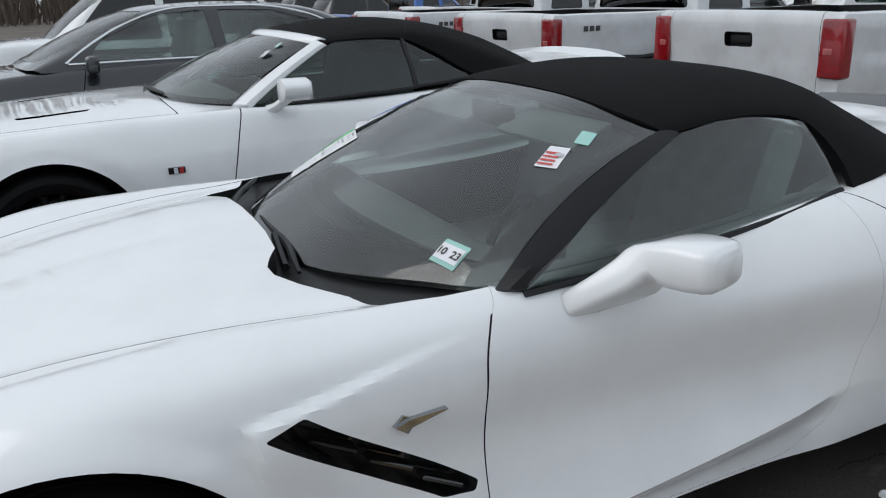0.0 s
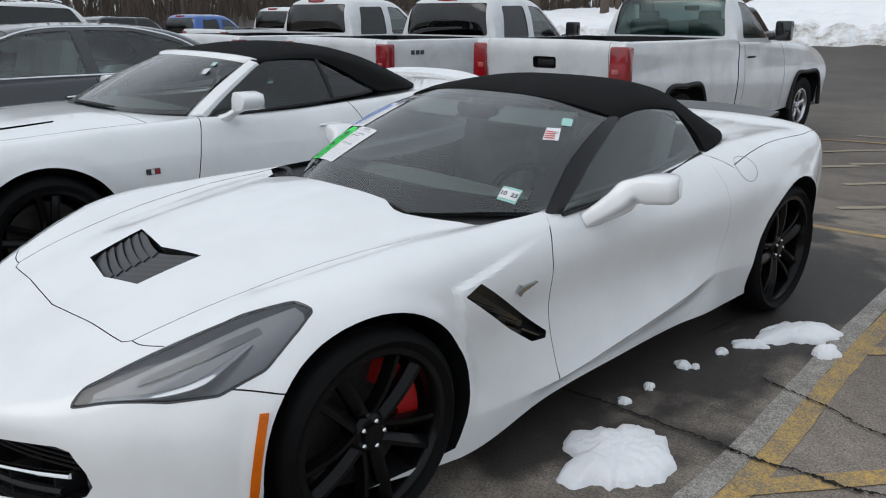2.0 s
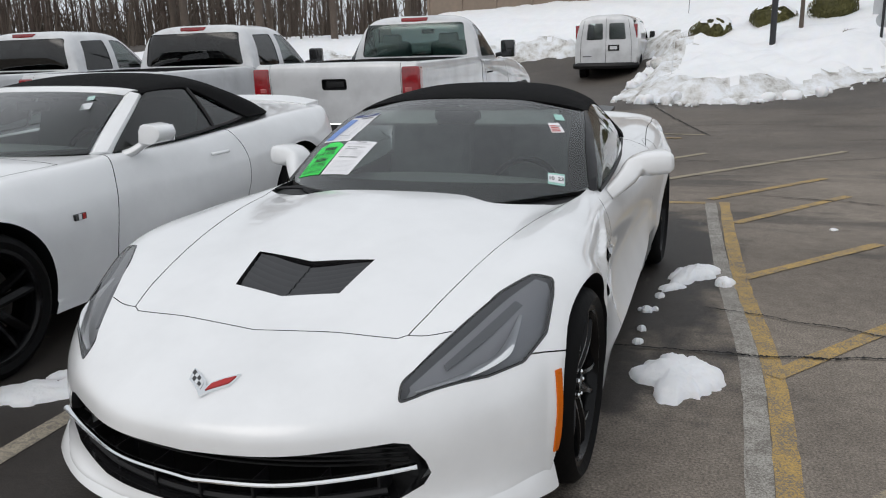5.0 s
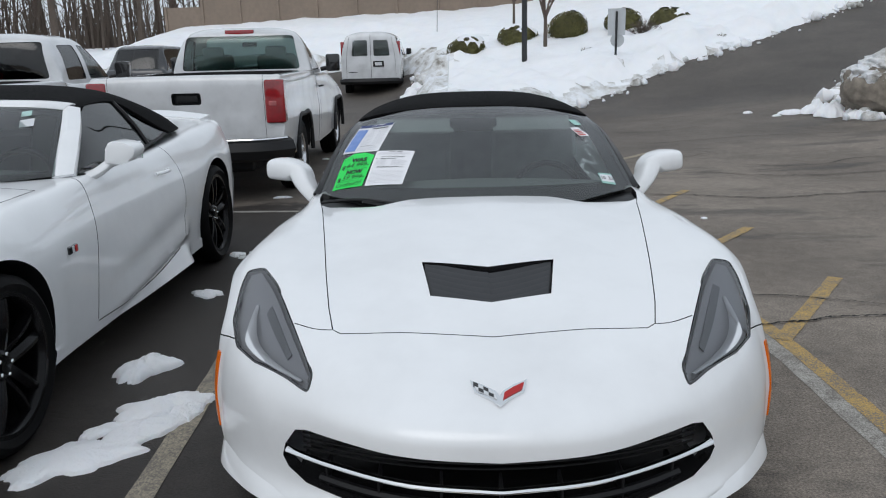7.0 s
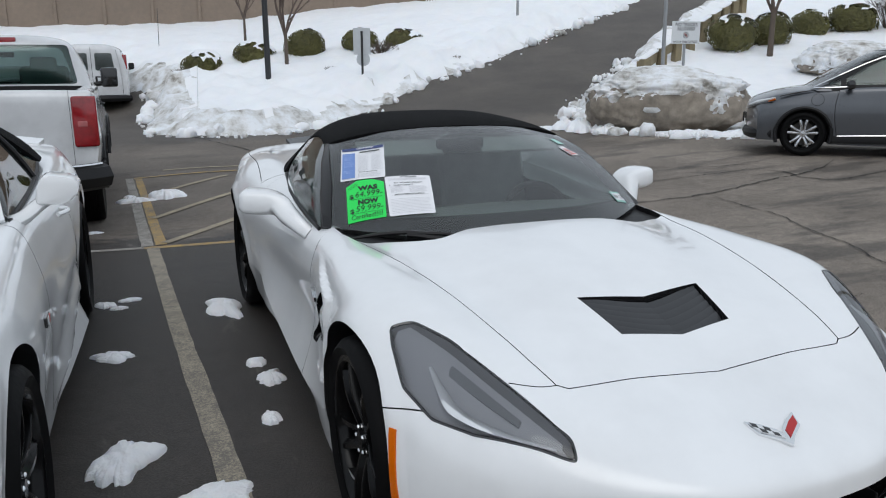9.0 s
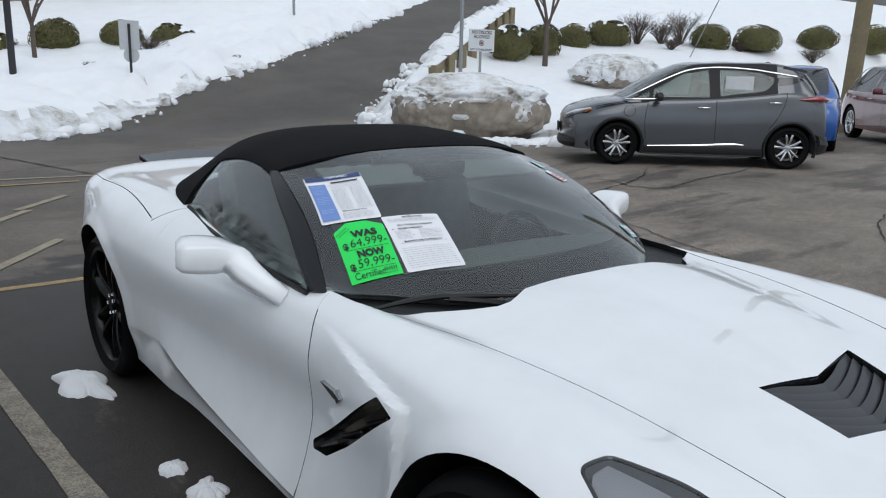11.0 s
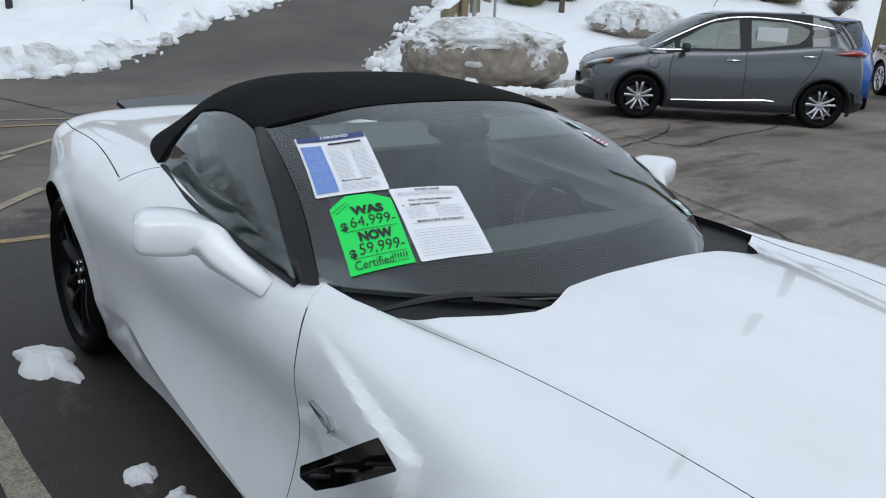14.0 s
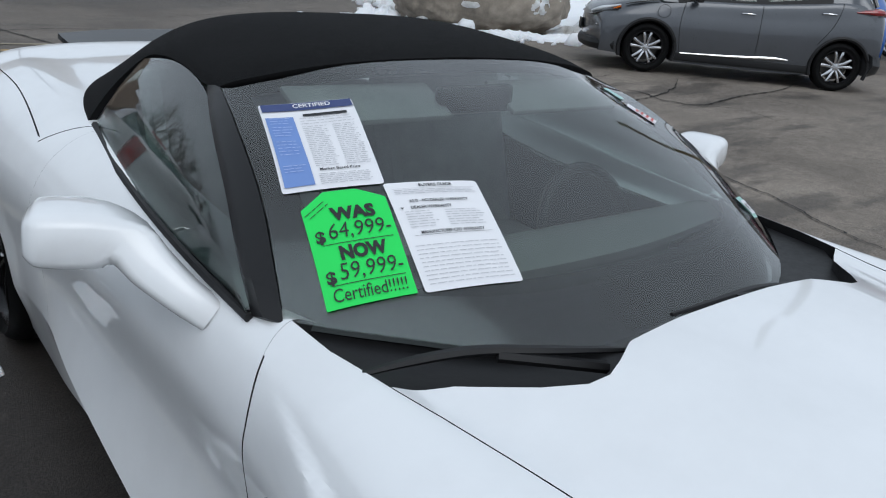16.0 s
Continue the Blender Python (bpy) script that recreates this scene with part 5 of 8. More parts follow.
snow_rubble("snow_rubble", [(-1.1, 24), (-1.3, 20.5), (-1.3, 17.2), (-1.15, 16.1), (.2, 14.7), (1.2, 15.0)] + road_left[:-1], 230, .16, 5, "crumbled ploughed snow along the lot's edge")
snow_rubble("snow_rubble", [(12.6, 18.7), (9.6, 15.9), (8.0, 14.2), (6.9, 12.2), (7.0, 10.6), (7.7, 9.2), (8.6, 8.6), (10.0, 9.4), (12, 9.3)], 260, .14, 6, "crumbled ploughed snow round the boulder", .12)
# ---------------------------------------------------------------- other vehicles
def body_lines(st):
    """Half-body lines from stations (y, top z, shoulder x, shoulder z, side x, side z, sill x, low z, bow): bow moves the outer lines back."""
    L = [[] for _ in range(8)]
    for y, zt, xs, zs, xw, zw, xl, zl, bow in st:
        q = lambda x, z: (x, y + bow * (x / 1.0) ** 2, z)
        L[0].append(q(0, zt)); L[1].append(q(xs * .55, zt - (zt - zs) * .12)); L[2].append(q(xs * .9, zs + (zt - zs) * .35))
        L[3].append(q(xs, zs)); L[4].append(q(xw * .985, zs * .35 + zw * .65)); L[5].append(q(xw, zw)); L[6].append(q(xl, zl + (zw - zl) * .25)); L[7].append(q(xl * .985, zl))
    return L


def hollow(lines_, nu, nv, paint_mat, windows, thick=.93, lining=INTERIOR, base_z=0):
    """A greenhouse: a closed form, hollowed, with window openings and a pane in each. Returns (shell mesh, panes)."""
    outer = as_mesh(solid_from_half(lines_, nu, nv), paint_mat)
    pts = np.array([v.co for v in outer.vertices])
    c = (pts.max(0) + pts.min(0)) / 2
    def inner(k, mat):
        m = outer.copy()
        m.materials.clear()
        m.materials.append(mat)
        for v in m.vertices:
            v.co = Vector([c[i] + (v.co[i] - c[i]) * k for i in range(3)])
        return m
    tools = [inner(thick, lining)] + [tool(prism(p, ax, lo, hi), SATIN_BLACK) for p, ax, lo, hi, *_ in windows]
    sh = boolean(outer.copy(), tools)
    panes = []
    for p, ax, lo, hi, mat, nm in windows:
        core = boolean(inner(.992, mat), [tool(prism(p, ax, lo, hi), mat)], "INTERSECT")
        panes.append((nm, boolean(core, [inner(.975, mat)]), mat))
    return sh, panes


def link_panes(name, me, car, c):
    """One object for each loose pane of a cut."""
    bm = bmesh.new()
    bm.from_mesh(me)
    left = set(bm.verts)
    groups = []
    while left:
        todo, seen = [left.pop()], set()
        while todo:
            v = todo.pop()
            if v in seen:
                continue
            seen.add(v)
            todo += [e.other_vert(v) for e in v.link_edges if e.other_vert(v) not in seen]
        left -= seen
        groups.append({v.index for v in seen})
    bm.free()
    mats = list(me.materials)
    for gset in groups:
        b2 = bmesh.new()
        b2.from_mesh(me)
        b2.verts.ensure_lookup_table()
        bmesh.ops.delete(b2, geom=[v for v in b2.verts if v.index not in gset], context="VERTS")
        m2 = bpy.data.meshes.new(name)
        b2.to_mesh(m2)
        b2.free()
        for mt in mats:
            m2.materials.append(mt)
        face_out(link_mesh(name, m2, None, car, smooth=40), c)


def lamp_piece(car, name, pts, r, mat, label="", flat=.6):
    return part(name, tube(pts, r, 10, flat), mat, car, label)


def simple_mirror(car, x, y, z, mat, s):
    m = part("door_mirror", move(box(-.10, .10, -.05, .05, -.065, .065, .04, 3), Matrix.Translation((s * (x + .10), y, z))), mat, car)
    part("mirror_arm", move(box(-.06, .06, -.025, .025, -.015, .015, .01, 2), Matrix.Translation((s * (x - .01), y, z - .05))), SATIN_BLACK, m)


def handle(car, x, y, z, s, mat):
    part("door_handle", tube([(s * x, y - .09, z), (s * (x + .03), y - .05, z + .004), (s * (x + .03), y + .05, z + .004), (s * x, y + .09, z)], .011, 8), mat, car)


def road_car(name, m, paint_mat, label, stations, roof, windows, axle, wheel_r, wheel_w, half_w, spokes=5, rim_mat=ALLOY, spoke_mat=ALLOY, twin=True, clad=None, chrome_line=None, doors=(), handles=(), mirror=None, category="car", rail=False, lamps=True, tyre_z=0.0, nv=33, nu=72, spoke_cap=None):
    car = thing(name, m, label, category)
    body = as_mesh(solid_from_half(body_lines(stations), nu, nv), paint_mat)
    cuts = []
    for s in (1, -1):
        lo, hi = (.55, 1.4) if s > 0 else (-1.4, -.55)
        for y in (0, axle):
            cuts.append(arch_tool(y, wheel_r, wheel_r + .055, lo, hi))
        for d in doors:
            cuts.append(groove(d, .007, "x", *((half_w - .16, 1.4) if s > 0 else (-1.4, -half_w + .16))))
    link_mesh("body", boolean(body, cuts), None, car, smooth=32)
    roof_mid_y = (roof[0][0][1] + roof[0][-1][1]) / 2
    sh, panes = hollow(roof, 40, 24, paint_mat, windows)
    link_mesh("roof", sh, None, car, smooth=32)
    for nm, me, mat in panes:
        link_panes(nm, me, car, (0, roof_mid_y, 1.0))
    for s in (1, -1):
        for y in (0, axle):
            wheel(car, s, y, half_w - .02, wheel_r, wheel_w, wheel_r * .72, spokes, rim_mat, spoke_mat, twin=twin)
            if clad:
                arc = [(s * (half_w - .005), y + (wheel_r + .06) * math.cos(a), wheel_r + (wheel_r + .06) * math.sin(a)) for a in np.linspace(-.35, math.pi + .35, 15)]
                part("wheel_arch_trim", tube(arc, .028, 6, 1.0, 40), clad, car)
        if clad:
            part("sill_trim", box(min(s * (half_w - .08), s * (half_w + .004)), max(s * (half_w - .08), s * (half_w + .004)), wheel_r + .06, axle - wheel_r - .06, .20, .31, .02, 2), clad, car)
        if chrome_line:
            from mathutils.bvhtree import BVHTree
            glass_house = BVHTree.FromPolygons([v.co for v in sh.vertices], [p.vertices for p in sh.polygons])
            for run in (chrome_line if isinstance(chrome_line[0], list) else [chrome_line]):
                q = []
                for p in run if len(run[0]) == 3 else [tuple(c[:2]) for c in spline([(*r, 0) for r in run], 24)]:
                    if len(p) == 2:
                        at, _, _, _ = glass_house.ray_cast(Vector((s * 1.6, *p)), Vector((-s, 0, 0)))
                        if at is None or s * at.x < .4:
                            continue
                        p = (s * at.x + .003, *p)
                    q.append((s * p[0], p[1], p[2]))
                part("window_trim", tube(q, .010 if len(run[0]) == 3 else .012, 6), CHROME, car)
        for x, y, z in handles:
            handle(car, x, y, z, s, CHROME)
        if mirror:
            simple_mirror(car, *mirror, s)
        if rail:
            part("roof_rail", tube([(s * p[0], p[1], p[2]) for p in rail], .018, 8), CHROME, car)
    part("dashboard", box(-.6, .6, roof[0][0][1] + .35, roof[0][0][1] + .7, .7, roof[0][0][2] - .02, .05, 2), INTERIOR, car)
    for s in (1, -1):
        part("seat", move(box(-.24, .24, -.08, .08, 0, .75, .07, 3), Matrix.Translation((s * .37, roof[0][0][1] + 1.35, .55)) @ Matrix.Rotation(radians(-14), 4, "X")), INTERIOR, car)
    return car


# ---- white muscle convertible beside the sports car
def muscle_convertible():
    car = thing("muscle_convertible", pose(-2.70, .0, 0, 0, 0, .8), "white muscle convertible with black soft top and black wheels", "car")
    st = [(-.93, .16, .72, .16, .80, .17, .82, .17, .42), (-1.0, .40, .74, .40, .86, .38, .87, .19, .42), (-.98, .62, .72, .60, .87, .52, .88, .2, .40), (-.88, .76, .74, .72, .89, .60, .89, .2, .30), (-.35, .875, .80, .835, .925, .64, .91, .2, .03),
          (0, .90, .84, .865, .945, .66, .92, .2, 0), (.5, .935, .845, .885, .935, .66, .90, .19, 0), (.95, .93, .83, .90, .915, .66, .905, .185, 0), (1.6, .90, .825, .905, .915, .65, .91, .185, 0), (2.2, .93, .835, .93, .935, .66, .91, .19, 0),
          (2.85, .985, .825, .955, .955, .68, .92, .2, -.0), (3.45, 1.0, .80, .955, .92, .68, .90, .22, -.16), (3.70, .995, .78, .94, .88, .66, .87, .24, -.30), (3.78, .66, .78, .62, .86, .55, .85, .26, -.32), (3.70, .28, .76, .28, .84, .28, .83, .27, -.32)]
    body = as_mesh(solid_from_half(body_lines(st), 190, 71), WHITE)
    for v in body.vertices:
        x, y, z = v.co
        if abs(x) > .6:
            line = .235 + .115 * (y - .9)
            k = float(smoothstep(.85, 1.3, y) * (1 - smoothstep(2.05, 2.22, y)))
            up = z - line
            v.co.x += math.copysign(k * (.030 * max(0, 1 - up / .15) if up > 0 else .030 + .55 * up) - (.010 * k * math.exp(-((up - .20) / .09) ** 2)), x)
            for yc in (0, 2.83):
                d = math.hypot(y - yc, z - .347) - .40
                if z > .25 and d < .06:
                    v.co.x -= math.copysign(.010 * min(1, max(0, (.06 - d) / .05)), x)
    cock = smooth_poly([(0, .80), (.45, .84), (.70, 1.0), (.74, 1.3), (.73, 2.0), (.60, 2.5), (0, 2.55), (-.60, 2.5), (-.73, 2.0), (-.74, 1.3), (-.70, 1.0), (-.45, .84)], 48)
    cuts = [tool(prism(cock, "z", .4, 1.4), INTERIOR)]
    for s in (1, -1):
        lo, hi = (.55, 1.3) if s > 0 else (-1.3, -.55)
        l2, h2 = (.80, 1.3) if s > 0 else (-1.3, -.80)
        cuts += [arch_tool(0, .345, .395, lo, hi), arch_tool(2.83, .35, .40, lo, hi),
                 groove([(.93, .93), (.88, .75), (.83, .50), (.80, .25)], .006, "x", l2, h2), groove([(2.02, .94), (2.12, .75), (2.10, .55), (1.98, .30)], .005, "x", l2, h2), groove([(.80, .24), (1.4, .235), (1.98, .30)], .005, "x", l2, h2),
                 groove([(s * .62, -.80), (s * .70, -.3), (s * .76, .3), (s * .78, .62)], .005, "z", .72, 1.2),
                 tool(prism(flip_list([(.38, -.12), (.45, -.10), (.47, .22), (.42, .24)], s), "z", .86, 1.2), GLOSS_BLACK)]
    cuts.append(groove([(-.78, .62), (-.5, .60), (0, .60), (.5, .60), (.78, .62)], .006, "z", .8, 1.2))
    link_mesh("body", boolean(body, cuts), None, car, smooth=32)
    muscle_upper(car)
    for s in (1, -1):
        wheel(car, s, 0, .935, .345, .245, .272, 5, RIM_BLACK, RIM_BLACK, label="black five-spoke wheel", split=True)
        wheel(car, s, 2.83, .945, .35, .275, .275, 5, RIM_BLACK, RIM_BLACK, label="black five-spoke wheel", split=True)
        handle(car, .905, 1.83, .80, s, WHITE)
        part("side_marker", tube([(s * .90, -.50, .47), (s * .905, -.52, .36), (s * .905, -.53, .26)], .012, 6), AMBER, car, "amber side marker lamp")
        part("fender_badge", box(min(s * .925, s * .945), max(s * .925, s * .945), .52, .60, .635, .668, .003, 1), GLOSS_BLACK, car)
        part("fender_badge", box(min(s * .925, s * .947), max(s * .925, s * .947), .545, .565, .637, .666, .002, 1), LED_WHITE, car)
        part("fender_badge", box(min(s * .925, s * .947), max(s * .925, s * .947), .572, .592, .637, .666, .002, 1), CALIPER, car)
    part("spoiler", shell([spline([(-.70, 3.36, .99), (-.40, 3.44, 1.01), (0, 3.47, 1.02), (.40, 3.44, 1.01), (.70, 3.36, .99)], 24), spline([(-.72, 3.54, 1.005), (-.40, 3.62, 1.04), (0, 3.65, 1.05), (.40, 3.62, 1.04), (.72, 3.54, 1.005)], 24)], .03, (0, 0, 1)), WHITE, car)
    return car


def flip_list(poly, s):
    return poly if s > 0 else flipx(poly)


def muscle_upper(car):
    """White screen frame, flat windscreen, side glass with quarter panes, black soft top and a plain cabin."""
    foot = [(0, .55, .935), (.40, .62, .935), (.62, .76, .930), (.735, .905, .925)]
    head = [(0, 1.275, 1.238), (.33, 1.30, 1.232), (.50, 1.345, 1.220), (.585, 1.40, 1.203)]
    bow = [tuple((np.array(p) + np.array(q)) / 2 + np.array([0, -.012, .018])) for p, q in zip(foot, head)]
    half = net([foot, bow, head], 14, 12).transpose(1, 0, 2)
    full = np.concatenate([half[::-1] * [-1, 1, 1], half[1:]])
    face_out(part("windscreen", shell(full, .005, (0, -.5, .8)), GLASS, car, "slightly green windscreen", 40), (0, 1.9, .5))
    for sl in ((slice(0, 2), slice(None)), (slice(-2, None), slice(None)), (slice(1, -1), slice(0, 2)), (slice(1, -1), slice(-2, None))):
        part("windscreen_border", shell(full[sl] + np.array([0, .012, -.012]), .004, (0, -.5, .8)), FRIT, car, "", 40)
    head_full = [(-x, y, z) for x, y, z in head[:0:-1]] + head
    hd = [spline([(x * k, y + dy, z + dz) for x, y, z in head_full], 30) for k, dy, dz in ((1, -.012, -.004), (1.03, .004, .014), (1.06, .05, .026), (1.06, .07, .018))]
    part("windscreen_header", shell(hd, .02, (0, 0, 1)), WHITE, car, "", 50)
    for s in (1, -1):
        k = np.array([s, 1, 1])
        inner = [(.722, .900, .918), (.685, 1.06, 1.024), (.640, 1.23, 1.122), (.580, 1.405, 1.205)]
        edge = [(.752, .905, .925), (.712, 1.075, 1.036), (.667, 1.245, 1.136), (.612, 1.41, 1.220)]
        outer = [(.800, .955, .925), (.762, 1.12, 1.034), (.715, 1.285, 1.130), (.655, 1.44, 1.205)]
        back = [(.800, .985, .905), (.758, 1.15, 1.018), (.708, 1.315, 1.115), (.645, 1.465, 1.190)]
        part("windscreen_pillar", shell(np.array([spline(q, 16) for q in (inner, edge, outer, back)]) * k, .02, (s, 0, .5)), WHITE, car, "white windscreen pillar", 30)
        # door glass and quarter glass
        base = [(.800, .985, .905), (.812, 1.30, .925), (.812, 1.63, .940), (.805, 1.91, .956)]
        top = [(.790, 1.02, .935), (.735, 1.235, 1.075), (.640, 1.52, 1.208), (.632, 1.905, 1.202)]
        mid_ = [tuple((np.array(p) + np.array(q)) / 2 + np.array([.010, 0, 0])) for p, q in zip(base, top)]
        face_out(part("side_window", shell(net([base, mid_, top], 18, 8) * k, .004, (s, 0, 0)), SMOKED, car, "", 50), (0, 1.6, .7))
        base2 = [(.804, 1.94, .960), (.800, 2.1, .972), (.788, 2.27, .990)]
        top2 = [(.634, 1.935, 1.196), (.668, 2.08, 1.130), (.768, 2.26, 1.012)]
        face_out(part("quarter_window", shell(net([base2, top2], 10, 6) * k, .004, (s, 0, 0)), SMOKED, car, "", 50), (0, 1.6, .7))
        part("window_divider", tube([tuple(np.array(p) * k) for p in ((.808, 1.925, .955), (.735, 1.922, 1.08), (.632, 1.918, 1.205))], .012, 6), SATIN_BLACK, car)
        part("window_seal", tube([tuple(np.array(p) * k + np.array([s * .004, 0, -.006])) for p in base + base2], .010, 6), SATIN_BLACK, car)
        # mirror: a flat-topped wing on a low foot
        mm = new("door_mirror")
        mm.parent = car
        wing = rounded([(.885, .945), (.905, 1.035), (.93, 1.06), (1.02, 1.045), (1.05, 1.02), (1.03, .965), (.98, .945)], .028, 3)
        bm = prism(wing, "y", 1.10, 1.24)
        bmesh.ops.bevel(bm, geom=[e for e in bm.edges if abs(e.verts[0].co.y - e.verts[1].co.y) < .001], offset=.009, segments=2, affect="EDGES", profile=.6)
        bmesh.ops.transform(bm, matrix=Matrix.Diagonal((s, 1, 1, 1)), verts=bm.verts)
        part("mirror_shell", bm, WHITE, mm, "", 50)
        part("mirror_foot", tube([(s * .79, 1.07, .885), (s * .845, 1.10, .905), (s * .90, 1.14, .945), (s * .95, 1.16, .965)], [.042, .036, .034, .03], 12, .7), WHITE, mm)
        part("mirror_glass", move(box(-.065, .065, -.003, .003, -.045, .045, .002, 1), Matrix.Translation((s * .965, 1.243, 1.0))), CHROME, mm)
        # wiper
        part("wiper", tube([(s * .05 - .25, .60, .955), (s * .05, .585, .965), (s * .05 + .30, .62, .962)], [.006, .011, .007], 6, .8), SATIN_BLACK, car, "black wiper blade")
        seat = new("seat")
        seat.parent = car
        part("cushion", box(s * .38 - .25, s * .38 + .25, 1.3, 1.8, .45, .62, .06, 3), SEAT_GREY, seat)
        part("backrest", move(box(-.25, .25, -.08, .08, 0, .60, .06, 3), Matrix.Translation((s * .38, 1.80, .55)) @ Matrix.Rotation(radians(-18), 4, "X")), SEAT_GREY, seat)
        part("headrest", move(box(-.13, .13, -.05, .05, 0, .15, .05, 3), Matrix.Translation((s * .38, 1.95, 1.00)) @ Matrix.Rotation(radians(-14), 4, "X")), SEAT_GREY, seat)
    t0 = [(0, 1.30, 1.252), (0, 1.42, 1.278), (0, 1.75, 1.318), (0, 2.15, 1.30), (0, 2.55, 1.21), (0, 2.85, 1.085), (0, 3.02, 1.0)]
    t1 = [(.33, 1.325, 1.246), (.33, 1.44, 1.268), (.33, 1.75, 1.302), (.34, 2.15, 1.285), (.36, 2.53, 1.195), (.38, 2.82, 1.075), (.40, 2.98, .995)]
    t2 = [(.50, 1.37, 1.236), (.50, 1.47, 1.250), (.50, 1.75, 1.274), (.50, 2.12, 1.258), (.52, 2.46, 1.17), (.56, 2.72, 1.06), (.60, 2.86, .985)]
    t3 = [(.605, 1.425, 1.222), (.605, 1.51, 1.232), (.60, 1.75, 1.244), (.605, 2.00, 1.235), (.645, 2.26, 1.172), (.715, 2.50, 1.075), (.755, 2.66, .985)]
    t4 = [(.638, 1.45, 1.203), (.642, 1.53, 1.214), (.636, 1.75, 1.220), (.640, 1.92, 1.208), (.682, 2.08, 1.140), (.775, 2.26, 1.022), (.800, 2.34, .985)]
    half = net([t0, t1, t2, t3, t4], 40, 24)
    part("fabric_roof", shell(np.concatenate([half[::-1] * [-1, 1, 1], half[1:]]), .018, (0, 0, 1)), FABRIC, car, "black canvas folding roof", 50)
    part("dashboard", shell(net([[(-.70, .88, .90), (0, .74, .915), (.70, .88, .90)], [(-.70, 1.05, .92), (0, 1.0, .95), (.70, 1.05, .92)], [(-.70, 1.12, .70), (0, 1.12, .72), (.70, 1.12, .70)]], 12, 10), .03), DASH, car)
    part("cabin_floor", box(-.70, .70, .95, 2.3, .40, .45, .01), INTERIOR, car)
    part("steering_wheel", move(lathe([(.016 * math.cos(q), .175 + .016 * math.sin(q)) for q in np.linspace(0, 2 * math.pi, 8, endpoint=False)], "y", 32), Matrix.Translation((.38, 1.26, .84)) @ Matrix.Rotation(radians(-22), 4, "X")), SATIN_BLACK, car)
    part("rear_mirror", move(box(-.12, .12, -.015, .015, -.03, .03, .012, 2), Matrix.Translation((0, 1.26, 1.15))), SATIN_BLACK, car)
    from mathutils.bvhtree import BVHTree
    screen = next(c for c in car.children if c.name.startswith("windscreen")).data
    tree = BVHTree.FromPolygons([v.co for v in screen.vertices], [p.vertices for p in screen.polygons])
    for x, y, z, w, h, mat in ((.47, 1.25, 1.16, .05, .04, TINTED_LABEL), (.50, 1.17, 1.10, .07, .06, LED_WHITE)):
        at = tree.find_nearest(Vector((x, y, z)))[0]
        part("sticker", move(box(-w / 2, w / 2, -h / 2, h / 2, 0, .001), Matrix.Translation(at + Vector((0, -.004, .008))) @ Matrix.Rotation(radians(34), 4, "X") @ Matrix.Rotation(radians(12), 4, "Z")), mat, car, "small printed windscreen sticker")


muscle_convertible()


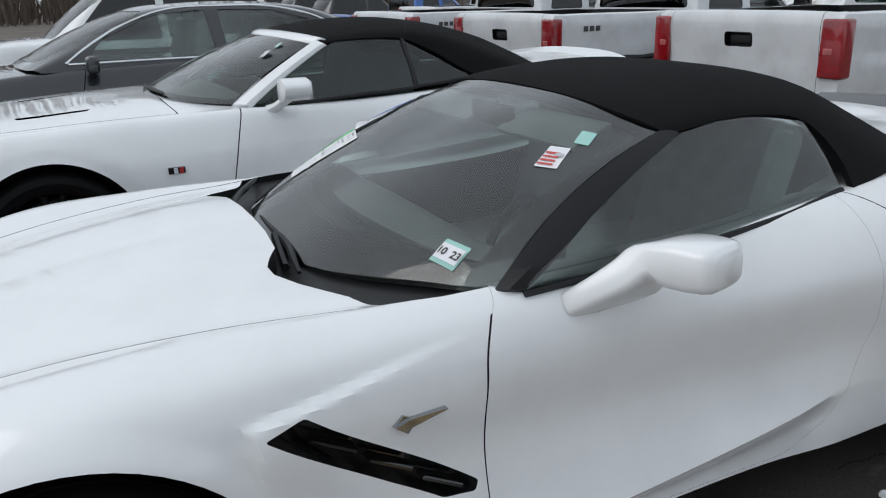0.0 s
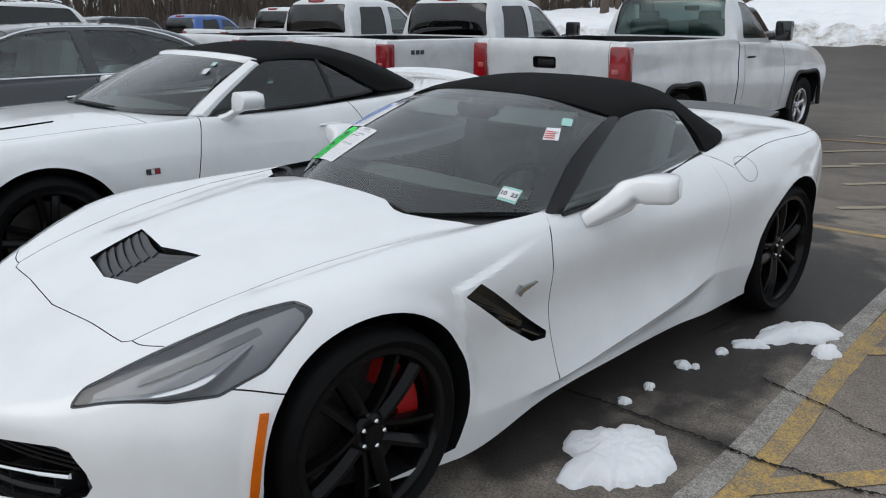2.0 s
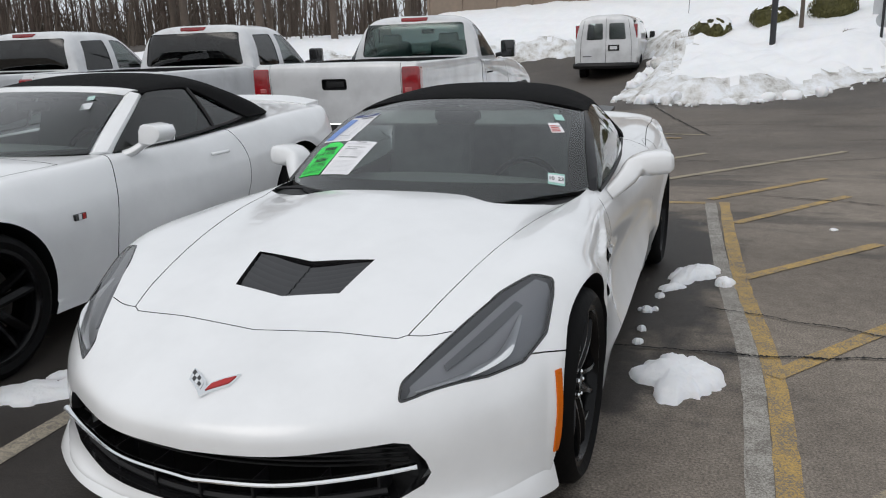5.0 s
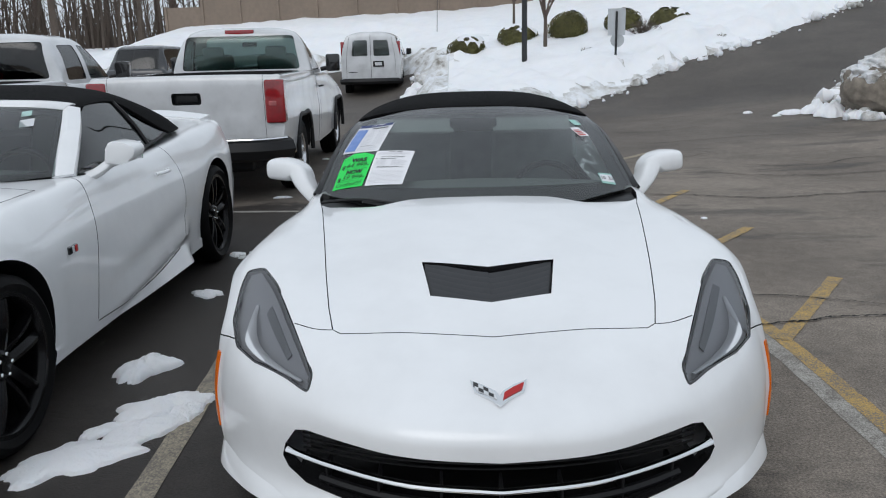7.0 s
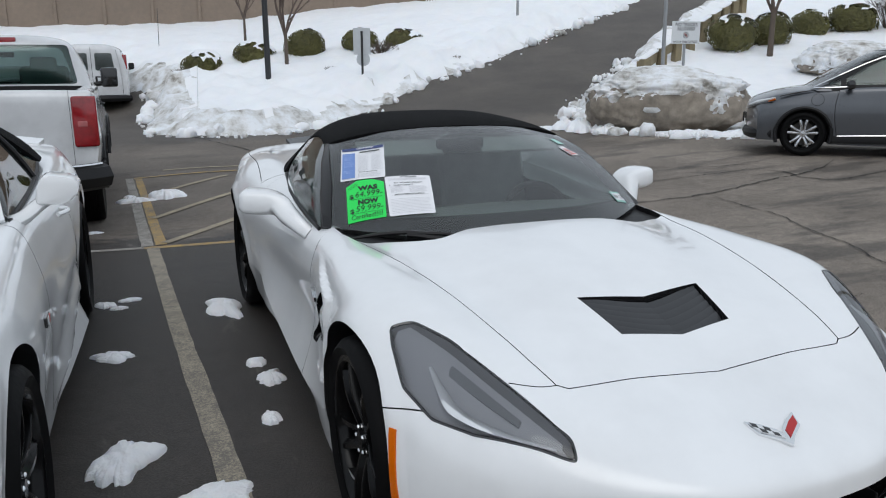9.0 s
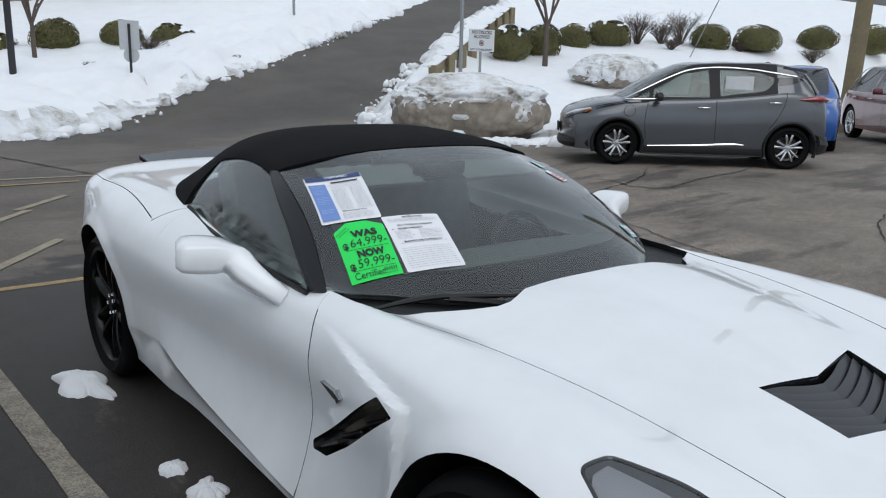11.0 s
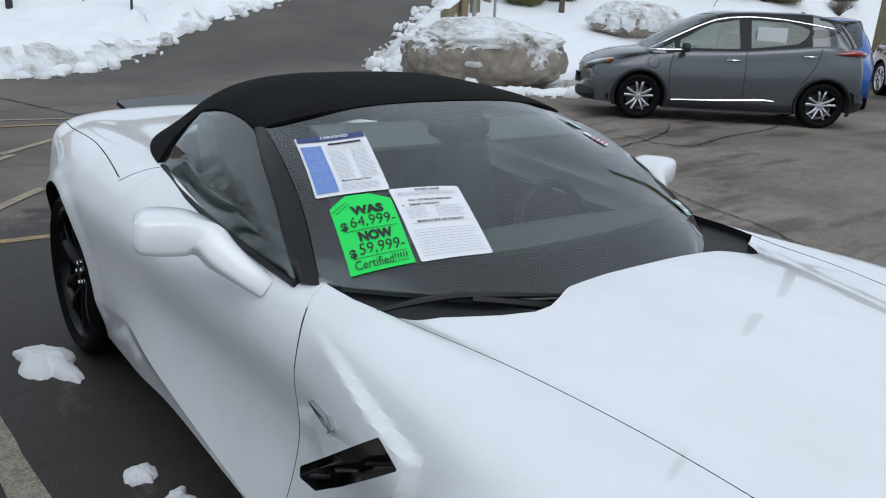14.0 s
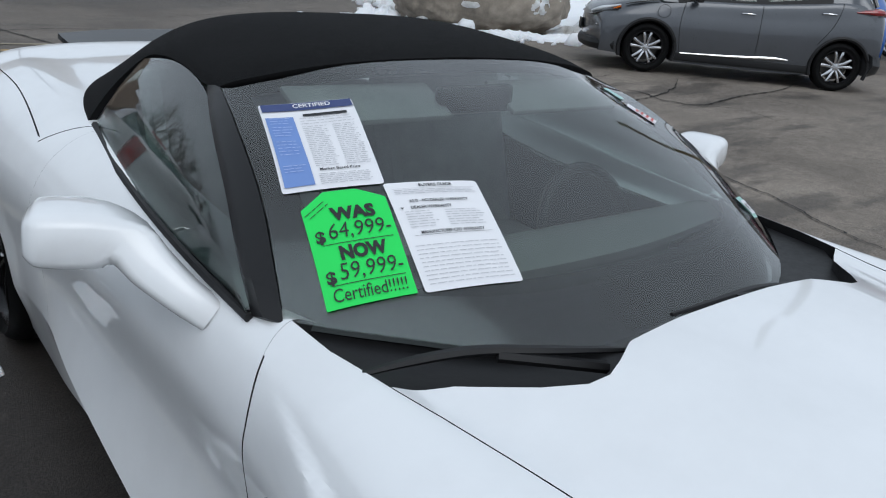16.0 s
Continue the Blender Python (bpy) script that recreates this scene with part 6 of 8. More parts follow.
# ---- pickups
def pickup(m, crew, label, glass, decal=False, scale=.965):
    """Front axle at the origin, nose towards -y."""
    wb = 3.40 if not crew else 3.62
    tail = wb + 1.17
    cab_back = 2.13 if not crew else 2.78
    car = thing("pickup_truck", m @ Matrix.Diagonal((scale, scale, scale, 1)), label, "pickup truck", "row of pickup trucks")
    st = [(-.92, .36, .72, .36, .86, .36, .90, .36, .30), (-1.0, .60, .76, .60, .92, .58, .92, .38, .28), (-1.0, .98, .78, .92, .95, .75, .93, .40, .25), (-.90, 1.16, .80, 1.08, .98, .80, .95, .42, .15), (-.3, 1.27, .86, 1.19, 1.0, .85, .97, .42, 0),
          (.55, 1.33, .90, 1.26, 1.0, .88, .98, .42, 0), (.95, 1.32, .91, 1.27, 1.0, .88, .98, .40, 0), (1.6, 1.33, .92, 1.29, 1.0, .88, .98, .40, 0), (cab_back - .1, 1.335, .93, 1.30, 1.0, .88, .98, .40, 0), (cab_back + .1, 1.345, .96, 1.33, 1.0, .88, .98, .42, 0),
          (wb, 1.35, .965, 1.335, 1.005, .90, .98, .46, 0), (tail - .15, 1.35, .96, 1.335, 1.0, .90, .97, .55, 0), (tail - .01, 1.345, .955, 1.33, .985, .90, .96, .62, 0), (tail, .95, .955, .95, .98, .85, .955, .64, 0), (tail - .005, .64, .93, .64, .95, .64, .94, .635, 0)]
    body = as_mesh(solid_from_half(body_lines(st), 110, 33), TRUCK_WHITE)
    gate = rounded([(-.79, .66), (.79, .66), (.79, 1.40), (-.79, 1.40)], .02, 2)
    gate_me = boolean(body.copy(), [tool(prism(offset(gate, .004), "y", tail - .09, tail + .2), SATIN_BLACK)], "INTERSECT")
    pocket = rounded([(-.15, 1.06), (.15, 1.06), (.15, 1.18), (-.15, 1.18)], .03, 3)
    gate_me = boolean(gate_me, [tool(prism(pocket, "y", tail - .05, tail + .1), SATIN_BLACK)])
    cuts = [tool(box(-.84, .84, cab_back + .12, tail - .07, .80, 1.6), SATIN_BLACK), tool(prism(gate, "y", tail - .09, tail + .2), SATIN_BLACK), tool(box(-1.3, 1.3, cab_back - .012, cab_back + .012, .42, 1.6), SATIN_BLACK)]
    for s in (1, -1):
        lo, hi = (.62, 1.3) if s > 0 else (-1.3, -.62)
        arch = lambda y: tool(prism(rounded([(y - .52, .2), (y - .44, .72), (y - .34, .86), (y + .34, .86), (y + .44, .72), (y + .52, .2)], .12, 4), "x", lo, hi), SATIN_BLACK)
        cuts += [arch(0), arch(wb)]
        l2, h2 = (.9, 1.3) if s > 0 else (-1.3, -.9)
        cuts += [groove([(.80, 1.27), (.78, .9), (.80, .45)], .007, "x", l2, h2), groove([(1.95 if not crew else 1.86, 1.27), (1.96 if not crew else 1.88, .45)], .007, "x", l2, h2)]
    link_mesh("body", boolean(body, cuts), None, car, smooth=30)
    link_mesh("tailgate", gate_me, None, car, "flat white tailgate with black handle", smooth=30)
    part("tailgate_handle", box(-.11, .11, tail - .045, tail - .012, 1.085, 1.155, .012, 2), SATIN_BLACK, car)
    cb = cab_back
    gm = [(0, .85, 1.31), (0, 1.15, 1.56), (0, 1.45, 1.80), (0, 1.62, 1.865), (0, (1.6 + cb) / 2, 1.895), (0, cb - .16, 1.875), (0, cb - .07, 1.82), (0, cb - .02, 1.32)]
    ge = [(.62, .95, 1.31), (.62, 1.22, 1.55), (.58, 1.50, 1.79), (.58, 1.65, 1.845), (.58, (1.6 + cb) / 2, 1.87), (.58, cb - .17, 1.85), (.60, cb - .08, 1.80), (.70, cb - .02, 1.32)]
    gr = [(.80, 1.05, 1.30), (.77, 1.28, 1.54), (.70, 1.55, 1.76), (.69, 1.68, 1.81), (.69, (1.6 + cb) / 2, 1.83), (.69, cb - .18, 1.81), (.71, cb - .10, 1.76), (.80, cb - .03, 1.32)]
    gs = [(.90, 1.10, 1.28), (.88, 1.32, 1.42), (.82, 1.56, 1.62), (.80, 1.70, 1.68), (.80, (1.6 + cb) / 2, 1.69), (.80, cb - .20, 1.68), (.82, cb - .12, 1.62), (.90, cb - .04, 1.31)]
    gb = [(.925, 1.10, 1.26), (.925, 1.3, 1.26), (.925, 1.55, 1.26), (.925, 1.7, 1.26), (.925, (1.6 + cb) / 2, 1.26), (.925, cb - .21, 1.26), (.925, cb - .12, 1.26), (.92, cb - .04, 1.27)]
    front_side = rounded([(1.22, 1.335), (1.60, 1.74), (cb - .28 if not crew else 1.86, 1.76), (cb - .22 if not crew else 1.88, 1.335)], .04, 3)
    wins = [(front_side, "x", -1.3, 1.3, SIDE_GLASS, "side_window"), (rounded([(-.775, 1.36), (.775, 1.36), (.70, 1.79), (-.70, 1.79)], .05, 3), "y", cb - .35, cb + .2, glass, "rear_window"),
            (rounded([(-.70, 1.36), (.70, 1.36), (.60, 1.77), (-.60, 1.77)], .06, 3), "y", .5, 1.62, GLASS, "windscreen")]
    if crew:
        wins.append((rounded([(2.0, 1.335), (1.99, 1.76), (2.46, 1.75), (2.56, 1.335)], .04, 3), "x", -1.3, 1.3, TINT, "side_window"))
    roof_mid_y = (.9 + cb) / 2
    sh, panes = hollow([gm, ge, gr, gs, gb], 44, 20, TRUCK_WHITE, wins, .95)
    link_mesh("cab", sh, None, car, smooth=30)
    for nm, me, mat in panes:
        link_panes(nm, me, car, (0, roof_mid_y, 1.0))
    part("brake_light", box(-.19, .19, cb - .15, cb - .065, 1.80, 1.872, .016, 2), RED_LENS, car, "red roof brake light")
    for s in (1, -1):
        x0, x1 = sorted((s * .80, s * 1.004))
        lamp = part("tail_light", box(x0, x1, tail - .10, tail + .035, .86, 1.30, .03, 3), RED_LENS, car, "tall red tail light")
        x0, x1 = sorted((s * .84, s * .92))
        part("reverse_lamp", box(x0, x1, tail + .028, tail + .040, 1.035, 1.085, .006, 1), REVERSE_LENS, lamp)
        for y in (0, wb):
            wheel(car, s, y, .97, .40, .265, .235, 5, ALLOY, ALLOY, twin=False)
            arc = [(s * 1.0, y + a, b) for a, b in ((-.52, .40), (-.46, .70), (-.36, .85), (0, .87), (.36, .85), (.46, .70), (.52, .40))]
            part("wheel_arch_trim", tube(arc, .03, 6, 1, 40), SATIN_BLACK, car)
        m2 = part("door_mirror", move(box(-.10, .10, -.06, .06, -.12, .12, .04, 3), Matrix.Translation((s * 1.10, 1.20, 1.42))), GLOSS_BLACK, car)
        part("mirror_arm", tube([(s * .92, 1.2, 1.33), (s * 1.02, 1.2, 1.35)], .03, 8), SATIN_BLACK, m2)
        handle(car, .985, cb - .32 if not crew else 1.70, 1.12, s, SATIN_BLACK)
        part("seat", move(box(-.26, .26, -.09, .09, 0, .62, .08, 3), Matrix.Translation((s * .42, cb - .42, .95)) @ Matrix.Rotation(radians(-12), 4, "X")), SEAT_GREY, car)
        part("headrest", box(s * .42 - .14, s * .42 + .14, cb - .34, cb - .24, 1.48, 1.66, .05, 3), SEAT_GREY, car)
        if decal:
            for k in range(3):
                x0, x1 = sorted((s * .96, s * 1.006))
                part("decal", box(x0, x1, tail - .58 + .08 * k, tail - .53 + .08 * k, 1.17, 1.22, .002, 1), GREY_PLASTIC, car)
    part("dashboard", box(-.75, .75, .95, 1.15, .95, 1.33, .06, 2), INTERIOR, car)
    part("rear_mirror", box(-.1, .1, 1.5, 1.52, 1.66, 1.72, .01, 2), SATIN_BLACK, car)
    bump_ = [(-1.0, tail - .04, .60), (-.8, tail + .13, .60), (0, tail + .16, .60), (.8, tail + .13, .60), (1.0, tail - .04, .60)]
    part("rear_bumper", tube(bump_, .12, 8, 1.0, 30), SATIN_BLACK, car, "black step bumper")
    part("bumper_strip", tube([(a, b + .06, c + .11) for a, b, c in bump_], .014, 6, 1, 30), CHROME, car, "chrome bumper strip")
    part("number_plate", box(-.15, .15, tail + .20, tail + .225, .50, .64, .004, 1), GREY_PLASTIC, car)
    part("chassis", box(-.6, .6, -.7, tail - .2, .33, .55, .03, 1), SATIN_BLACK, car)
    return car


pickup(pose(-2.87, 9.755, -.06, 0, 0, 181.3), False, "white single-cab pickup with long bed and black rear bumper", CAB_GLASS, scale=.985)
for k, (x, y) in enumerate([(-5.62, 9.10), (-8.2, 8.75), (-15.1, 12.2)]):
    pickup(pose(x, y, -.06, 0, 0, 183), True, "white crew-cab pickup with dark tinted rear glass", TINT, True, .965 if k < 2 else .93)
# ---- dark sedan, white estate, grey hatchback, burgundy crossover
def greenhouse(y0, y1, y2, y3, z0, z1, w0, w1, z_end=None):
    """Roof lines: foot of windscreen, front and back of the roof, foot of the rear glass."""
    ze = z_end or z0
    mid = [(0, y0, z0), (0, (y0 + y1) / 2, z0 + (z1 - z0) * .56), (0, y1, z1 - .03), (0, y1 + .25 * (y2 - y1), z1), (0, (y1 + y2) / 2, z1 + .01), (0, y2, z1 - .04), (0, (y2 + y3) / 2, ze + (z1 - ze) * .62), (0, y3, ze)]
    k = lambda f, dz, dy: [(f(i) , p[1] + dy * (1 if i < 3 else -1 if i > 5 else 0), max(min(z0, ze) - .02, p[2] - dz)) for i, p in enumerate(mid)]
    wid = lambda a: (lambda i: [w0, (w0 + w1) / 2, w1, w1, w1, w1, (w0 + w1) / 2, w0][i] * a)
    side = [(wid(1.0)(i), p[1] + (.16 if i < 3 else -.12 if i > 5 else 0), z0 - .02 + (p[2] - z0) * .72 if p[2] > z0 else z0 - .02) for i, p in enumerate(mid)]
    foot = [(w0 * 1.03, p[1] + (.20 if i < 3 else -.14 if i > 5 else 0), z0 - .04) for i, p in enumerate(mid)]
    return [mid, k(wid(.55), .012, .03), k(wid(.88), .045, .10), side, foot]


SEDAN = [(-.85, .2, .70, .2, .80, .2, .85, .2, .38), (-.93, .42, .74, .42, .86, .42, .87, .21, .36), (-.90, .66, .74, .64, .88, .55, .88, .21, .34), (-.78, .78, .76, .74, .89, .62, .89, .21, .25), (-.2, .90, .80, .86, .91, .66, .90, .2, 0),
         (.55, .98, .83, .93, .925, .68, .91, .19, 0), (1.3, .97, .84, .95, .925, .68, .91, .19, 0), (2.2, .99, .84, .97, .925, .68, .91, .19, 0), (3.0, 1.03, .82, .98, .92, .70, .91, .2, 0), (3.55, 1.05, .78, 1.0, .89, .72, .89, .22, -.12),
         (3.86, 1.03, .74, .98, .86, .72, .86, .26, -.25), (3.92, .66, .74, .64, .84, .55, .84, .28, -.28), (3.85, .3, .72, .3, .82, .3, .82, .28, -.28)]
WAGON = [(-.85, .24, .70, .24, .80, .24, .85, .24, .38), (-.92, .46, .74, .46, .86, .46, .88, .25, .36), (-.90, .74, .74, .72, .89, .60, .89, .25, .34), (-.76, .90, .76, .86, .90, .68, .90, .25, .25), (-.2, 1.01, .80, .97, .92, .74, .91, .25, 0),
         (.5, 1.08, .83, 1.03, .93, .76, .92, .24, 0), (1.3, 1.05, .84, 1.03, .93, .76, .92, .24, 0), (2.2, 1.06, .84, 1.05, .93, .78, .92, .25, 0), (2.9, 1.08, .84, 1.07, .93, .80, .92, .26, 0), (3.25, 1.10, .80, 1.08, .91, .80, .91, .27, -.05),
         (3.46, 1.08, .78, 1.06, .88, .80, .88, .3, -.14), (3.52, .70, .76, .68, .87, .6, .87, .32, -.16), (3.45, .34, .74, .34, .84, .34, .84, .32, -.16)]


def mapped(st, ky, kz, kx=1.0):
    return [(y * ky, a * kz, b * kx, c * kz, d * kx, e * kz, f * kx, g * kz, h) for y, a, b, c, d, e, f, g, h in st]


def side_windows(y0, y1, y2, y3, z0, z1, pillar, mat, mat2):
    """Two panes: front and back door."""
    return [(rounded([(y0 + .30, z0), (y1 + .06, z1 - .05), (pillar - .05, z1 - .04), (pillar - .03, z0)], .04, 3), "x", -1.3, 1.3, mat, "side_window"),
            (rounded([(pillar + .05, z0), (pillar + .04, z1 - .04), (y2 - .05, z1 - .07), ((y2 + y3) / 2 - .02, z0 + .08), ((y2 + y3) / 2 - .12, z0)], .04, 3), "x", -1.3, 1.3, mat2, "side_window")]


def screens(y0, y1, y2, y3, z0, z1, w):
    return [(rounded([(-w, z0 + .03), (w, z0 + .03), (w * .86, z1 - .06), (-w * .86, z1 - .06)], .06, 3), "y", y0 - .3, y1 + .02, GLASS, "windscreen"),
            (rounded([(-w * .9, z0 + .06), (w * .9, z0 + .06), (w * .8, z1 - .09), (-w * .8, z1 - .09)], .06, 3), "y", y2 - .02, y3 + .3, TINT, "rear_window")]


g = (.10, 1.10, 2.55, 3.45, .965, 1.42)
road_car("sedan", pose(-5.52, -.30, 0, 0, 0, 1), BLACK_PAINT, "glossy black sedan with chrome window trim", SEDAN, greenhouse(*g, .80, .62),
         [(rounded([(.62, 1.0), (.78, 1.16), (1.20, 1.33), (1.62, 1.365), (1.66, 1.0)], .03, 3), "x", -1.3, 1.3, SIDE_GLASS, "side_window"), (rounded([(1.76, 1.0), (1.73, 1.365), (2.2, 1.35), (2.62, 1.24), (2.78, 1.10), (2.70, 1.02)], .03, 3), "x", -1.3, 1.3, SIDE_GLASS, "side_window")] + screens(*g, .66), 2.83, .335, .225, .925,
         doors=([(.62, .95), (.56, .6), (.62, .24)], [(1.70, .96), (1.72, .24)], [(2.85, .98), (2.70, .6), (2.45, .24)]), handles=((.925, 1.50, .82), (.925, 2.55, .85)), mirror=(.90, .66, .985, BLACK_PAINT),
         chrome_line=[[(.48, .985), (.72, 1.14), (1.05, 1.30), (1.35, 1.375), (1.75, 1.39), (2.25, 1.37), (2.65, 1.26), (2.90, 1.08)], [(.50, .978), (1.2, .985), (2.0, .985), (2.85, .99)]])
g = (.55, 1.30, 2.95, 3.42, 1.05, 1.66)
road_car("estate_car", pose(-8.35, -.55, -.02, 0, 0, 1), SILVER_WHITE, "white crossover with silver roof rails", WAGON, greenhouse(*g, .82, .64, 1.08), side_windows(*g, 1.85, TINT, TINT) + screens(*g, .68), 2.75, .36, .235, .93, clad=SATIN_BLACK,
         doors=([(.95, 1.04), (.90, .6), (.95, .28)], [(1.85, 1.05), (1.85, .28)]), handles=((.93, 1.66, .92),), mirror=(.94, .98, 1.08, WHITE), rail=[(.60, 1.45, 1.66), (.60, 1.6, 1.70), (.60, 2.6, 1.70), (.60, 2.8, 1.655)])

g = (-.06, 1.02, 2.62, 3.10, .995, 1.60)
HATCH = [(-.70, .22, .66, .22, .76, .22, .80, .22, .30), (-.82, .40, .70, .40, .80, .40, .83, .23, .28), (-.84, .62, .70, .60, .83, .55, .84, .23, .28), (-.79, .80, .70, .76, .84, .62, .85, .23, .26), (-.50, .935, .72, .865, .86, .66, .86, .22, .10),
         (-.05, 1.02, .76, .945, .875, .68, .87, .20, 0), (.4, 1.04, .80, .985, .88, .70, .875, .18, 0), (1.4, 1.045, .825, 1.03, .885, .72, .88, .17, 0), (2.1, 1.10, .825, 1.10, .885, .76, .88, .18, 0), (2.55, 1.16, .81, 1.15, .88, .80, .875, .22, 0),
         (2.9, 1.16, .76, 1.13, .86, .82, .86, .28, -.06), (3.16, 1.10, .72, 1.06, .83, .80, .83, .32, -.16), (3.26, .72, .72, .70, .82, .62, .82, .34, -.2), (3.18, .36, .70, .36, .80, .36, .80, .34, -.2)]
HATCH_WINDOWS = [(rounded([(.52, 1.04), (.52, 1.16), (.98, 1.40), (1.36, 1.475), (1.38, 1.06)], .025, 3), "x", -1.3, 1.3, SMOKED, "side_window"),
                 (rounded([(.20, 1.02), (.45, 1.14), (.45, 1.03)], .012, 3), "x", -1.3, 1.3, SMOKED, "quarter_window"),
                 (rounded([(1.53, 1.075), (1.53, 1.48), (2.10, 1.455), (2.36, 1.38), (2.33, 1.27), (2.20, 1.17)], .03, 3), "x", -1.3, 1.3, SMOKED, "side_window"),
                 (rounded([(2.42, 1.375), (2.72, 1.375), (2.78, 1.345), (2.58, 1.27), (2.40, 1.25)], .012, 3), "x", -1.3, 1.3, GLOSS_BLACK, "pillar_trim")]
grey = road_car("hatchback", pose(7.804, 6.968, .19, 0, 0, 227.1) @ Matrix.Scale(.94, 4), GREY_PAINT, "grey metallic electric hatchback with black lower trim", HATCH, greenhouse(*g, .80, .60, 1.12),
                HATCH_WINDOWS + screens(*g, .64), 2.60, .325, .215, .885, spokes=5, rim_mat=RIM_BLACK, spoke_mat=ALLOY, clad=SATIN_BLACK,
                doors=([(.44, .97), (.40, .7), (.46, .28)], [(1.46, 1.02), (1.47, .28)], [(2.50, 1.15), (2.44, .9), (2.26, .60)]), handles=((.885, 1.28, .90), (.885, 2.33, 1.0)), mirror=(.88, .57, 1.05, GLOSS_BLACK),
                chrome_line=[[(.10, 1.01), (.45, 1.19), (.80, 1.36), (1.05, 1.455), (1.43, 1.505), (2.0, 1.49), (2.40, 1.44), (2.78, 1.385)], [(.10, 1.0), (.3, 1.005), (.55, 1.015)]], nv=41, nu=90)
for s in (1, -1):
    part("door_strip", tube([(s * .89, .46, .305), (s * .895, 1.2, .33), (s * .892, 1.75, .36), (s * .888, 1.92, .355)], [.010, .018, .022, .006], 6), CHROME, grey, "chrome door strip")
    lamp_piece(grey, "headlight", [(s * .52, -.76, .73), (s * .66, -.64, .78), (s * .78, -.42, .85)], [.035, .06, .02], LED_WHITE, "slim clear headlight")
    lamp_piece(grey, "turn_signal", [(s * .74, -.54, .775), (s * .80, -.42, .83)], .022, AMBER)
    lamp_piece(grey, "lamp_bezel", [(s * .50, -.79, .68), (s * .70, -.66, .735), (s * .82, -.45, .80)], [.02, .03, .012], GLOSS_BLACK)
    lamp_piece(grey, "fender_trim", [(s * .80, -.36, .875), (s * .80, -.15, .925), (s * .81, .08, .965)], [.012, .022, .010], GLOSS_BLACK)
    lamp_piece(grey, "fog_lamp", [(s * .68, -.70, .565), (s * .80, -.58, .575)], .022, CHROME)
    lamp_piece(grey, "tail_light", [(s * .62, 3.13, 1.06), (s * .76, 2.98, 1.075), (s * .84, 2.68, 1.055)], [.07, .095, .015], RED_LENS, "red wraparound tail light")
    part("tailgate_trim", tube([(s * .66, 3.0, 1.14), (s * .62, 2.92, 1.28), (s * .57, 2.80, 1.44)], [.05, .045, .03], 8, .6), GLOSS_BLACK, grey)
    ring = [(s * .892, .16 + .085 * math.cos(q), .83 + .085 * math.sin(q)) for q in np.linspace(0, 2 * math.pi, 25)]
    part("charge_flap", tube(ring, .003, 5), SATIN_BLACK, grey)
for cab in [c for c in grey.children if c.name.split(".")[0] == "roof"]:
    # black door frames and pillars between the side windows
    cab.data.materials.append(SATIN_BLACK)
    for p in cab.data.polygons:
        if abs(p.normal.x) > .55 and .3 < p.center.y < 2.42 and abs(p.center.x) > .5:
            p.material_index = len(cab.data.materials) - 1
part("front_bumper", tube([(-.82, -.42, .32), (-.62, -.68, .31), (0, -.80, .31), (.62, -.68, .31), (.82, -.42, .32)], .07, 8, 1.2, 30), SATIN_BLACK, grey)
part("number_plate", move(box(-.15, .15, -.01, .01, -.075, .075, .003, 1), Matrix.Translation((0, -.86, .52))), SATIN_BLACK, grey)
part("rear_bumper", tube([(-.84, 2.95, .40), (-.62, 3.14, .38), (0, 3.24, .38), (.62, 3.14, .38), (.84, 2.95, .40)], .12, 8, 1.3, 30), SATIN_BLACK, grey)
part("roof_spoiler", shell([spline([(-.55, 2.50, 1.555), (0, 2.54, 1.585), (.55, 2.50, 1.555)], 12), spline([(-.57, 2.84, 1.49), (0, 2.92, 1.515), (.57, 2.84, 1.49)], 12)], .035, (0, 0, 1)), GREY_PAINT, grey)
part("aerial", move(prism([(-.10, 0), (.10, 0), (.06, .045), (.03, .05)], "x", -.015, .015), Matrix.Translation((0, 2.38, 1.575))), GREY_PAINT, grey)
part("window_sticker", box(.700, .704, 1.60, 2.02, 1.14, 1.38, .001, 1), LED_WHITE, grey, "pale printed sticker in the rear door window")

g = (.52, 1.30, 2.85, 3.35, 1.04, 1.64)
red = road_car("crossover", pose(15.6, 4.95, .19, 0, 0, -46), RED_PAINT, "burgundy metallic crossover with alloy wheels", WAGON, greenhouse(*g, .82, .63, 1.08), side_windows(*g, 1.82, SIDE_GLASS, SIDE_GLASS) + screens(*g, .67), 2.72, .36, .235, .93,
               doors=([(.95, 1.04), (.90, .6), (.95, .28)], [(1.85, 1.05), (1.85, .28)]), handles=((.93, 1.62, .92), (.93, 2.5, .94)), mirror=(.94, 1.0, 1.08, RED_PAINT),
               chrome_line=[(.86, .78, 1.04), (.80, 1.05, 1.27), (.70, 1.32, 1.51), (.67, 1.9, 1.60), (.70, 2.7, 1.53), (.80, 3.0, 1.25)])
g = (.40, 1.30, 2.72, 3.15, .98, 1.56)
road_car("small_car", pose(12.48, 6.61, .19, 0, 0, -65), BLUE_PAINT, "bright blue small car beside the hatchback", mapped(WAGON, .93, .93, .95), greenhouse(*g, .80, .60, 1.02), side_windows(*g, 1.66, TINT, TINT) + screens(*g, .64), 2.55, .32, .215, .885)


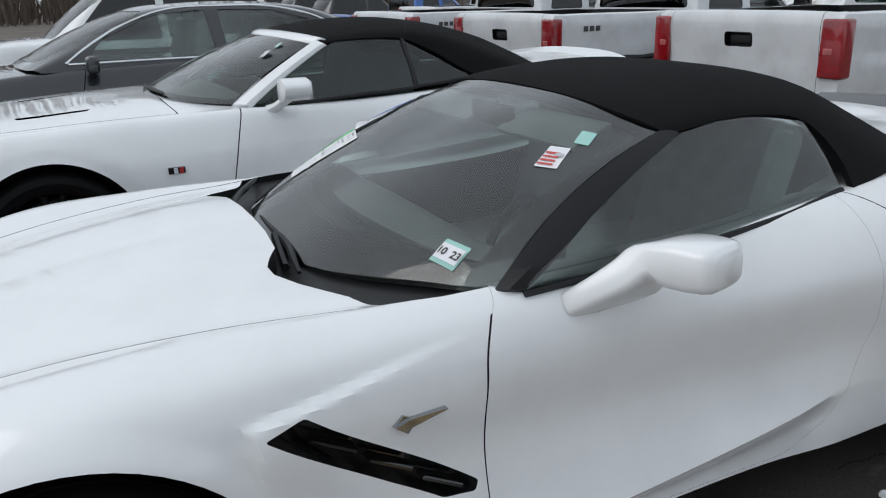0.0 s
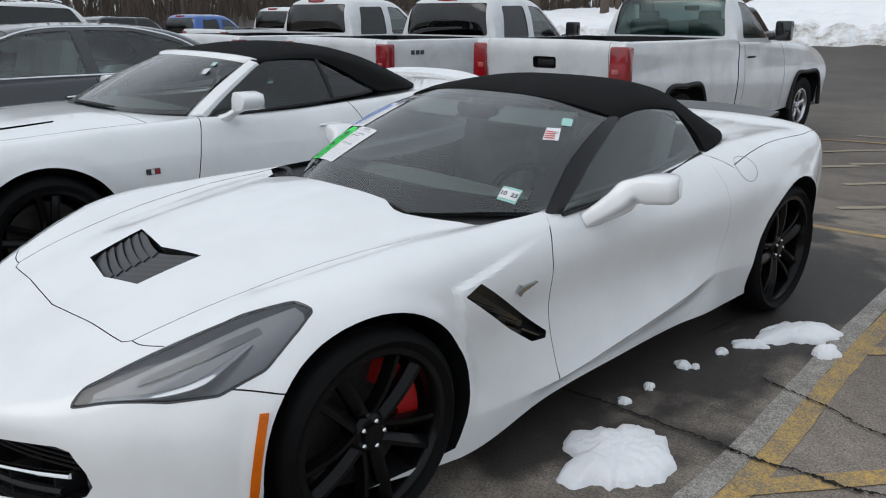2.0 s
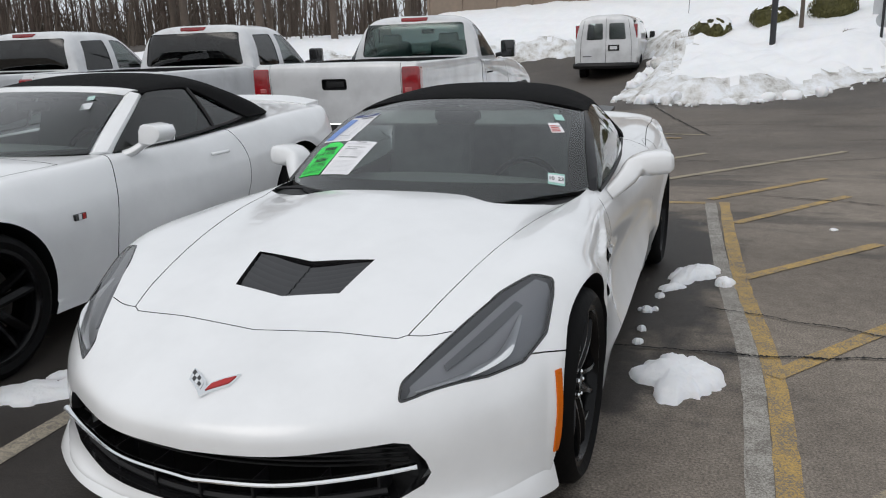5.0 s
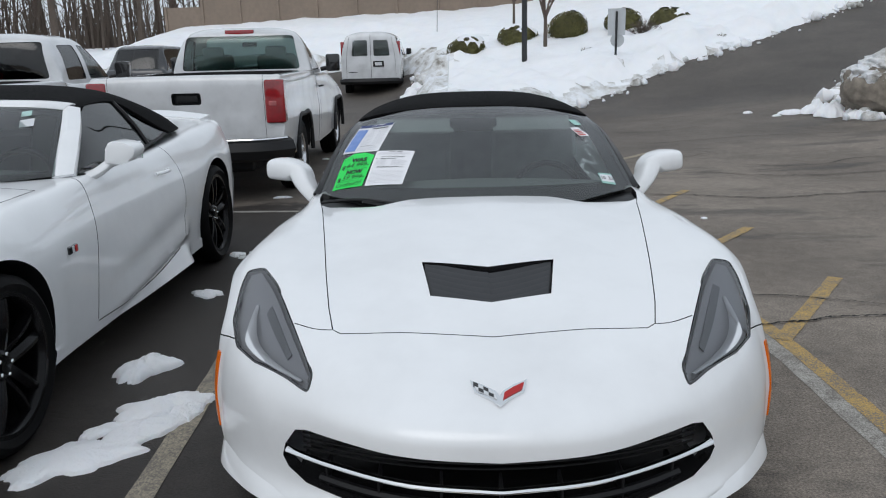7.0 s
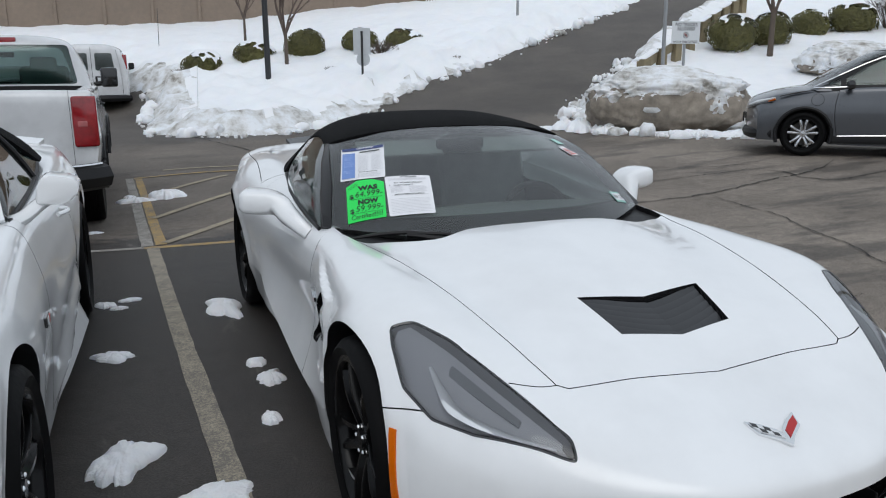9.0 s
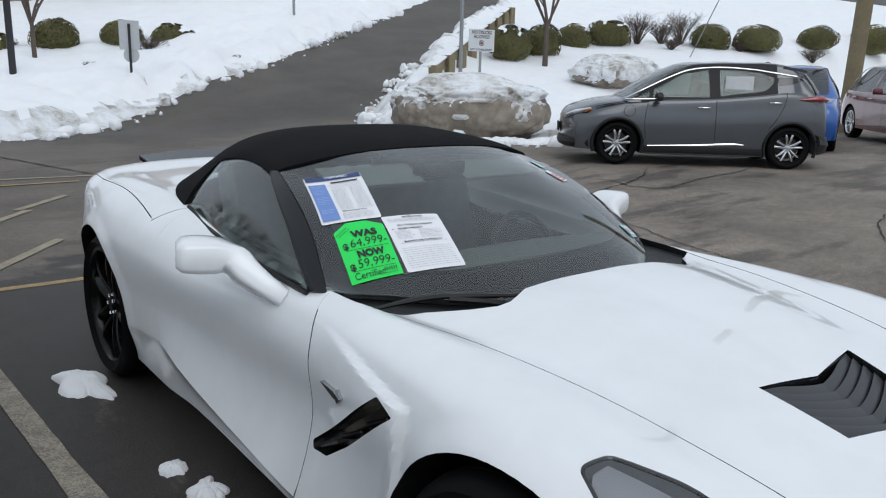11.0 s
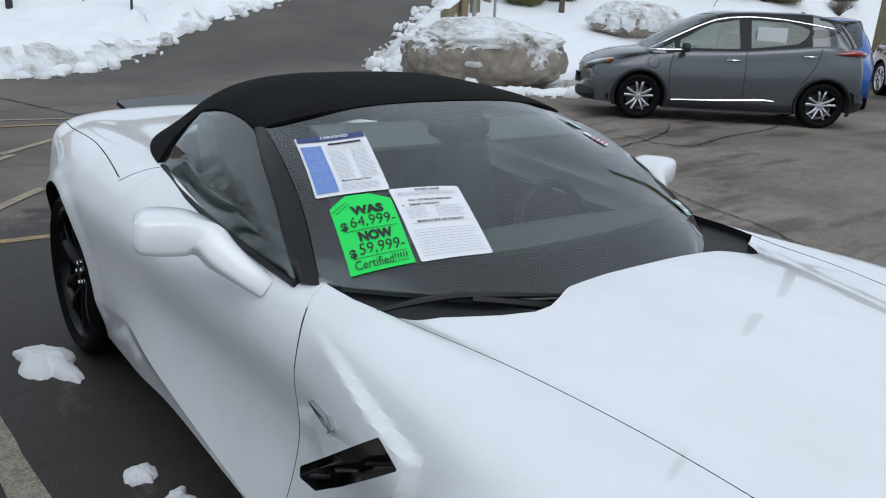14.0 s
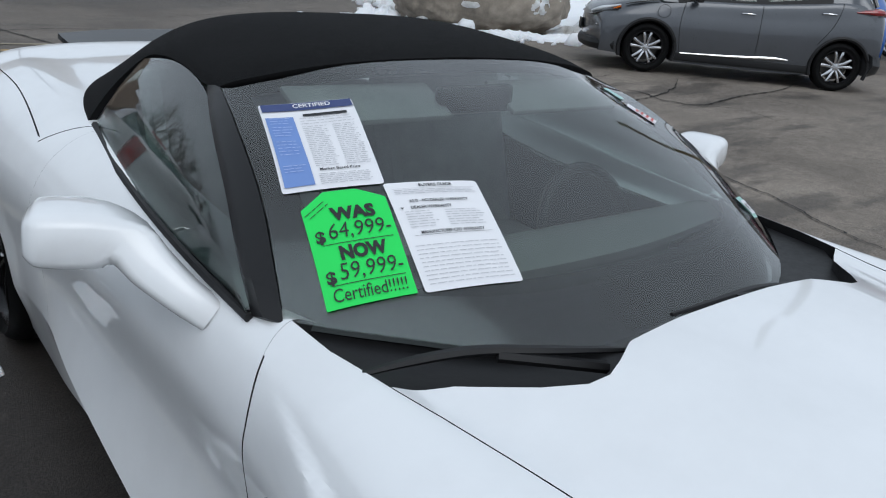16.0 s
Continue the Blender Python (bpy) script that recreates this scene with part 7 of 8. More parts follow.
# ---- white van with its back doors this way, nose away
def van():
    car = thing("van", pose(-2.75, 27.9, .05, 0, 0, 181), "white cargo van with black rear bumper and red corner lamps", "van")
    wb, tail = 3.43, 4.55
    st = [(-.9, .40, .72, .40, .86, .40, .90, .40, .30), (-.95, .7, .76, .7, .94, .66, .94, .42, .26), (-.9, 1.05, .80, 1.0, .97, .8, .96, .42, .2), (-.2, 1.22, .86, 1.18, 1.0, .9, .98, .42, 0), (.3, 1.35, .88, 1.30, 1.0, .92, .98, .42, 0), (.75, 1.80, .84, 1.60, 1.0, .98, .98, .42, 0),
          (1.1, 2.04, .80, 1.86, 1.0, 1.0, .98, .42, 0), (2.5, 2.09, .82, 1.92, 1.005, 1.0, .98, .42, 0), (4.2, 2.08, .82, 1.92, 1.0, 1.0, .98, .44, 0), (4.48, 2.05, .80, 1.88, .98, 1.0, .97, .46, 0), (tail, 1.30, .88, 1.25, .97, .95, .96, .47, 0), (tail - .01, .5, .9, .5, .95, .5, .95, .47, 0)]
    body = as_mesh(solid_from_half(body_lines(st), 90, 33), TRUCK_WHITE)
    wins = [rounded([(s * .10, 1.32), (s * .62, 1.32), (s * .56, 1.82), (s * .10, 1.82)], .05, 3) for s in (1, -1)]
    cuts = [tool(box(-.86, .86, 1.3, tail - .10, .75, 1.88), INTERIOR)]
    cuts += [tool(prism(w, "y", tail - .4, tail + .2), SATIN_BLACK) for w in wins]
    panes = []
    for s in (1, -1):
        lo, hi = (.6, 1.3) if s > 0 else (-1.3, -.6)
        cuts += [arch_tool(0, .38, .45, lo, hi), arch_tool(wb, .38, .45, lo, hi)]
        cuts.append(tool(prism(rounded([(1.0, 1.25), (1.25, 1.78), (1.95, 1.80), (1.95, 1.25)], .05, 3), "x", *sorted((s * .93, s * 1.3))), GLOSS_BLACK))
    cuts += [groove([(0, .52), (0, 1.98)], .012, "y", tail - .06, tail + .2), groove([(-.80, .55), (-.78, 1.3), (-.68, 1.92)], .01, "y", tail - .2, tail + .2), groove([(.80, .55), (.78, 1.3), (.68, 1.92)], .01, "y", tail - .2, tail + .2)]
    for w in wins:
        panes.append(boolean(boolean(body.copy(), [tool(prism(w, "y", tail - .4, tail + .2), TINT)], "INTERSECT"), [tool(box(-1, 1, 1.3, tail - .16, .7, 2.0), TINT)]))
    link_mesh("body", boolean(body, cuts), None, car, smooth=32)
    for p in panes:
        p.materials.clear()
        face_out(link_mesh("rear_window", p, SIDE_GLASS, car, smooth=40), (0, 2.0, 1.2))
    for s in (1, -1):
        x0, x1 = sorted((s * .84, s * .97))
        part("tail_light", box(x0, x1, tail - .14, tail - .02, 1.35, 1.78, .03, 2), RED_LENS, car, "tall red tail light")
        for y in (0, wb):
            wheel(car, s, y, .97, .375, .245, .21, 5, STEEL, STEEL, twin=False)
        part("door_mirror", move(box(-.09, .09, -.05, .05, -.14, .14, .04, 3), Matrix.Translation((s * 1.12, .95, 1.42))), SATIN_BLACK, car)
    part("rear_bumper", tube([(-.98, tail - .1, .52), (-.7, tail + .08, .52), (.7, tail + .08, .52), (.98, tail - .1, .52)], .10, 8, 1, 24), SATIN_BLACK, car, "black rear bumper")
    part("number_plate", box(-.42, -.07, tail + .0, tail + .035, .98, 1.16, .01, 1), SATIN_BLACK, car)
    part("number_plate_bar", box(-.36, -.13, tail + .03, tail + .04, 1.02, 1.12, .003, 1), LED_WHITE, car)
    part("name_bar", box(.45, .72, tail - .005, tail + .008, .80, .83, .002, 1), GREY_PLASTIC, car)
    return car


van()


# ---- far row: blue pickup, dark off-roaders
blue = pickup(pose(-18.8, 11.6, -.30, 0, 0, 185), True, "bright blue crew-cab pickup seen over the row of white trucks", TINT)
for o in blue.children_recursive:
    if o.type == "MESH":
        o.data = o.data.copy()
        for i, mt in enumerate(o.data.materials):
            if mt is TRUCK_WHITE:
                o.data.materials[i] = BLUE_PAINT
g = (.55, 1.25, 2.95, 3.42, 1.10, 1.80)
dark = road_car("off_roader", pose(-22.6, 10.9, -.35, 0, 0, 186), BLACK_PAINT, "dark off-road vehicle in the far row", mapped(WAGON, 1.0, 1.08), greenhouse(*g, .82, .70, 1.15), side_windows(*g, 1.85, TINT, TINT) + screens(*g, .70), 2.75, .38, .24, .93)
copy_thing(dark, pose(-25.6, 10.6, -.35, 0, 0, 186))
copy_thing(dark, pose(-28.6, 10.3, -.35, 0, 0, 186))
far_car = copy_thing(dark, pose(-8.6, 22.5, 0, 0, 0, 178))
tagged(far_car, "dark off-road vehicle parked behind the white pickups", "car")
# ---------------------------------------------------------------- papers on the windscreen
PAPER = simple("white_printed_paper", (.80, .80, .82), .6, vary=.02)
NAVY = simple("navy_print", (.035, .055, .17), .55, vary=.05)
SKY_PRINT = simple("blue_print", (.16, .27, .58), .55, vary=.06)
NEON = simple("neon_green_card", (.02, .72, .10), .55, vary=.03)
INK = simple("black_ink", (.012, .012, .014), .5, vary=.1)
GREY_INK = simple("grey_small_print", (.50, .50, .52), .6, vary=.1)
PALE_BLUE = simple("pale_blue_print", (.42, .52, .78), .6, vary=.05)
TEAL = simple("teal_sticker", (.35, .62, .56), .5, vary=.05)
RED_INK = simple("red_print", (.55, .08, .07), .55, vary=.05)


def text_bm(body, height, bold=0.0, slant=0.0, max_width=None):
    """Flat letters, the line's middle at the origin."""
    cu = bpy.data.curves.new("t", "FONT")
    cu.body, cu.size, cu.offset, cu.shear, cu.align_x, cu.align_y, cu.resolution_u = body, 1.0, bold, slant, "CENTER", "CENTER", 3
    ob = new("t", cu)
    dg = bpy.context.evaluated_depsgraph_get()
    me = bpy.data.meshes.new_from_object(ob.evaluated_get(dg), depsgraph=dg)
    bpy.data.objects.remove(ob)
    bm = bmesh.new()
    bm.from_mesh(me)
    k = height / .70
    wide = max(v.co.x for v in bm.verts) - min(v.co.x for v in bm.verts)
    kx = k if not max_width or wide * k <= max_width else max_width / wide
    bmesh.ops.scale(bm, vec=(kx, k, 1), verts=bm.verts)
    return bm


def rect(x0, y0, x1, y1, nx=1, ny=1):
    bm = bmesh.new()
    sheet(bm, np.array([[(a, b, 0) for a in np.linspace(x0, x1, nx + 1)] for b in np.linspace(y0, y1, ny + 1)]))
    return bm




def paper(name, label, quad, w, h, outline, mat, build, parent_ob=None):
    """A sheet laid on the windscreen: flat things in its own metres (origin lower left) bent onto the glass between four corners (top left, top right, bottom right, bottom left)."""
    from mathutils.bvhtree import BVHTree
    glass = next(o for o in roadster.children if o.name == "windscreen")
    tree = BVHTree.FromPolygons([v.co for v in glass.data.vertices], [p.vertices for p in glass.data.polygons])
    tl, tr, br, bl = (np.array(q) for q in quad)
    root = thing(name, pose(0, 0, 0), label, "sign")
    ray_dir = Vector((0, .5, -.86)).normalized()

    def lay(nm, bm, m, lift):
        for v in bm.verts:
            u, t = v.co.x / w, v.co.y / h
            p = (bl * (1 - u) + br * u) * (1 - t) + (tl * (1 - u) + tr * u) * t
            hit_, nrm, _, _ = tree.ray_cast(Vector(p) - ray_dir * .3, ray_dir)
            q = hit_ if hit_ is not None else Vector(p)
            v.co = q - ray_dir * (.003 + lift)
        ob = part(nm, bm, m, root, "", 60)
        return ob
    base = bmesh.new()
    rows = []
    for y in np.unique(np.concatenate([np.linspace(0, h, 31), [b for _, b in outline]])):
        y = min(max(y, 1e-6), h - 1e-6)
        xs = []
        for (a, b), (c, d) in zip(outline, outline[1:] + outline[:1]):
            if (b > y) != (d > y):
                xs.append(a + (y - b) / (d - b) * (c - a))
        if xs:
            rows.append([(x, y, 0) for x in np.linspace(min(xs), max(xs), 25)])
    sheet(base, np.array(rows))
    lay("sheet", base, mat, 0)
    build(lambda nm, bm, m, x, y, rot=0, lift=.0028: lay(nm, move(bm, Matrix.Translation((x, y, 0)) @ Matrix.Rotation(rot, 4, "Z")), m, lift), w, h)
    return root


def small_print(put, x0, x1, y0, y1, rows, mat, seed, fill=.85):
    rng = random.Random(seed)
    bms = []
    for y in np.linspace(y1, y0, rows):
        x = x0
        end = x1 - (x1 - x0) * rng.uniform(0, 1 - fill)
        while x < end - .004:
            k = rng.uniform(.006, .022)
            bms.append(move(rect(0, 0, min(k, end - x), .0016), Matrix.Translation((x, y, 0))))
            x += k + .0028
    put("small_print", join(*bms), mat, 0, 0)


def certified(put, w, h):
    put("header", rect(.004, h - .030, w - .004, h - .004, 10, 2), NAVY, 0, 0)
    put("title", text_bm("CERTIFIED", .0125, .02, max_width=.10), PAPER, w * .55, h - .0165, lift=.0045)
    put("side_panel", rect(.006, .012, .066, h - .052, 4, 12), SKY_PRINT, 0, 0)
    for k, (a, b, n_) in enumerate([(h - .075, h - .058, 3), (h - .115, h - .088, 4), (h - .175, h - .135, 5), (.05, .066, 3)]):
        small_print(lambda nm, bm, m, x, y: put(nm, bm, m, x, y, 0, .0045), .013, .060, a, b, n_, PALE_BLUE, 40 + k, .8)
    put("strip", rect(.088, h - .052, w - .022, h - .044, 8, 1), INK, 0, 0)
    small_print(put, .078, w - .010, h - .078, h - .060, 3, GREY_INK, 3)
    small_print(put, .078, .132, .062, h - .088, 22, GREY_INK, 4)
    small_print(put, .142, w - .010, .062, h - .088, 22, GREY_INK, 5)
    put("line", text_bm("Market Based Price", .0075, .015, max_width=.085), INK, .125, .052)
    small_print(put, .078, w - .010, .012, .038, 6, GREY_INK, 6)


def price_tag(put, w, h):
    # stock number and model are bars
    for k, (y, l) in enumerate(((h - .020, .052), (h - .034, .048))):
        small_print(lambda nm, bm, m, x, yy: put(nm, bm, m, .004 + .008 * k, h - .055 - .006 * k, .62), 0, l, 0, 0, 1, INK, 60 + k, 1)
    put("word", text_bm("WAS", .027, .05, max_width=.085), INK, w * .56, h - .060)
    put("sign", text_bm("$", .024, .03), INK, .020, h - .106)
    put("price", text_bm("64,999-", .034, -.006, .16, max_width=.118), INK, w * .57, h - .098)
    put("rule", rect(.020, h - .124, w - .012, h - .1225, 8, 1), INK, 0, 0)
    put("word", text_bm("NOW", .027, .05, max_width=.088), INK, w * .54, h - .146)
    put("sign", text_bm("$", .024, .03), INK, .020, h - .192)
    put("price", text_bm("59,999-", .034, -.006, .16, max_width=.118), INK, w * .57, h - .184)
    put("rule", rect(.020, h - .208, w - .012, h - .2065, 8, 1), INK, 0, 0)
    put("word", text_bm("Certified!!!!!", .026, .0, .1, max_width=.135), INK, w * .50, h - .228)


def buyers_guide(put, w, h):
    put("line", text_bm("BUYERS GUIDE", .0078, .02, max_width=.07), INK, w * .52, h - .012)
    put("rule", rect(.012, h - .0205, w - .012, h - .0198, 8, 1), GREY_INK, 0, 0)
    small_print(put, .014, w - .014, h - .034, h - .025, 3, GREY_INK, 21, .9)
    put("line", text_bm("AS IS - NO DEALER WARRANTY", .0075, .02, max_width=.125), INK, w * .49, h - .054)
    put("line", text_bm("DEALER WARRANTY", .0075, .02, max_width=.085), INK, w * .38, h - .071)
    put("tick", text_bm("v", .008, .03), INK, .016, h - .071)
    small_print(put, .018, .080, h - .120, h - .082, 7, GREY_INK, 22, .8)
    small_print(put, .100, w - .018, h - .120, h - .082, 7, GREY_INK, 23, .8)
    put("line", text_bm("MANUFACTURER CPO WARRANTY", .0075, .02, max_width=.132), INK, w * .50, h - .134)
    put("rule", rect(.02, h - .1405, w - .02, h - .1398, 8, 1), INK, 0, 0)
    small_print(put, .012, w - .012, .014, .100, 10, GREY_INK, 24, .95)


CERT_Q = [(-0.577, 1.371, 1.078), (-0.398, 1.292, 1.102), (-0.466, 1.045, 0.989), (-0.647, 1.116, 0.965)]
TAG_Q = [(-0.628, 1.099, 0.965), (-0.476, 1.043, 0.985), (-0.528, 0.833, 0.856), (-0.674, 0.893, 0.824)]
GUIDE_Q = [(-0.471, 1.046, 0.988), (-0.286, 0.986, 0.992), (-0.339, 0.765, 0.87), (-0.516, 0.826, 0.856)]
INSP_Q = [(0.561, 0.9, 0.882), (0.63, 0.929, 0.87), (0.643, 0.871, 0.828), (0.575, 0.843, 0.843)]
FLAG_Q = [(0.481, 1.243, 1.06), (0.528, 1.274, 1.058), (0.574, 1.2, 1.021), (0.52, 1.167, 1.023)]
TEAL_Q = [(0.485, 1.34, 1.092), (0.524, 1.359, 1.087), (0.552, 1.311, 1.064), (0.512, 1.293, 1.068)]
corner = lambda w, h, r=.008: rounded([(0, 0), (w, 0), (w, h), (0, h)], r, 3)
paper("information_sheet", "white certified sheet with blue panels on the windscreen", CERT_Q, .205, .275, corner(.205, .275), PAPER, certified)
paper("price_tag", "neon green handwritten price card on the windscreen", TAG_Q, .165, .25, [(0, 0), (.165, 0), (.165, .222), (.112, .25), (.050, .25), (0, .212)], NEON, price_tag)
paper("dealer_form", "white printed warranty form on the windscreen", GUIDE_Q, .20, .265, corner(.20, .265), PAPER, buyers_guide)


def inspection(put, w, h):
    put("band", rect(.003, .012, w - .003, h - .014, 4, 2), PAPER, 0, 0)
    put("number", text_bm("10  23", .022, .02, max_width=.062), INK, w * .5, h * .47, lift=.0045)


def flag_label(put, w, h):
    for k in range(4):
        put("stripe", rect(.004, .008 + .015 * k, w * .75, .015 + .015 * k), RED_INK, 0, 0)
    put("bar", rect(w * .55, .045, w - .004, .058), GREY_INK, 0, 0)


paper("inspection_sticker", "pale blue-green inspection sticker inside the windscreen", INSP_Q, .075, .075, corner(.075, .075, .003), TEAL, inspection)
paper("sticker", "small white sticker with red stripes on the windscreen", FLAG_Q, .056, .085, corner(.056, .085, .003), PAPER, flag_label)
paper("sticker", "small pale green sticker on the windscreen", TEAL_Q, .044, .055, corner(.044, .055, .003), TEAL, lambda put, w, h: None)

# ---------------------------------------------------------------- scenery
BARK = simple("grey_brown_bark", (.10, .078, .062), .85, vary=.3, scale=30, bumpy=.4)
TWIG = simple("bare_twigs", (.115, .085, .070), .85, vary=.3, scale=8)
RED_TWIG = simple("brown_bare_twigs", (.095, .075, .060), .85, vary=.3, scale=8)
LEAF = simple("olive_evergreen_leaves", (.105, .098, .028), .65, vary=.5, scale=9)
WOOD = simple("weathered_wood", (.20, .165, .10), .8, vary=.25, scale=14, bumpy=.3)
DARK_POST = simple("dark_painted_post", (.022, .023, .025), .5, vary=.2)
GALV = simple("galvanised_steel", (.34, .35, .36), .45, metal=.7, vary=.15, scale=20)
SIGN_WHITE = simple("white_sign_sheet", (.66, .68, .69), .4, vary=.05)
SIGN_BACK = simple("bare_aluminium_sign_back", (.50, .52, .54), .5, metal=.3, vary=.08)
CONCRETE = simple("tan_concrete_panel", (.235, .185, .145), .85, vary=.16, scale=5, bumpy=.15)
STONE = simple("grey_brown_boulder", (.27, .235, .195), .88, vary=.6, scale=7, bumpy=.7)
ground_at = lambda x, y: float(land(x, y))


def branches(bm_list, p, d, length, r, depth, rng, spread=.55, kids=3):
    """A tapered limb that forks; each limb a slim three- to five-sided bar."""
    steps = 3
    pts = [Vector(p)]
    dd = Vector(d)
    for _ in range(steps):
        dd = (dd + Vector((rng.uniform(-.14, .14), rng.uniform(-.14, .14), rng.uniform(-.03, .12)))).normalized()
        pts.append(pts[-1] + dd * length / steps)
    bm_list.append((pts, r, r * .62, 5 if depth > 2 else 3))
    if depth <= 0:
        return
    for k in range(kids):
        a = rng.uniform(0, 2 * math.pi)
        side_ = Vector((math.cos(a), math.sin(a), rng.uniform(-.1, .35)))
        nd = (dd + side_ * spread * rng.uniform(.6, 1.3)).normalized()
        start = pts[rng.choice((1, 2, 3))] if k else pts[-1]
        branches(bm_list, start, nd, length * rng.uniform(.55, .8), r * .56, depth - 1, rng, spread, kids)


def bars_mesh(limbs):
    verts, faces = [], []
    for pts, r0, r1, n in limbs:
        base = len(verts)
        for i, p in enumerate(pts):
            t = (pts[min(i + 1, len(pts) - 1)] - pts[max(i - 1, 0)]).normalized()
            ref = Vector((0, 0, 1)) if abs(t.z) < .9 else Vector((1, 0, 0))
            a = t.cross(ref).normalized()
            b = a.cross(t)
            r = r0 + (r1 - r0) * i / (len(pts) - 1)
            for k in range(n):
                q = 2 * math.pi * k / n
                verts.append(tuple(p + a * (r * math.cos(q)) + b * (r * math.sin(q))))
        for i in range(len(pts) - 1):
            for k in range(n):
                faces.append((base + i * n + k, base + i * n + (k + 1) % n, base + (i + 1) * n + (k + 1) % n, base + (i + 1) * n + k))
    me = bpy.data.meshes.new("limbs")
    me.from_pydata(verts, [], faces)
    return me


def bare_tree(x, y, height, r, seed, label, depth=4, kids=3, lean=(0, 0)):
    rng = random.Random(seed)
    root = thing("bare_tree", Matrix.Translation((x, y, ground_at(x, y) - .02)), label, "tree", "bare trees")
    split = height * .33
    trunk = [([Vector((0, 0, 0)), Vector((lean[0] * .3, lean[1] * .3, split * .5)), Vector((lean[0], lean[1], split))], r, r * .72, 8)]
    link_mesh("trunk", bars_mesh(trunk), BARK, root, smooth=60)
    limbs = []
    for k in range(5):
        a = 2 * math.pi * k / 5 + rng.uniform(-.3, .3)
        branches(limbs, (lean[0], lean[1], split * rng.uniform(.8, 1.0)), (math.cos(a) * .42, math.sin(a) * .42, 1), height * .30, r * .55, depth - 1, rng, .42, kids)
    link_mesh("crown", bars_mesh(limbs), TWIG, root, smooth=60)


bare_tree(2.92, 22.8, 4.2, .07, 5, "small bare young tree in the snow", 4)
bare_tree(2.34, 27.9, 4.0, .055, 8, "small bare young tree in the snow", 4)
bare_tree(15.9, 16.4, 4.4, .09, 12, "bare forked young tree between clipped bushes", 4)
for k, (x, y, h, r) in enumerate([(-20, 38, 11, .22), (-23.5, 36, 12, .26), (-26, 41, 12, .2), (-17.5, 43, 10, .16), (-30, 38, 13, .28), (-21, 47, 12, .2), (-34, 42, 13, .25), (-14.5, 46, 9, .15)]):
    bare_tree(x, y, h, r, 30 + k, "tall bare tree behind the car park", 4, 3)


def woods():
    """The far bare woods along two sides of the car park."""
    rng = random.Random(77)
    limbs = []
    for _ in range(900):
        a = radians(rng.uniform(-112, -16))
        if a > radians(-38) and rng.random() < .6:
            continue
        d = rng.uniform(62, 100)
        x, y = math.sin(a) * d, math.cos(a) * d
        h = rng.uniform(9, 17)
        r = rng.uniform(.07, .22)
        lean = Vector((rng.uniform(-.05, .05), rng.uniform(-.05, .05), 1)).normalized()
        base = Vector((x, y, ground_at(x, y) - .3))
        limbs.append(([base, base + lean * h * .5, base + lean * h], r, .03, 4))
        for k in range(9):
            t = rng.uniform(.12, .95)
            q = rng.uniform(0, 2 * math.pi)
            s0 = base + lean * h * t
            dv = Vector((math.cos(q), math.sin(q), rng.uniform(.3, 1.2))).normalized()
            l = rng.uniform(.8, 3.0) * (1.15 - t)
            limbs.append(([s0, s0 + dv * l * .5, s0 + dv * l + Vector((0, 0, .2 * l))], r * .3, .012, 3))
    ob = link_mesh("woods", bars_mesh(limbs), TWIG, smooth=60)
    tagged(ob, "dense brown bare winter woods", "trees", kind="stuff")
    limbs = []
    for _ in range(5200):
        a = radians(rng.uniform(-114, -14))
        if a > radians(-38) and rng.random() < .55:
            continue
        d = rng.uniform(58, 104)
        base = Vector((math.sin(a) * d, math.cos(a) * d, ground_at(math.sin(a) * d, math.cos(a) * d) - .2))
        h = rng.uniform(.8, 5.0)
        q = rng.uniform(0, 2 * math.pi)
        tip = base + Vector((math.cos(q) * h * .35, math.sin(q) * h * .35, h))
        limbs.append(([base, (base + tip) / 2 + Vector((0, 0, .15 * h)), tip], .06, .015, 3))
    for _ in range(330):
        base = Vector((rng.uniform(-40, -12.5), rng.uniform(39, 58), 0))
        base.z = ground_at(base.x, base.y) - .2
        h, q = rng.uniform(1.5, 8.0), rng.uniform(0, 2 * math.pi)
        tip = base + Vector((math.cos(q) * h * .15, math.sin(q) * h * .15, h))
        r = .012 + .011 * h
        limbs.append(([base, (base + tip) / 2 + Vector((.1, 0, 0)), tip], r, .01, 3))
        for _ in range(5):
            t, q = rng.uniform(.25, .95), rng.uniform(0, 2 * math.pi)
            s0 = base + (tip - base) * t
            dv = Vector((math.cos(q), math.sin(q), rng.uniform(.4, 1.3))).normalized() * h * .22
            limbs.append(([s0, s0 + dv * .55, s0 + dv], r * .45, .006, 3))
    ob = link_mesh("undergrowth", bars_mesh(limbs), RED_TWIG, smooth=60)
    tagged(ob, "tangled brown undergrowth below the woods", "undergrowth", kind="stuff")


woods()


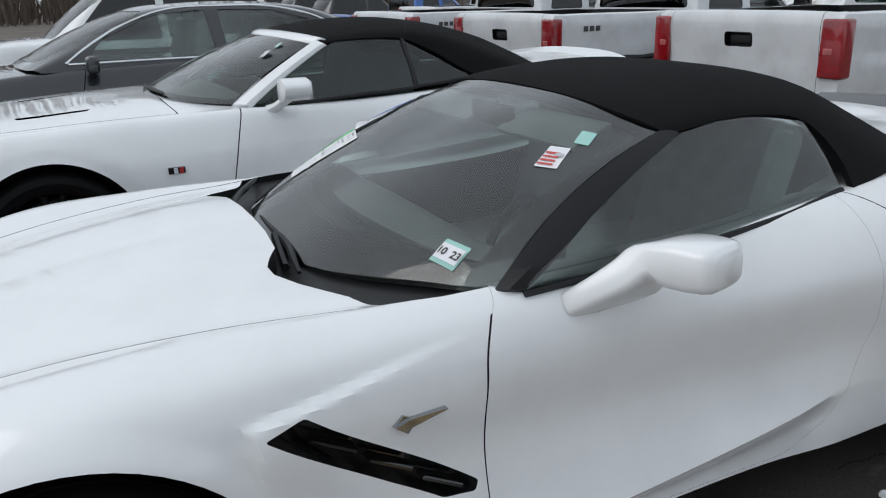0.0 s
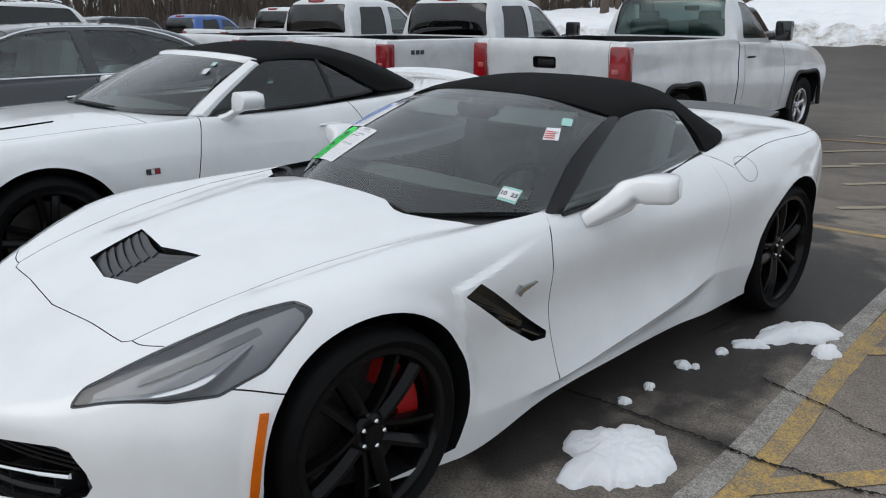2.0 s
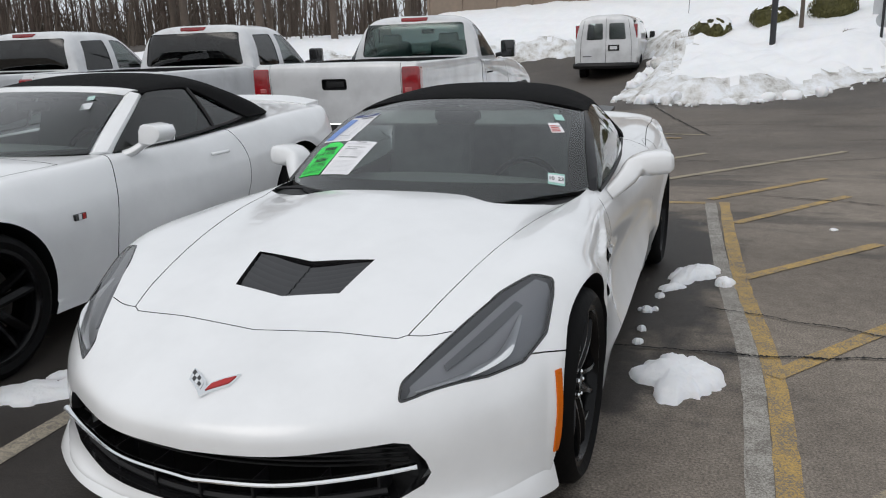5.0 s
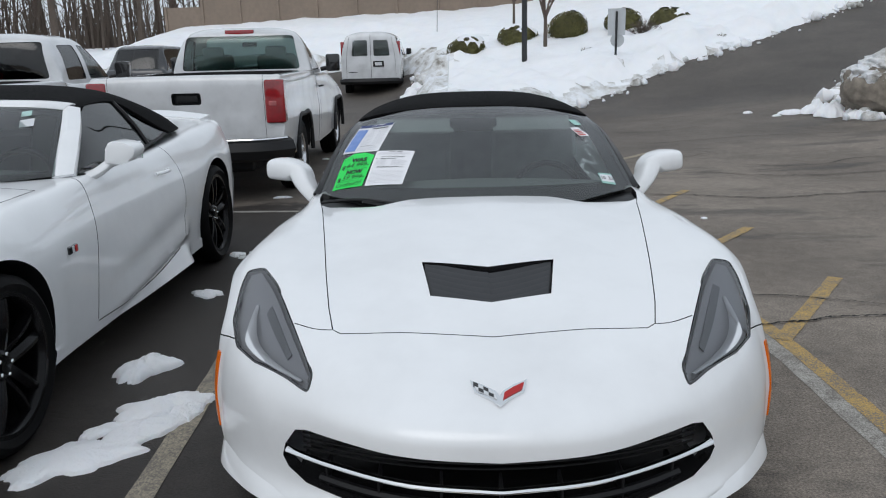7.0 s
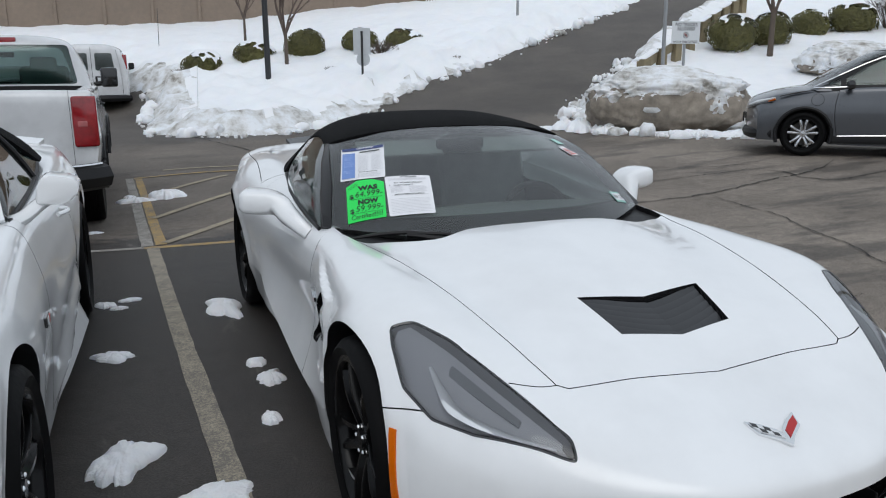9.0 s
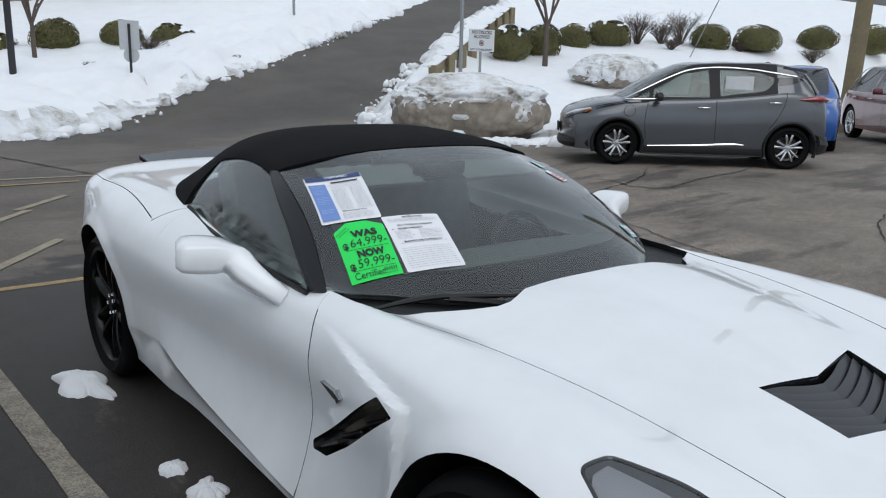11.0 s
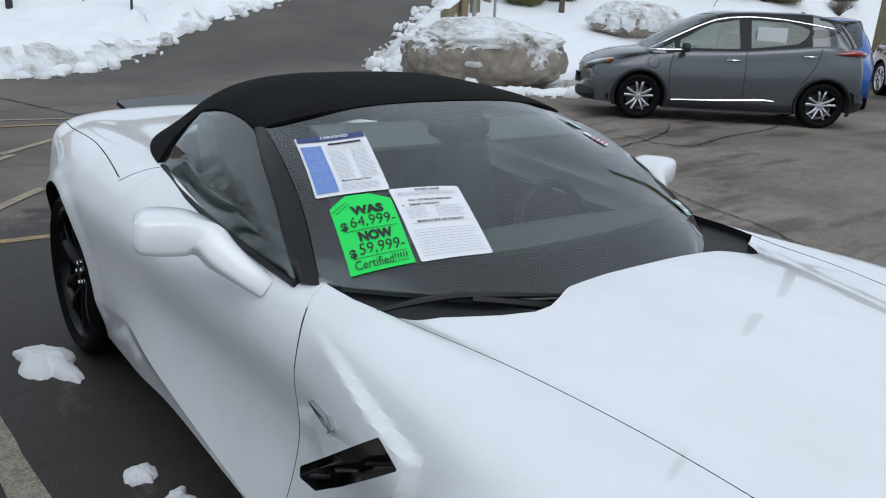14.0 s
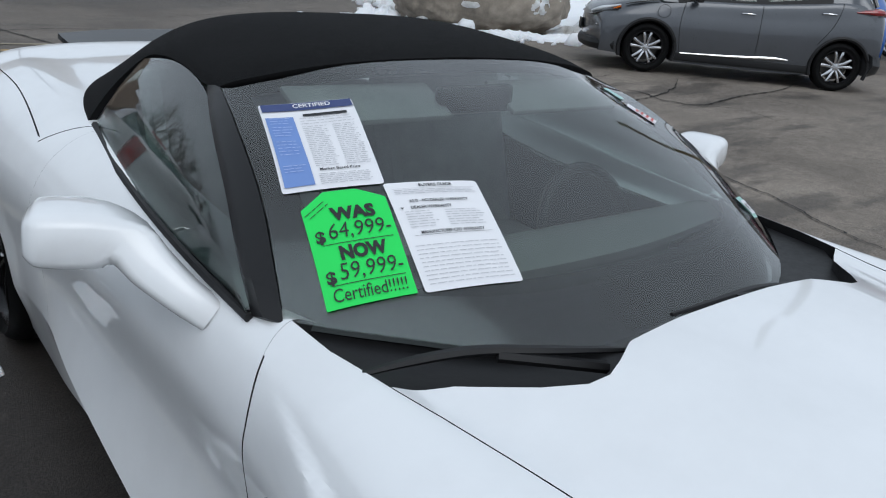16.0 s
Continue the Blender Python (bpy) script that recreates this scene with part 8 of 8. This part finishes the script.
def bush(x, y, rx, ry, h, seed, snow=.5, dz=0.0, label="clipped olive-green evergreen bush with snow on top", mat=None):
    """A clipped bush: twigs inside, an uneven coat of small leaves, clumps of snow on top."""
    rng = random.Random(seed)
    root = thing("bush", Matrix.Translation((x, y, ground_at(x, y) + .04 + dz)), label, "bush", "clipped bushes")
    verts, faces = [], []
    bumps = [(Vector((rng.gauss(0, 1), rng.gauss(0, 1), rng.gauss(0, .8))).normalized(), rng.uniform(.04, .16)) for _ in range(14)]
    for i in range(3400):
        v = Vector((rng.gauss(0, 1), rng.gauss(0, 1), rng.gauss(0, 1))).normalized()
        if v.z < -.75:
            continue
        k = 1 + sum(b * max(0, v.dot(n_) - .75) * 4 for n_, b in bumps) - .20 * rng.random() ** 2
        c = Vector((v.x * rx * k, v.y * ry * k, h * .5 + v.z * h * .5 * k))
        s = rng.uniform(.022, .052)
        a = v.orthogonal().normalized()
        a.rotate(Matrix.Rotation(rng.uniform(0, 6.3), 3, v))
        b = (v.cross(a) + v * rng.uniform(-.7, .7)).normalized()
        n0 = len(verts)
        verts += [tuple(c - a * s), tuple(c + b * s * .6), tuple(c + a * s), tuple(c - b * s * .6)]
        faces.append((n0, n0 + 1, n0 + 2, n0 + 3))
    me = bpy.data.meshes.new("leaves")
    me.from_pydata(verts, [], faces)
    link_mesh("leaves", me, mat or LEAF, root, smooth=0)
    bm = bmesh.new()
    bmesh.ops.create_icosphere(bm, subdivisions=3, radius=1)
    for v in bm.verts:
        n_ = v.co.normalized()
        k = .80 + sum(b * max(0, n_.dot(q) - .75) * 4 for q, b in bumps)
        v.co = Vector((n_.x * rx * k, n_.y * ry * k, h * .5 + n_.z * h * .5 * k))
    part("core", bm, mat or LEAF, root, "", 60)
    if snow:
        bm = bmesh.new()
        bmesh.ops.create_icosphere(bm, subdivisions=4, radius=1)
        dead = []
        for v in bm.verts:
            n_ = v.co.normalized()
            k = 1.02 + sum(b * max(0, n_.dot(q) - .75) * 4 for q, b in bumps)
            v.co = Vector((n_.x * rx * k, n_.y * ry * k, h * .5 + n_.z * h * .5 * (k + .07)))
            if n_.z + .35 * n_.x + .8 * noise.noise(n_ * 2.6 + Vector((seed, 0, 0))) < 1.12 - snow:
                dead.append(v)
        bmesh.ops.delete(bm, geom=dead, context="VERTS")
        part("snow_cap", bm, SNOW, root, "patchy white snow cap", 70)


for k, (x, y, rx, h, dz, sn) in enumerate([(.45, 23.7, .55, .90, -.05, .5), (2.2, 24.9, .62, .78, 0, .5), (3.95, 24.8, .60, 1.02, 0, .3), (5.65, 24.2, .58, .85, 0, .25), (7.05, 23.8, .62, .90, -.22, .45),
                                           (15.45, 17.5, .72, 1.08, 0, .4), (17.0, 17.7, .68, 1.05, -.04, .35), (19.35, 18.4, .62, .90, -.12, .25), (20.8, 18.0, .78, 1.02, -.08, .5), (24.1, 16.1, .75, .95, -.05, .2), (25.4, 15.0, .9, .95, -.05, .15), (29.4, 14.8, .8, .9, 0, .1), (34, 14.7, 1.0, 1.2, 0, .1)]):
    bush(x, y, rx, rx * .85, h, 100 + k, sn, dz=dz)


def twig_bush(x, y, r, h, seed, mat=None):
    rng = random.Random(seed)
    limbs = []
    for _ in range(70):
        a, s = rng.uniform(0, 2 * math.pi), rng.uniform(.15, 1)
        tip = Vector((math.cos(a) * r * s, math.sin(a) * r * s, h * rng.uniform(.6, 1)))
        mid_ = tip * .5 + Vector((0, 0, .12 * h))
        limbs.append(([Vector((0, 0, 0)), mid_, tip], .012, .004, 3))
        for _ in range(4):
            b = mid_ + (tip - mid_) * rng.random()
            q = Vector((rng.uniform(-1, 1), rng.uniform(-1, 1), rng.uniform(.2, 1))).normalized() * h * .3
            limbs.append(([b, b + q * .5, b + q], .006, .003, 3))
    ob = link_mesh("shrub", bars_mesh(limbs), mat or RED_TWIG, smooth=60, matrix=Matrix.Translation((x, y, ground_at(x, y) + .05)))
    tagged(ob, "bare reddish-brown twiggy shrub in snow", "shrub", "bare shrubs")


for k, (x, y, r, h) in enumerate([(5.95, 22.6, .55, .6), (21.8, 17.6, .9, 1.1), (22.8, 17.3, .6, .8), (23.4, 16.9, .9, 1.15), (22.2, 16.4, .4, .45), (24.6, 15.2, .4, .4), (28, 14.2, .5, .5), (36, 14.2, .7, .7), (4.2, 22.0, .3, .25), (7.7, 20.9, .3, .22), (.1, 23.2, .55, .5)]):
    twig_bush(x, y, r, h, 200 + k)


# ---- boulders with snow on top
def boulder(x, y, sx, sy, sz, turn, seed, snow, label):
    root = thing("boulder", Matrix.Translation((x, y, ground_at(x, y) - .05)) @ Matrix.Rotation(turn, 4, "Z"), label, "boulder", "snowy boulders")
    bm = bmesh.new()
    bmesh.ops.create_icosphere(bm, subdivisions=5, radius=1)
    caps = bmesh.new()
    bmesh.ops.create_icosphere(caps, subdivisions=6, radius=1)
    def form(n_, grow):
        q = Vector([math.copysign(abs(c) ** .68, c) for c in n_])
        q /= max(.75, q.length / 1.25)
        k = 1 + .13 * noise.fractal(n_ * 1.7 + Vector((seed, 0, 0)), 1, 2, 4) + .035 * noise.fractal(n_ * 7 + Vector((seed, 0, 0)), 1, 2, 4) + grow
        return Vector((q.x * sx * k, q.y * sy * k, sz * (.5 + q.z * .5 * k)))
    for v in bm.verts:
        v.co = form(v.co.normalized(), 0)
    part("stone", bm, STONE, root, "", 50)
    dead = []
    for v in caps.verts:
        n_ = v.co.normalized()
        m_ = n_.z + .36 * noise.fractal(n_ * 3.1 + Vector((seed, 3, 0)), 1, 2, 3) + .20 * noise.fractal(n_ * 11 + Vector((seed, 3, 0)), 1, 2, 3) - (.52 - snow)
        v.co = form(n_, -.012 + .085 * float(smoothstep(0, .45, m_)) + .03 * noise.fractal(n_ * 6 + Vector((0, seed, 0)), 1, 2, 4))
        if m_ < 0:
            dead.append(v)
    bmesh.ops.delete(caps, geom=dead, context="VERTS")
    part("snow_cap", caps, DIRTY_SNOW, root, "thick uneven snow cap", 70)


boulder(8.18, 10.80, 1.24, .80, 1.08, radians(-34), 4, .40, "long grey-brown boulder under a thick cap of old snow")
boulder(16.3, 13.9, 1.1, .75, .85, radians(-10), 9, .80, "snow-covered boulder behind the grey hatchback")


# ---- signs, posts, guard rail
def post(name, x, y, z0, z1, r, mat, label, cat="post", lean=0.0, sides=10):
    ob = link(name, tube([(0, 0, 0), (lean * .5, 0, (z1 - z0) / 2), (lean, 0, z1 - z0)], [r, r * .94, r * .9], sides), mat, smooth=50, matrix=Matrix.Translation((x, y, z0)))
    return tagged(ob, label, cat)


def traffic_sign():
    root = thing("traffic_sign", Matrix.Translation((9.72, 12.30, ground_at(9.72, 12.30))) @ Matrix.Rotation(radians(-8), 4, "Z"), "white sign with black lettering on a steel post", "sign")
    z = 2.13 - ground_at(9.72, 12.30)
    part("post", tube([(0, .03, -.1), (0, .03, 1.2), (0, .03, z + .2)], .03, 6), GALV, root)
    part("panel", box(-.335, .335, -.004, .004, z - .235, z + .235, .003, 1), SIGN_WHITE, root, "white sign panel")
    face = Matrix.Translation((0, -.007, 0)) @ Matrix.Rotation(radians(90), 4, "X")
    for body, h, yy, wmax in (("NO TRUCKS", .070, z + .165, .52), ("ALLOWED", .070, z + .075, .42), ("NOT A THRU STREET", .042, z - .195, .58)):
        part("lettering", move(text_bm(body, h, .02, max_width=wmax), Matrix.Translation((0, 0, yy)) @ face), INK, root)
    ring_ = lathe([(-.008, .052), (-.008, .064), (-.006, .064), (-.006, .052)], "y", 28)
    part("symbol", move(ring_, Matrix.Translation((0, 0, z - .055))), INK, root)
    part("symbol", move(box(-.03, .03, -.009, -.006, -.028, .028, .002, 1), Matrix.Translation((0, 0, z - .055))), INK, root)
    part("symbol", move(box(-.056, .056, -.0105, -.0085, -.006, .006, .001, 1), Matrix.Translation((0, 0, z - .055)) @ Matrix.Rotation(radians(45), 4, "Y")), RED_INK, root)


traffic_sign()
post("steel_pole", 9.35, 12.55, ground_at(9.35, 12.55), 5.5, .045, GALV, "tall grey steel pole by the road", "pole")


def sign_back():
    x, y = 4.55, 19.9
    g0 = ground_at(x, y)
    root = thing("sign_back", Matrix.Translation((x, y, g0)) @ Matrix.Rotation(radians(-14), 4, "Z"), "bare aluminium back of a road sign on a black post", "sign")
    part("panel", box(-.24, .24, .02, .026, 2.50 - g0 - .72, 2.50 - g0, .003, 1), SIGN_BACK, root)
    part("disc", move(lathe([(.05, .001), (.05, .19), (.056, .19), (.056, .001)], "y", 28), Matrix.Translation((.03, 0, 2.50 - g0 - .85))), SIGN_BACK, root)
    part("post", tube([(0, 0, -.1), (0, 0, .7), (0, 0, 2.42 - g0)], .035, 6), DARK_POST, root, "black post")


sign_back()
post("lamp_post", 2.15, 21.6, ground_at(2.15, 21.6), 9, .085, DARK_POST, "tall dark lamp post rising from the snow", "lamp post")
post("marker_post", 12.3, 25.8, ground_at(12.3, 25.8), ground_at(12.3, 25.8) + .95, .055, GALV, "short grey marker post beside the road", "post")
post("marker_post", 16.6, 28.4, ground_at(16.6, 28.4), ground_at(16.6, 28.4) + .95, .055, GALV, "short grey marker post beside the road", "post")
post("marker_stake", -.2, 17.3, 0, 1.5, .008, SIGN_WHITE, "thin pale snow stake", "stake", .08, 5)
post("marker_stake", -.6, 30, ground_at(-.6, 30), ground_at(-.6, 30) + 1.6, .012, DARK_POST, "thin dark snow stake", "stake", .05, 5)
post("utility_pole", 18.6, 8.34, .1, 10.5, .20, WOOD, "leaning greenish wooden utility pole", "pole", .55, 14)
link_ob = link("guy_wire", tube([(16.6, 8.5, 8.5), (17.3, 12.2, 2.0)], .014, 5), GALV, smooth=50)
tagged(link_ob, "thin steel guy wire with pale guard", "wire")


def guard_rail():
    root = thing("guard_rail", pose(0, 0, 0), "weathered wooden guard rail with snow on top", "guard rail")
    a, b = np.array([10.75, 15.2]), np.array([20.0, 22.4])
    n_ = 9
    pts = []
    for k in range(n_):
        p = a + (b - a) * k / (n_ - 1)
        z = ground_at(*p)
        part("post", move(box(-.11, .11, -.11, .11, -.2, .82, .015, 1), Matrix.Translation((p[0], p[1], z))), WOOD, root)
        pts.append((p[0] - .10, p[1] + .12, z + .62))
    for k in range(n_ - 1):
        p, q = Vector(pts[k]), Vector(pts[k + 1])
        d = (q - p)
        m = Matrix.Translation((p + q) / 2) @ d.to_track_quat("Y", "Z").to_matrix().to_4x4()
        part("rail", move(box(-.06, .06, -d.length / 2, d.length / 2, -.14, .14, .012, 1), m), WOOD, root)
        part("snow_strip", move(box(-.10, .10, -d.length / 2 + .05, d.length / 2 - .05, .14, .20, .03, 2), m), SNOW, root)


guard_rail()


# ---- retaining wall and fences above the slope
def panel_wall():
    root = thing("wall_back", pose(0, 0, 0), "tan concrete panel wall above the snowy slope", "wall", kind="structure")
    a, b = np.array([-14.1, 37.6]), np.array([11.0, 33.2])
    n_ = 13
    ang = math.atan2(b[1] - a[1], b[0] - a[0])
    for k in range(n_):
        p, q = a + (b - a) * k / n_, a + (b - a) * (k + 1) / n_
        c = (p + q) / 2
        l = np.linalg.norm(q - p)
        z = min(ground_at(*p), ground_at(*q))
        top = z + 1.0 + 2.4 * min(1, (k + .5) / 4.0)
        m = Matrix.Translation((c[0], c[1], 0)) @ Matrix.Rotation(ang, 4, "Z")
        part("panel", move(box(-l / 2 + .006, l / 2 - .006, -.08, .08, z - .4, top, .012, 1), m), CONCRETE, root)
        m = Matrix.Translation((p[0], p[1], 0)) @ Matrix.Rotation(ang, 4, "Z")
        part("pilaster", move(box(-.07, .07, -.14, .06, z - .4, top + .05, .012, 1), m), CONCRETE, root)


panel_wall()


def fences():
    root = thing("picket_fence", pose(0, 0, 0), "dark picket fence beside the climbing road", "fence")
    a, b = np.array([12.6, 32.6]), np.array([18.6, 31.4])
    for k in range(46):
        p = a + (b - a) * k / 45
        z = ground_at(*p)
        part("picket", box(p[0] - .035, p[0] + .035, p[1] - .012, p[1] + .012, z, z + 1.35, .004, 1), WOOD if k % 15 == 0 else DARK_POST, root)
    for h in (.3, 1.1):
        part("rail", tube([(p[0], p[1] + .03, ground_at(*p) + h) for p in (a, (a + b) / 2, b)], .03, 5), DARK_POST, root)
    root = thing("lattice_fence", pose(0, 0, 0), "weathered lattice fence panel", "fence")
    a, b = np.array([11.0, 33.0]), np.array([12.6, 32.6])
    z = ground_at(*a)
    for k in range(-8, 22):
        for s in (1, -1):
            x0 = a[0] + (b[0] - a[0]) * k / 14
            p0, p1 = Vector((x0, a[1] - .1, z)), Vector((x0 + s * 1.3, a[1] - .1, z + 1.5))
            if a[0] - .2 < p1.x < b[0] + .2 and a[0] - .2 < p0.x < b[0] + .2:
                part("slat", tube([tuple(p0), tuple(p1)], .018, 4), WOOD, root)
    for p in (a, b):
        part("post", box(p[0] - .09, p[0] + .09, p[1] - .09, p[1] + .09, z - .2, z + 1.8, .01, 1), WOOD, root)


fences()
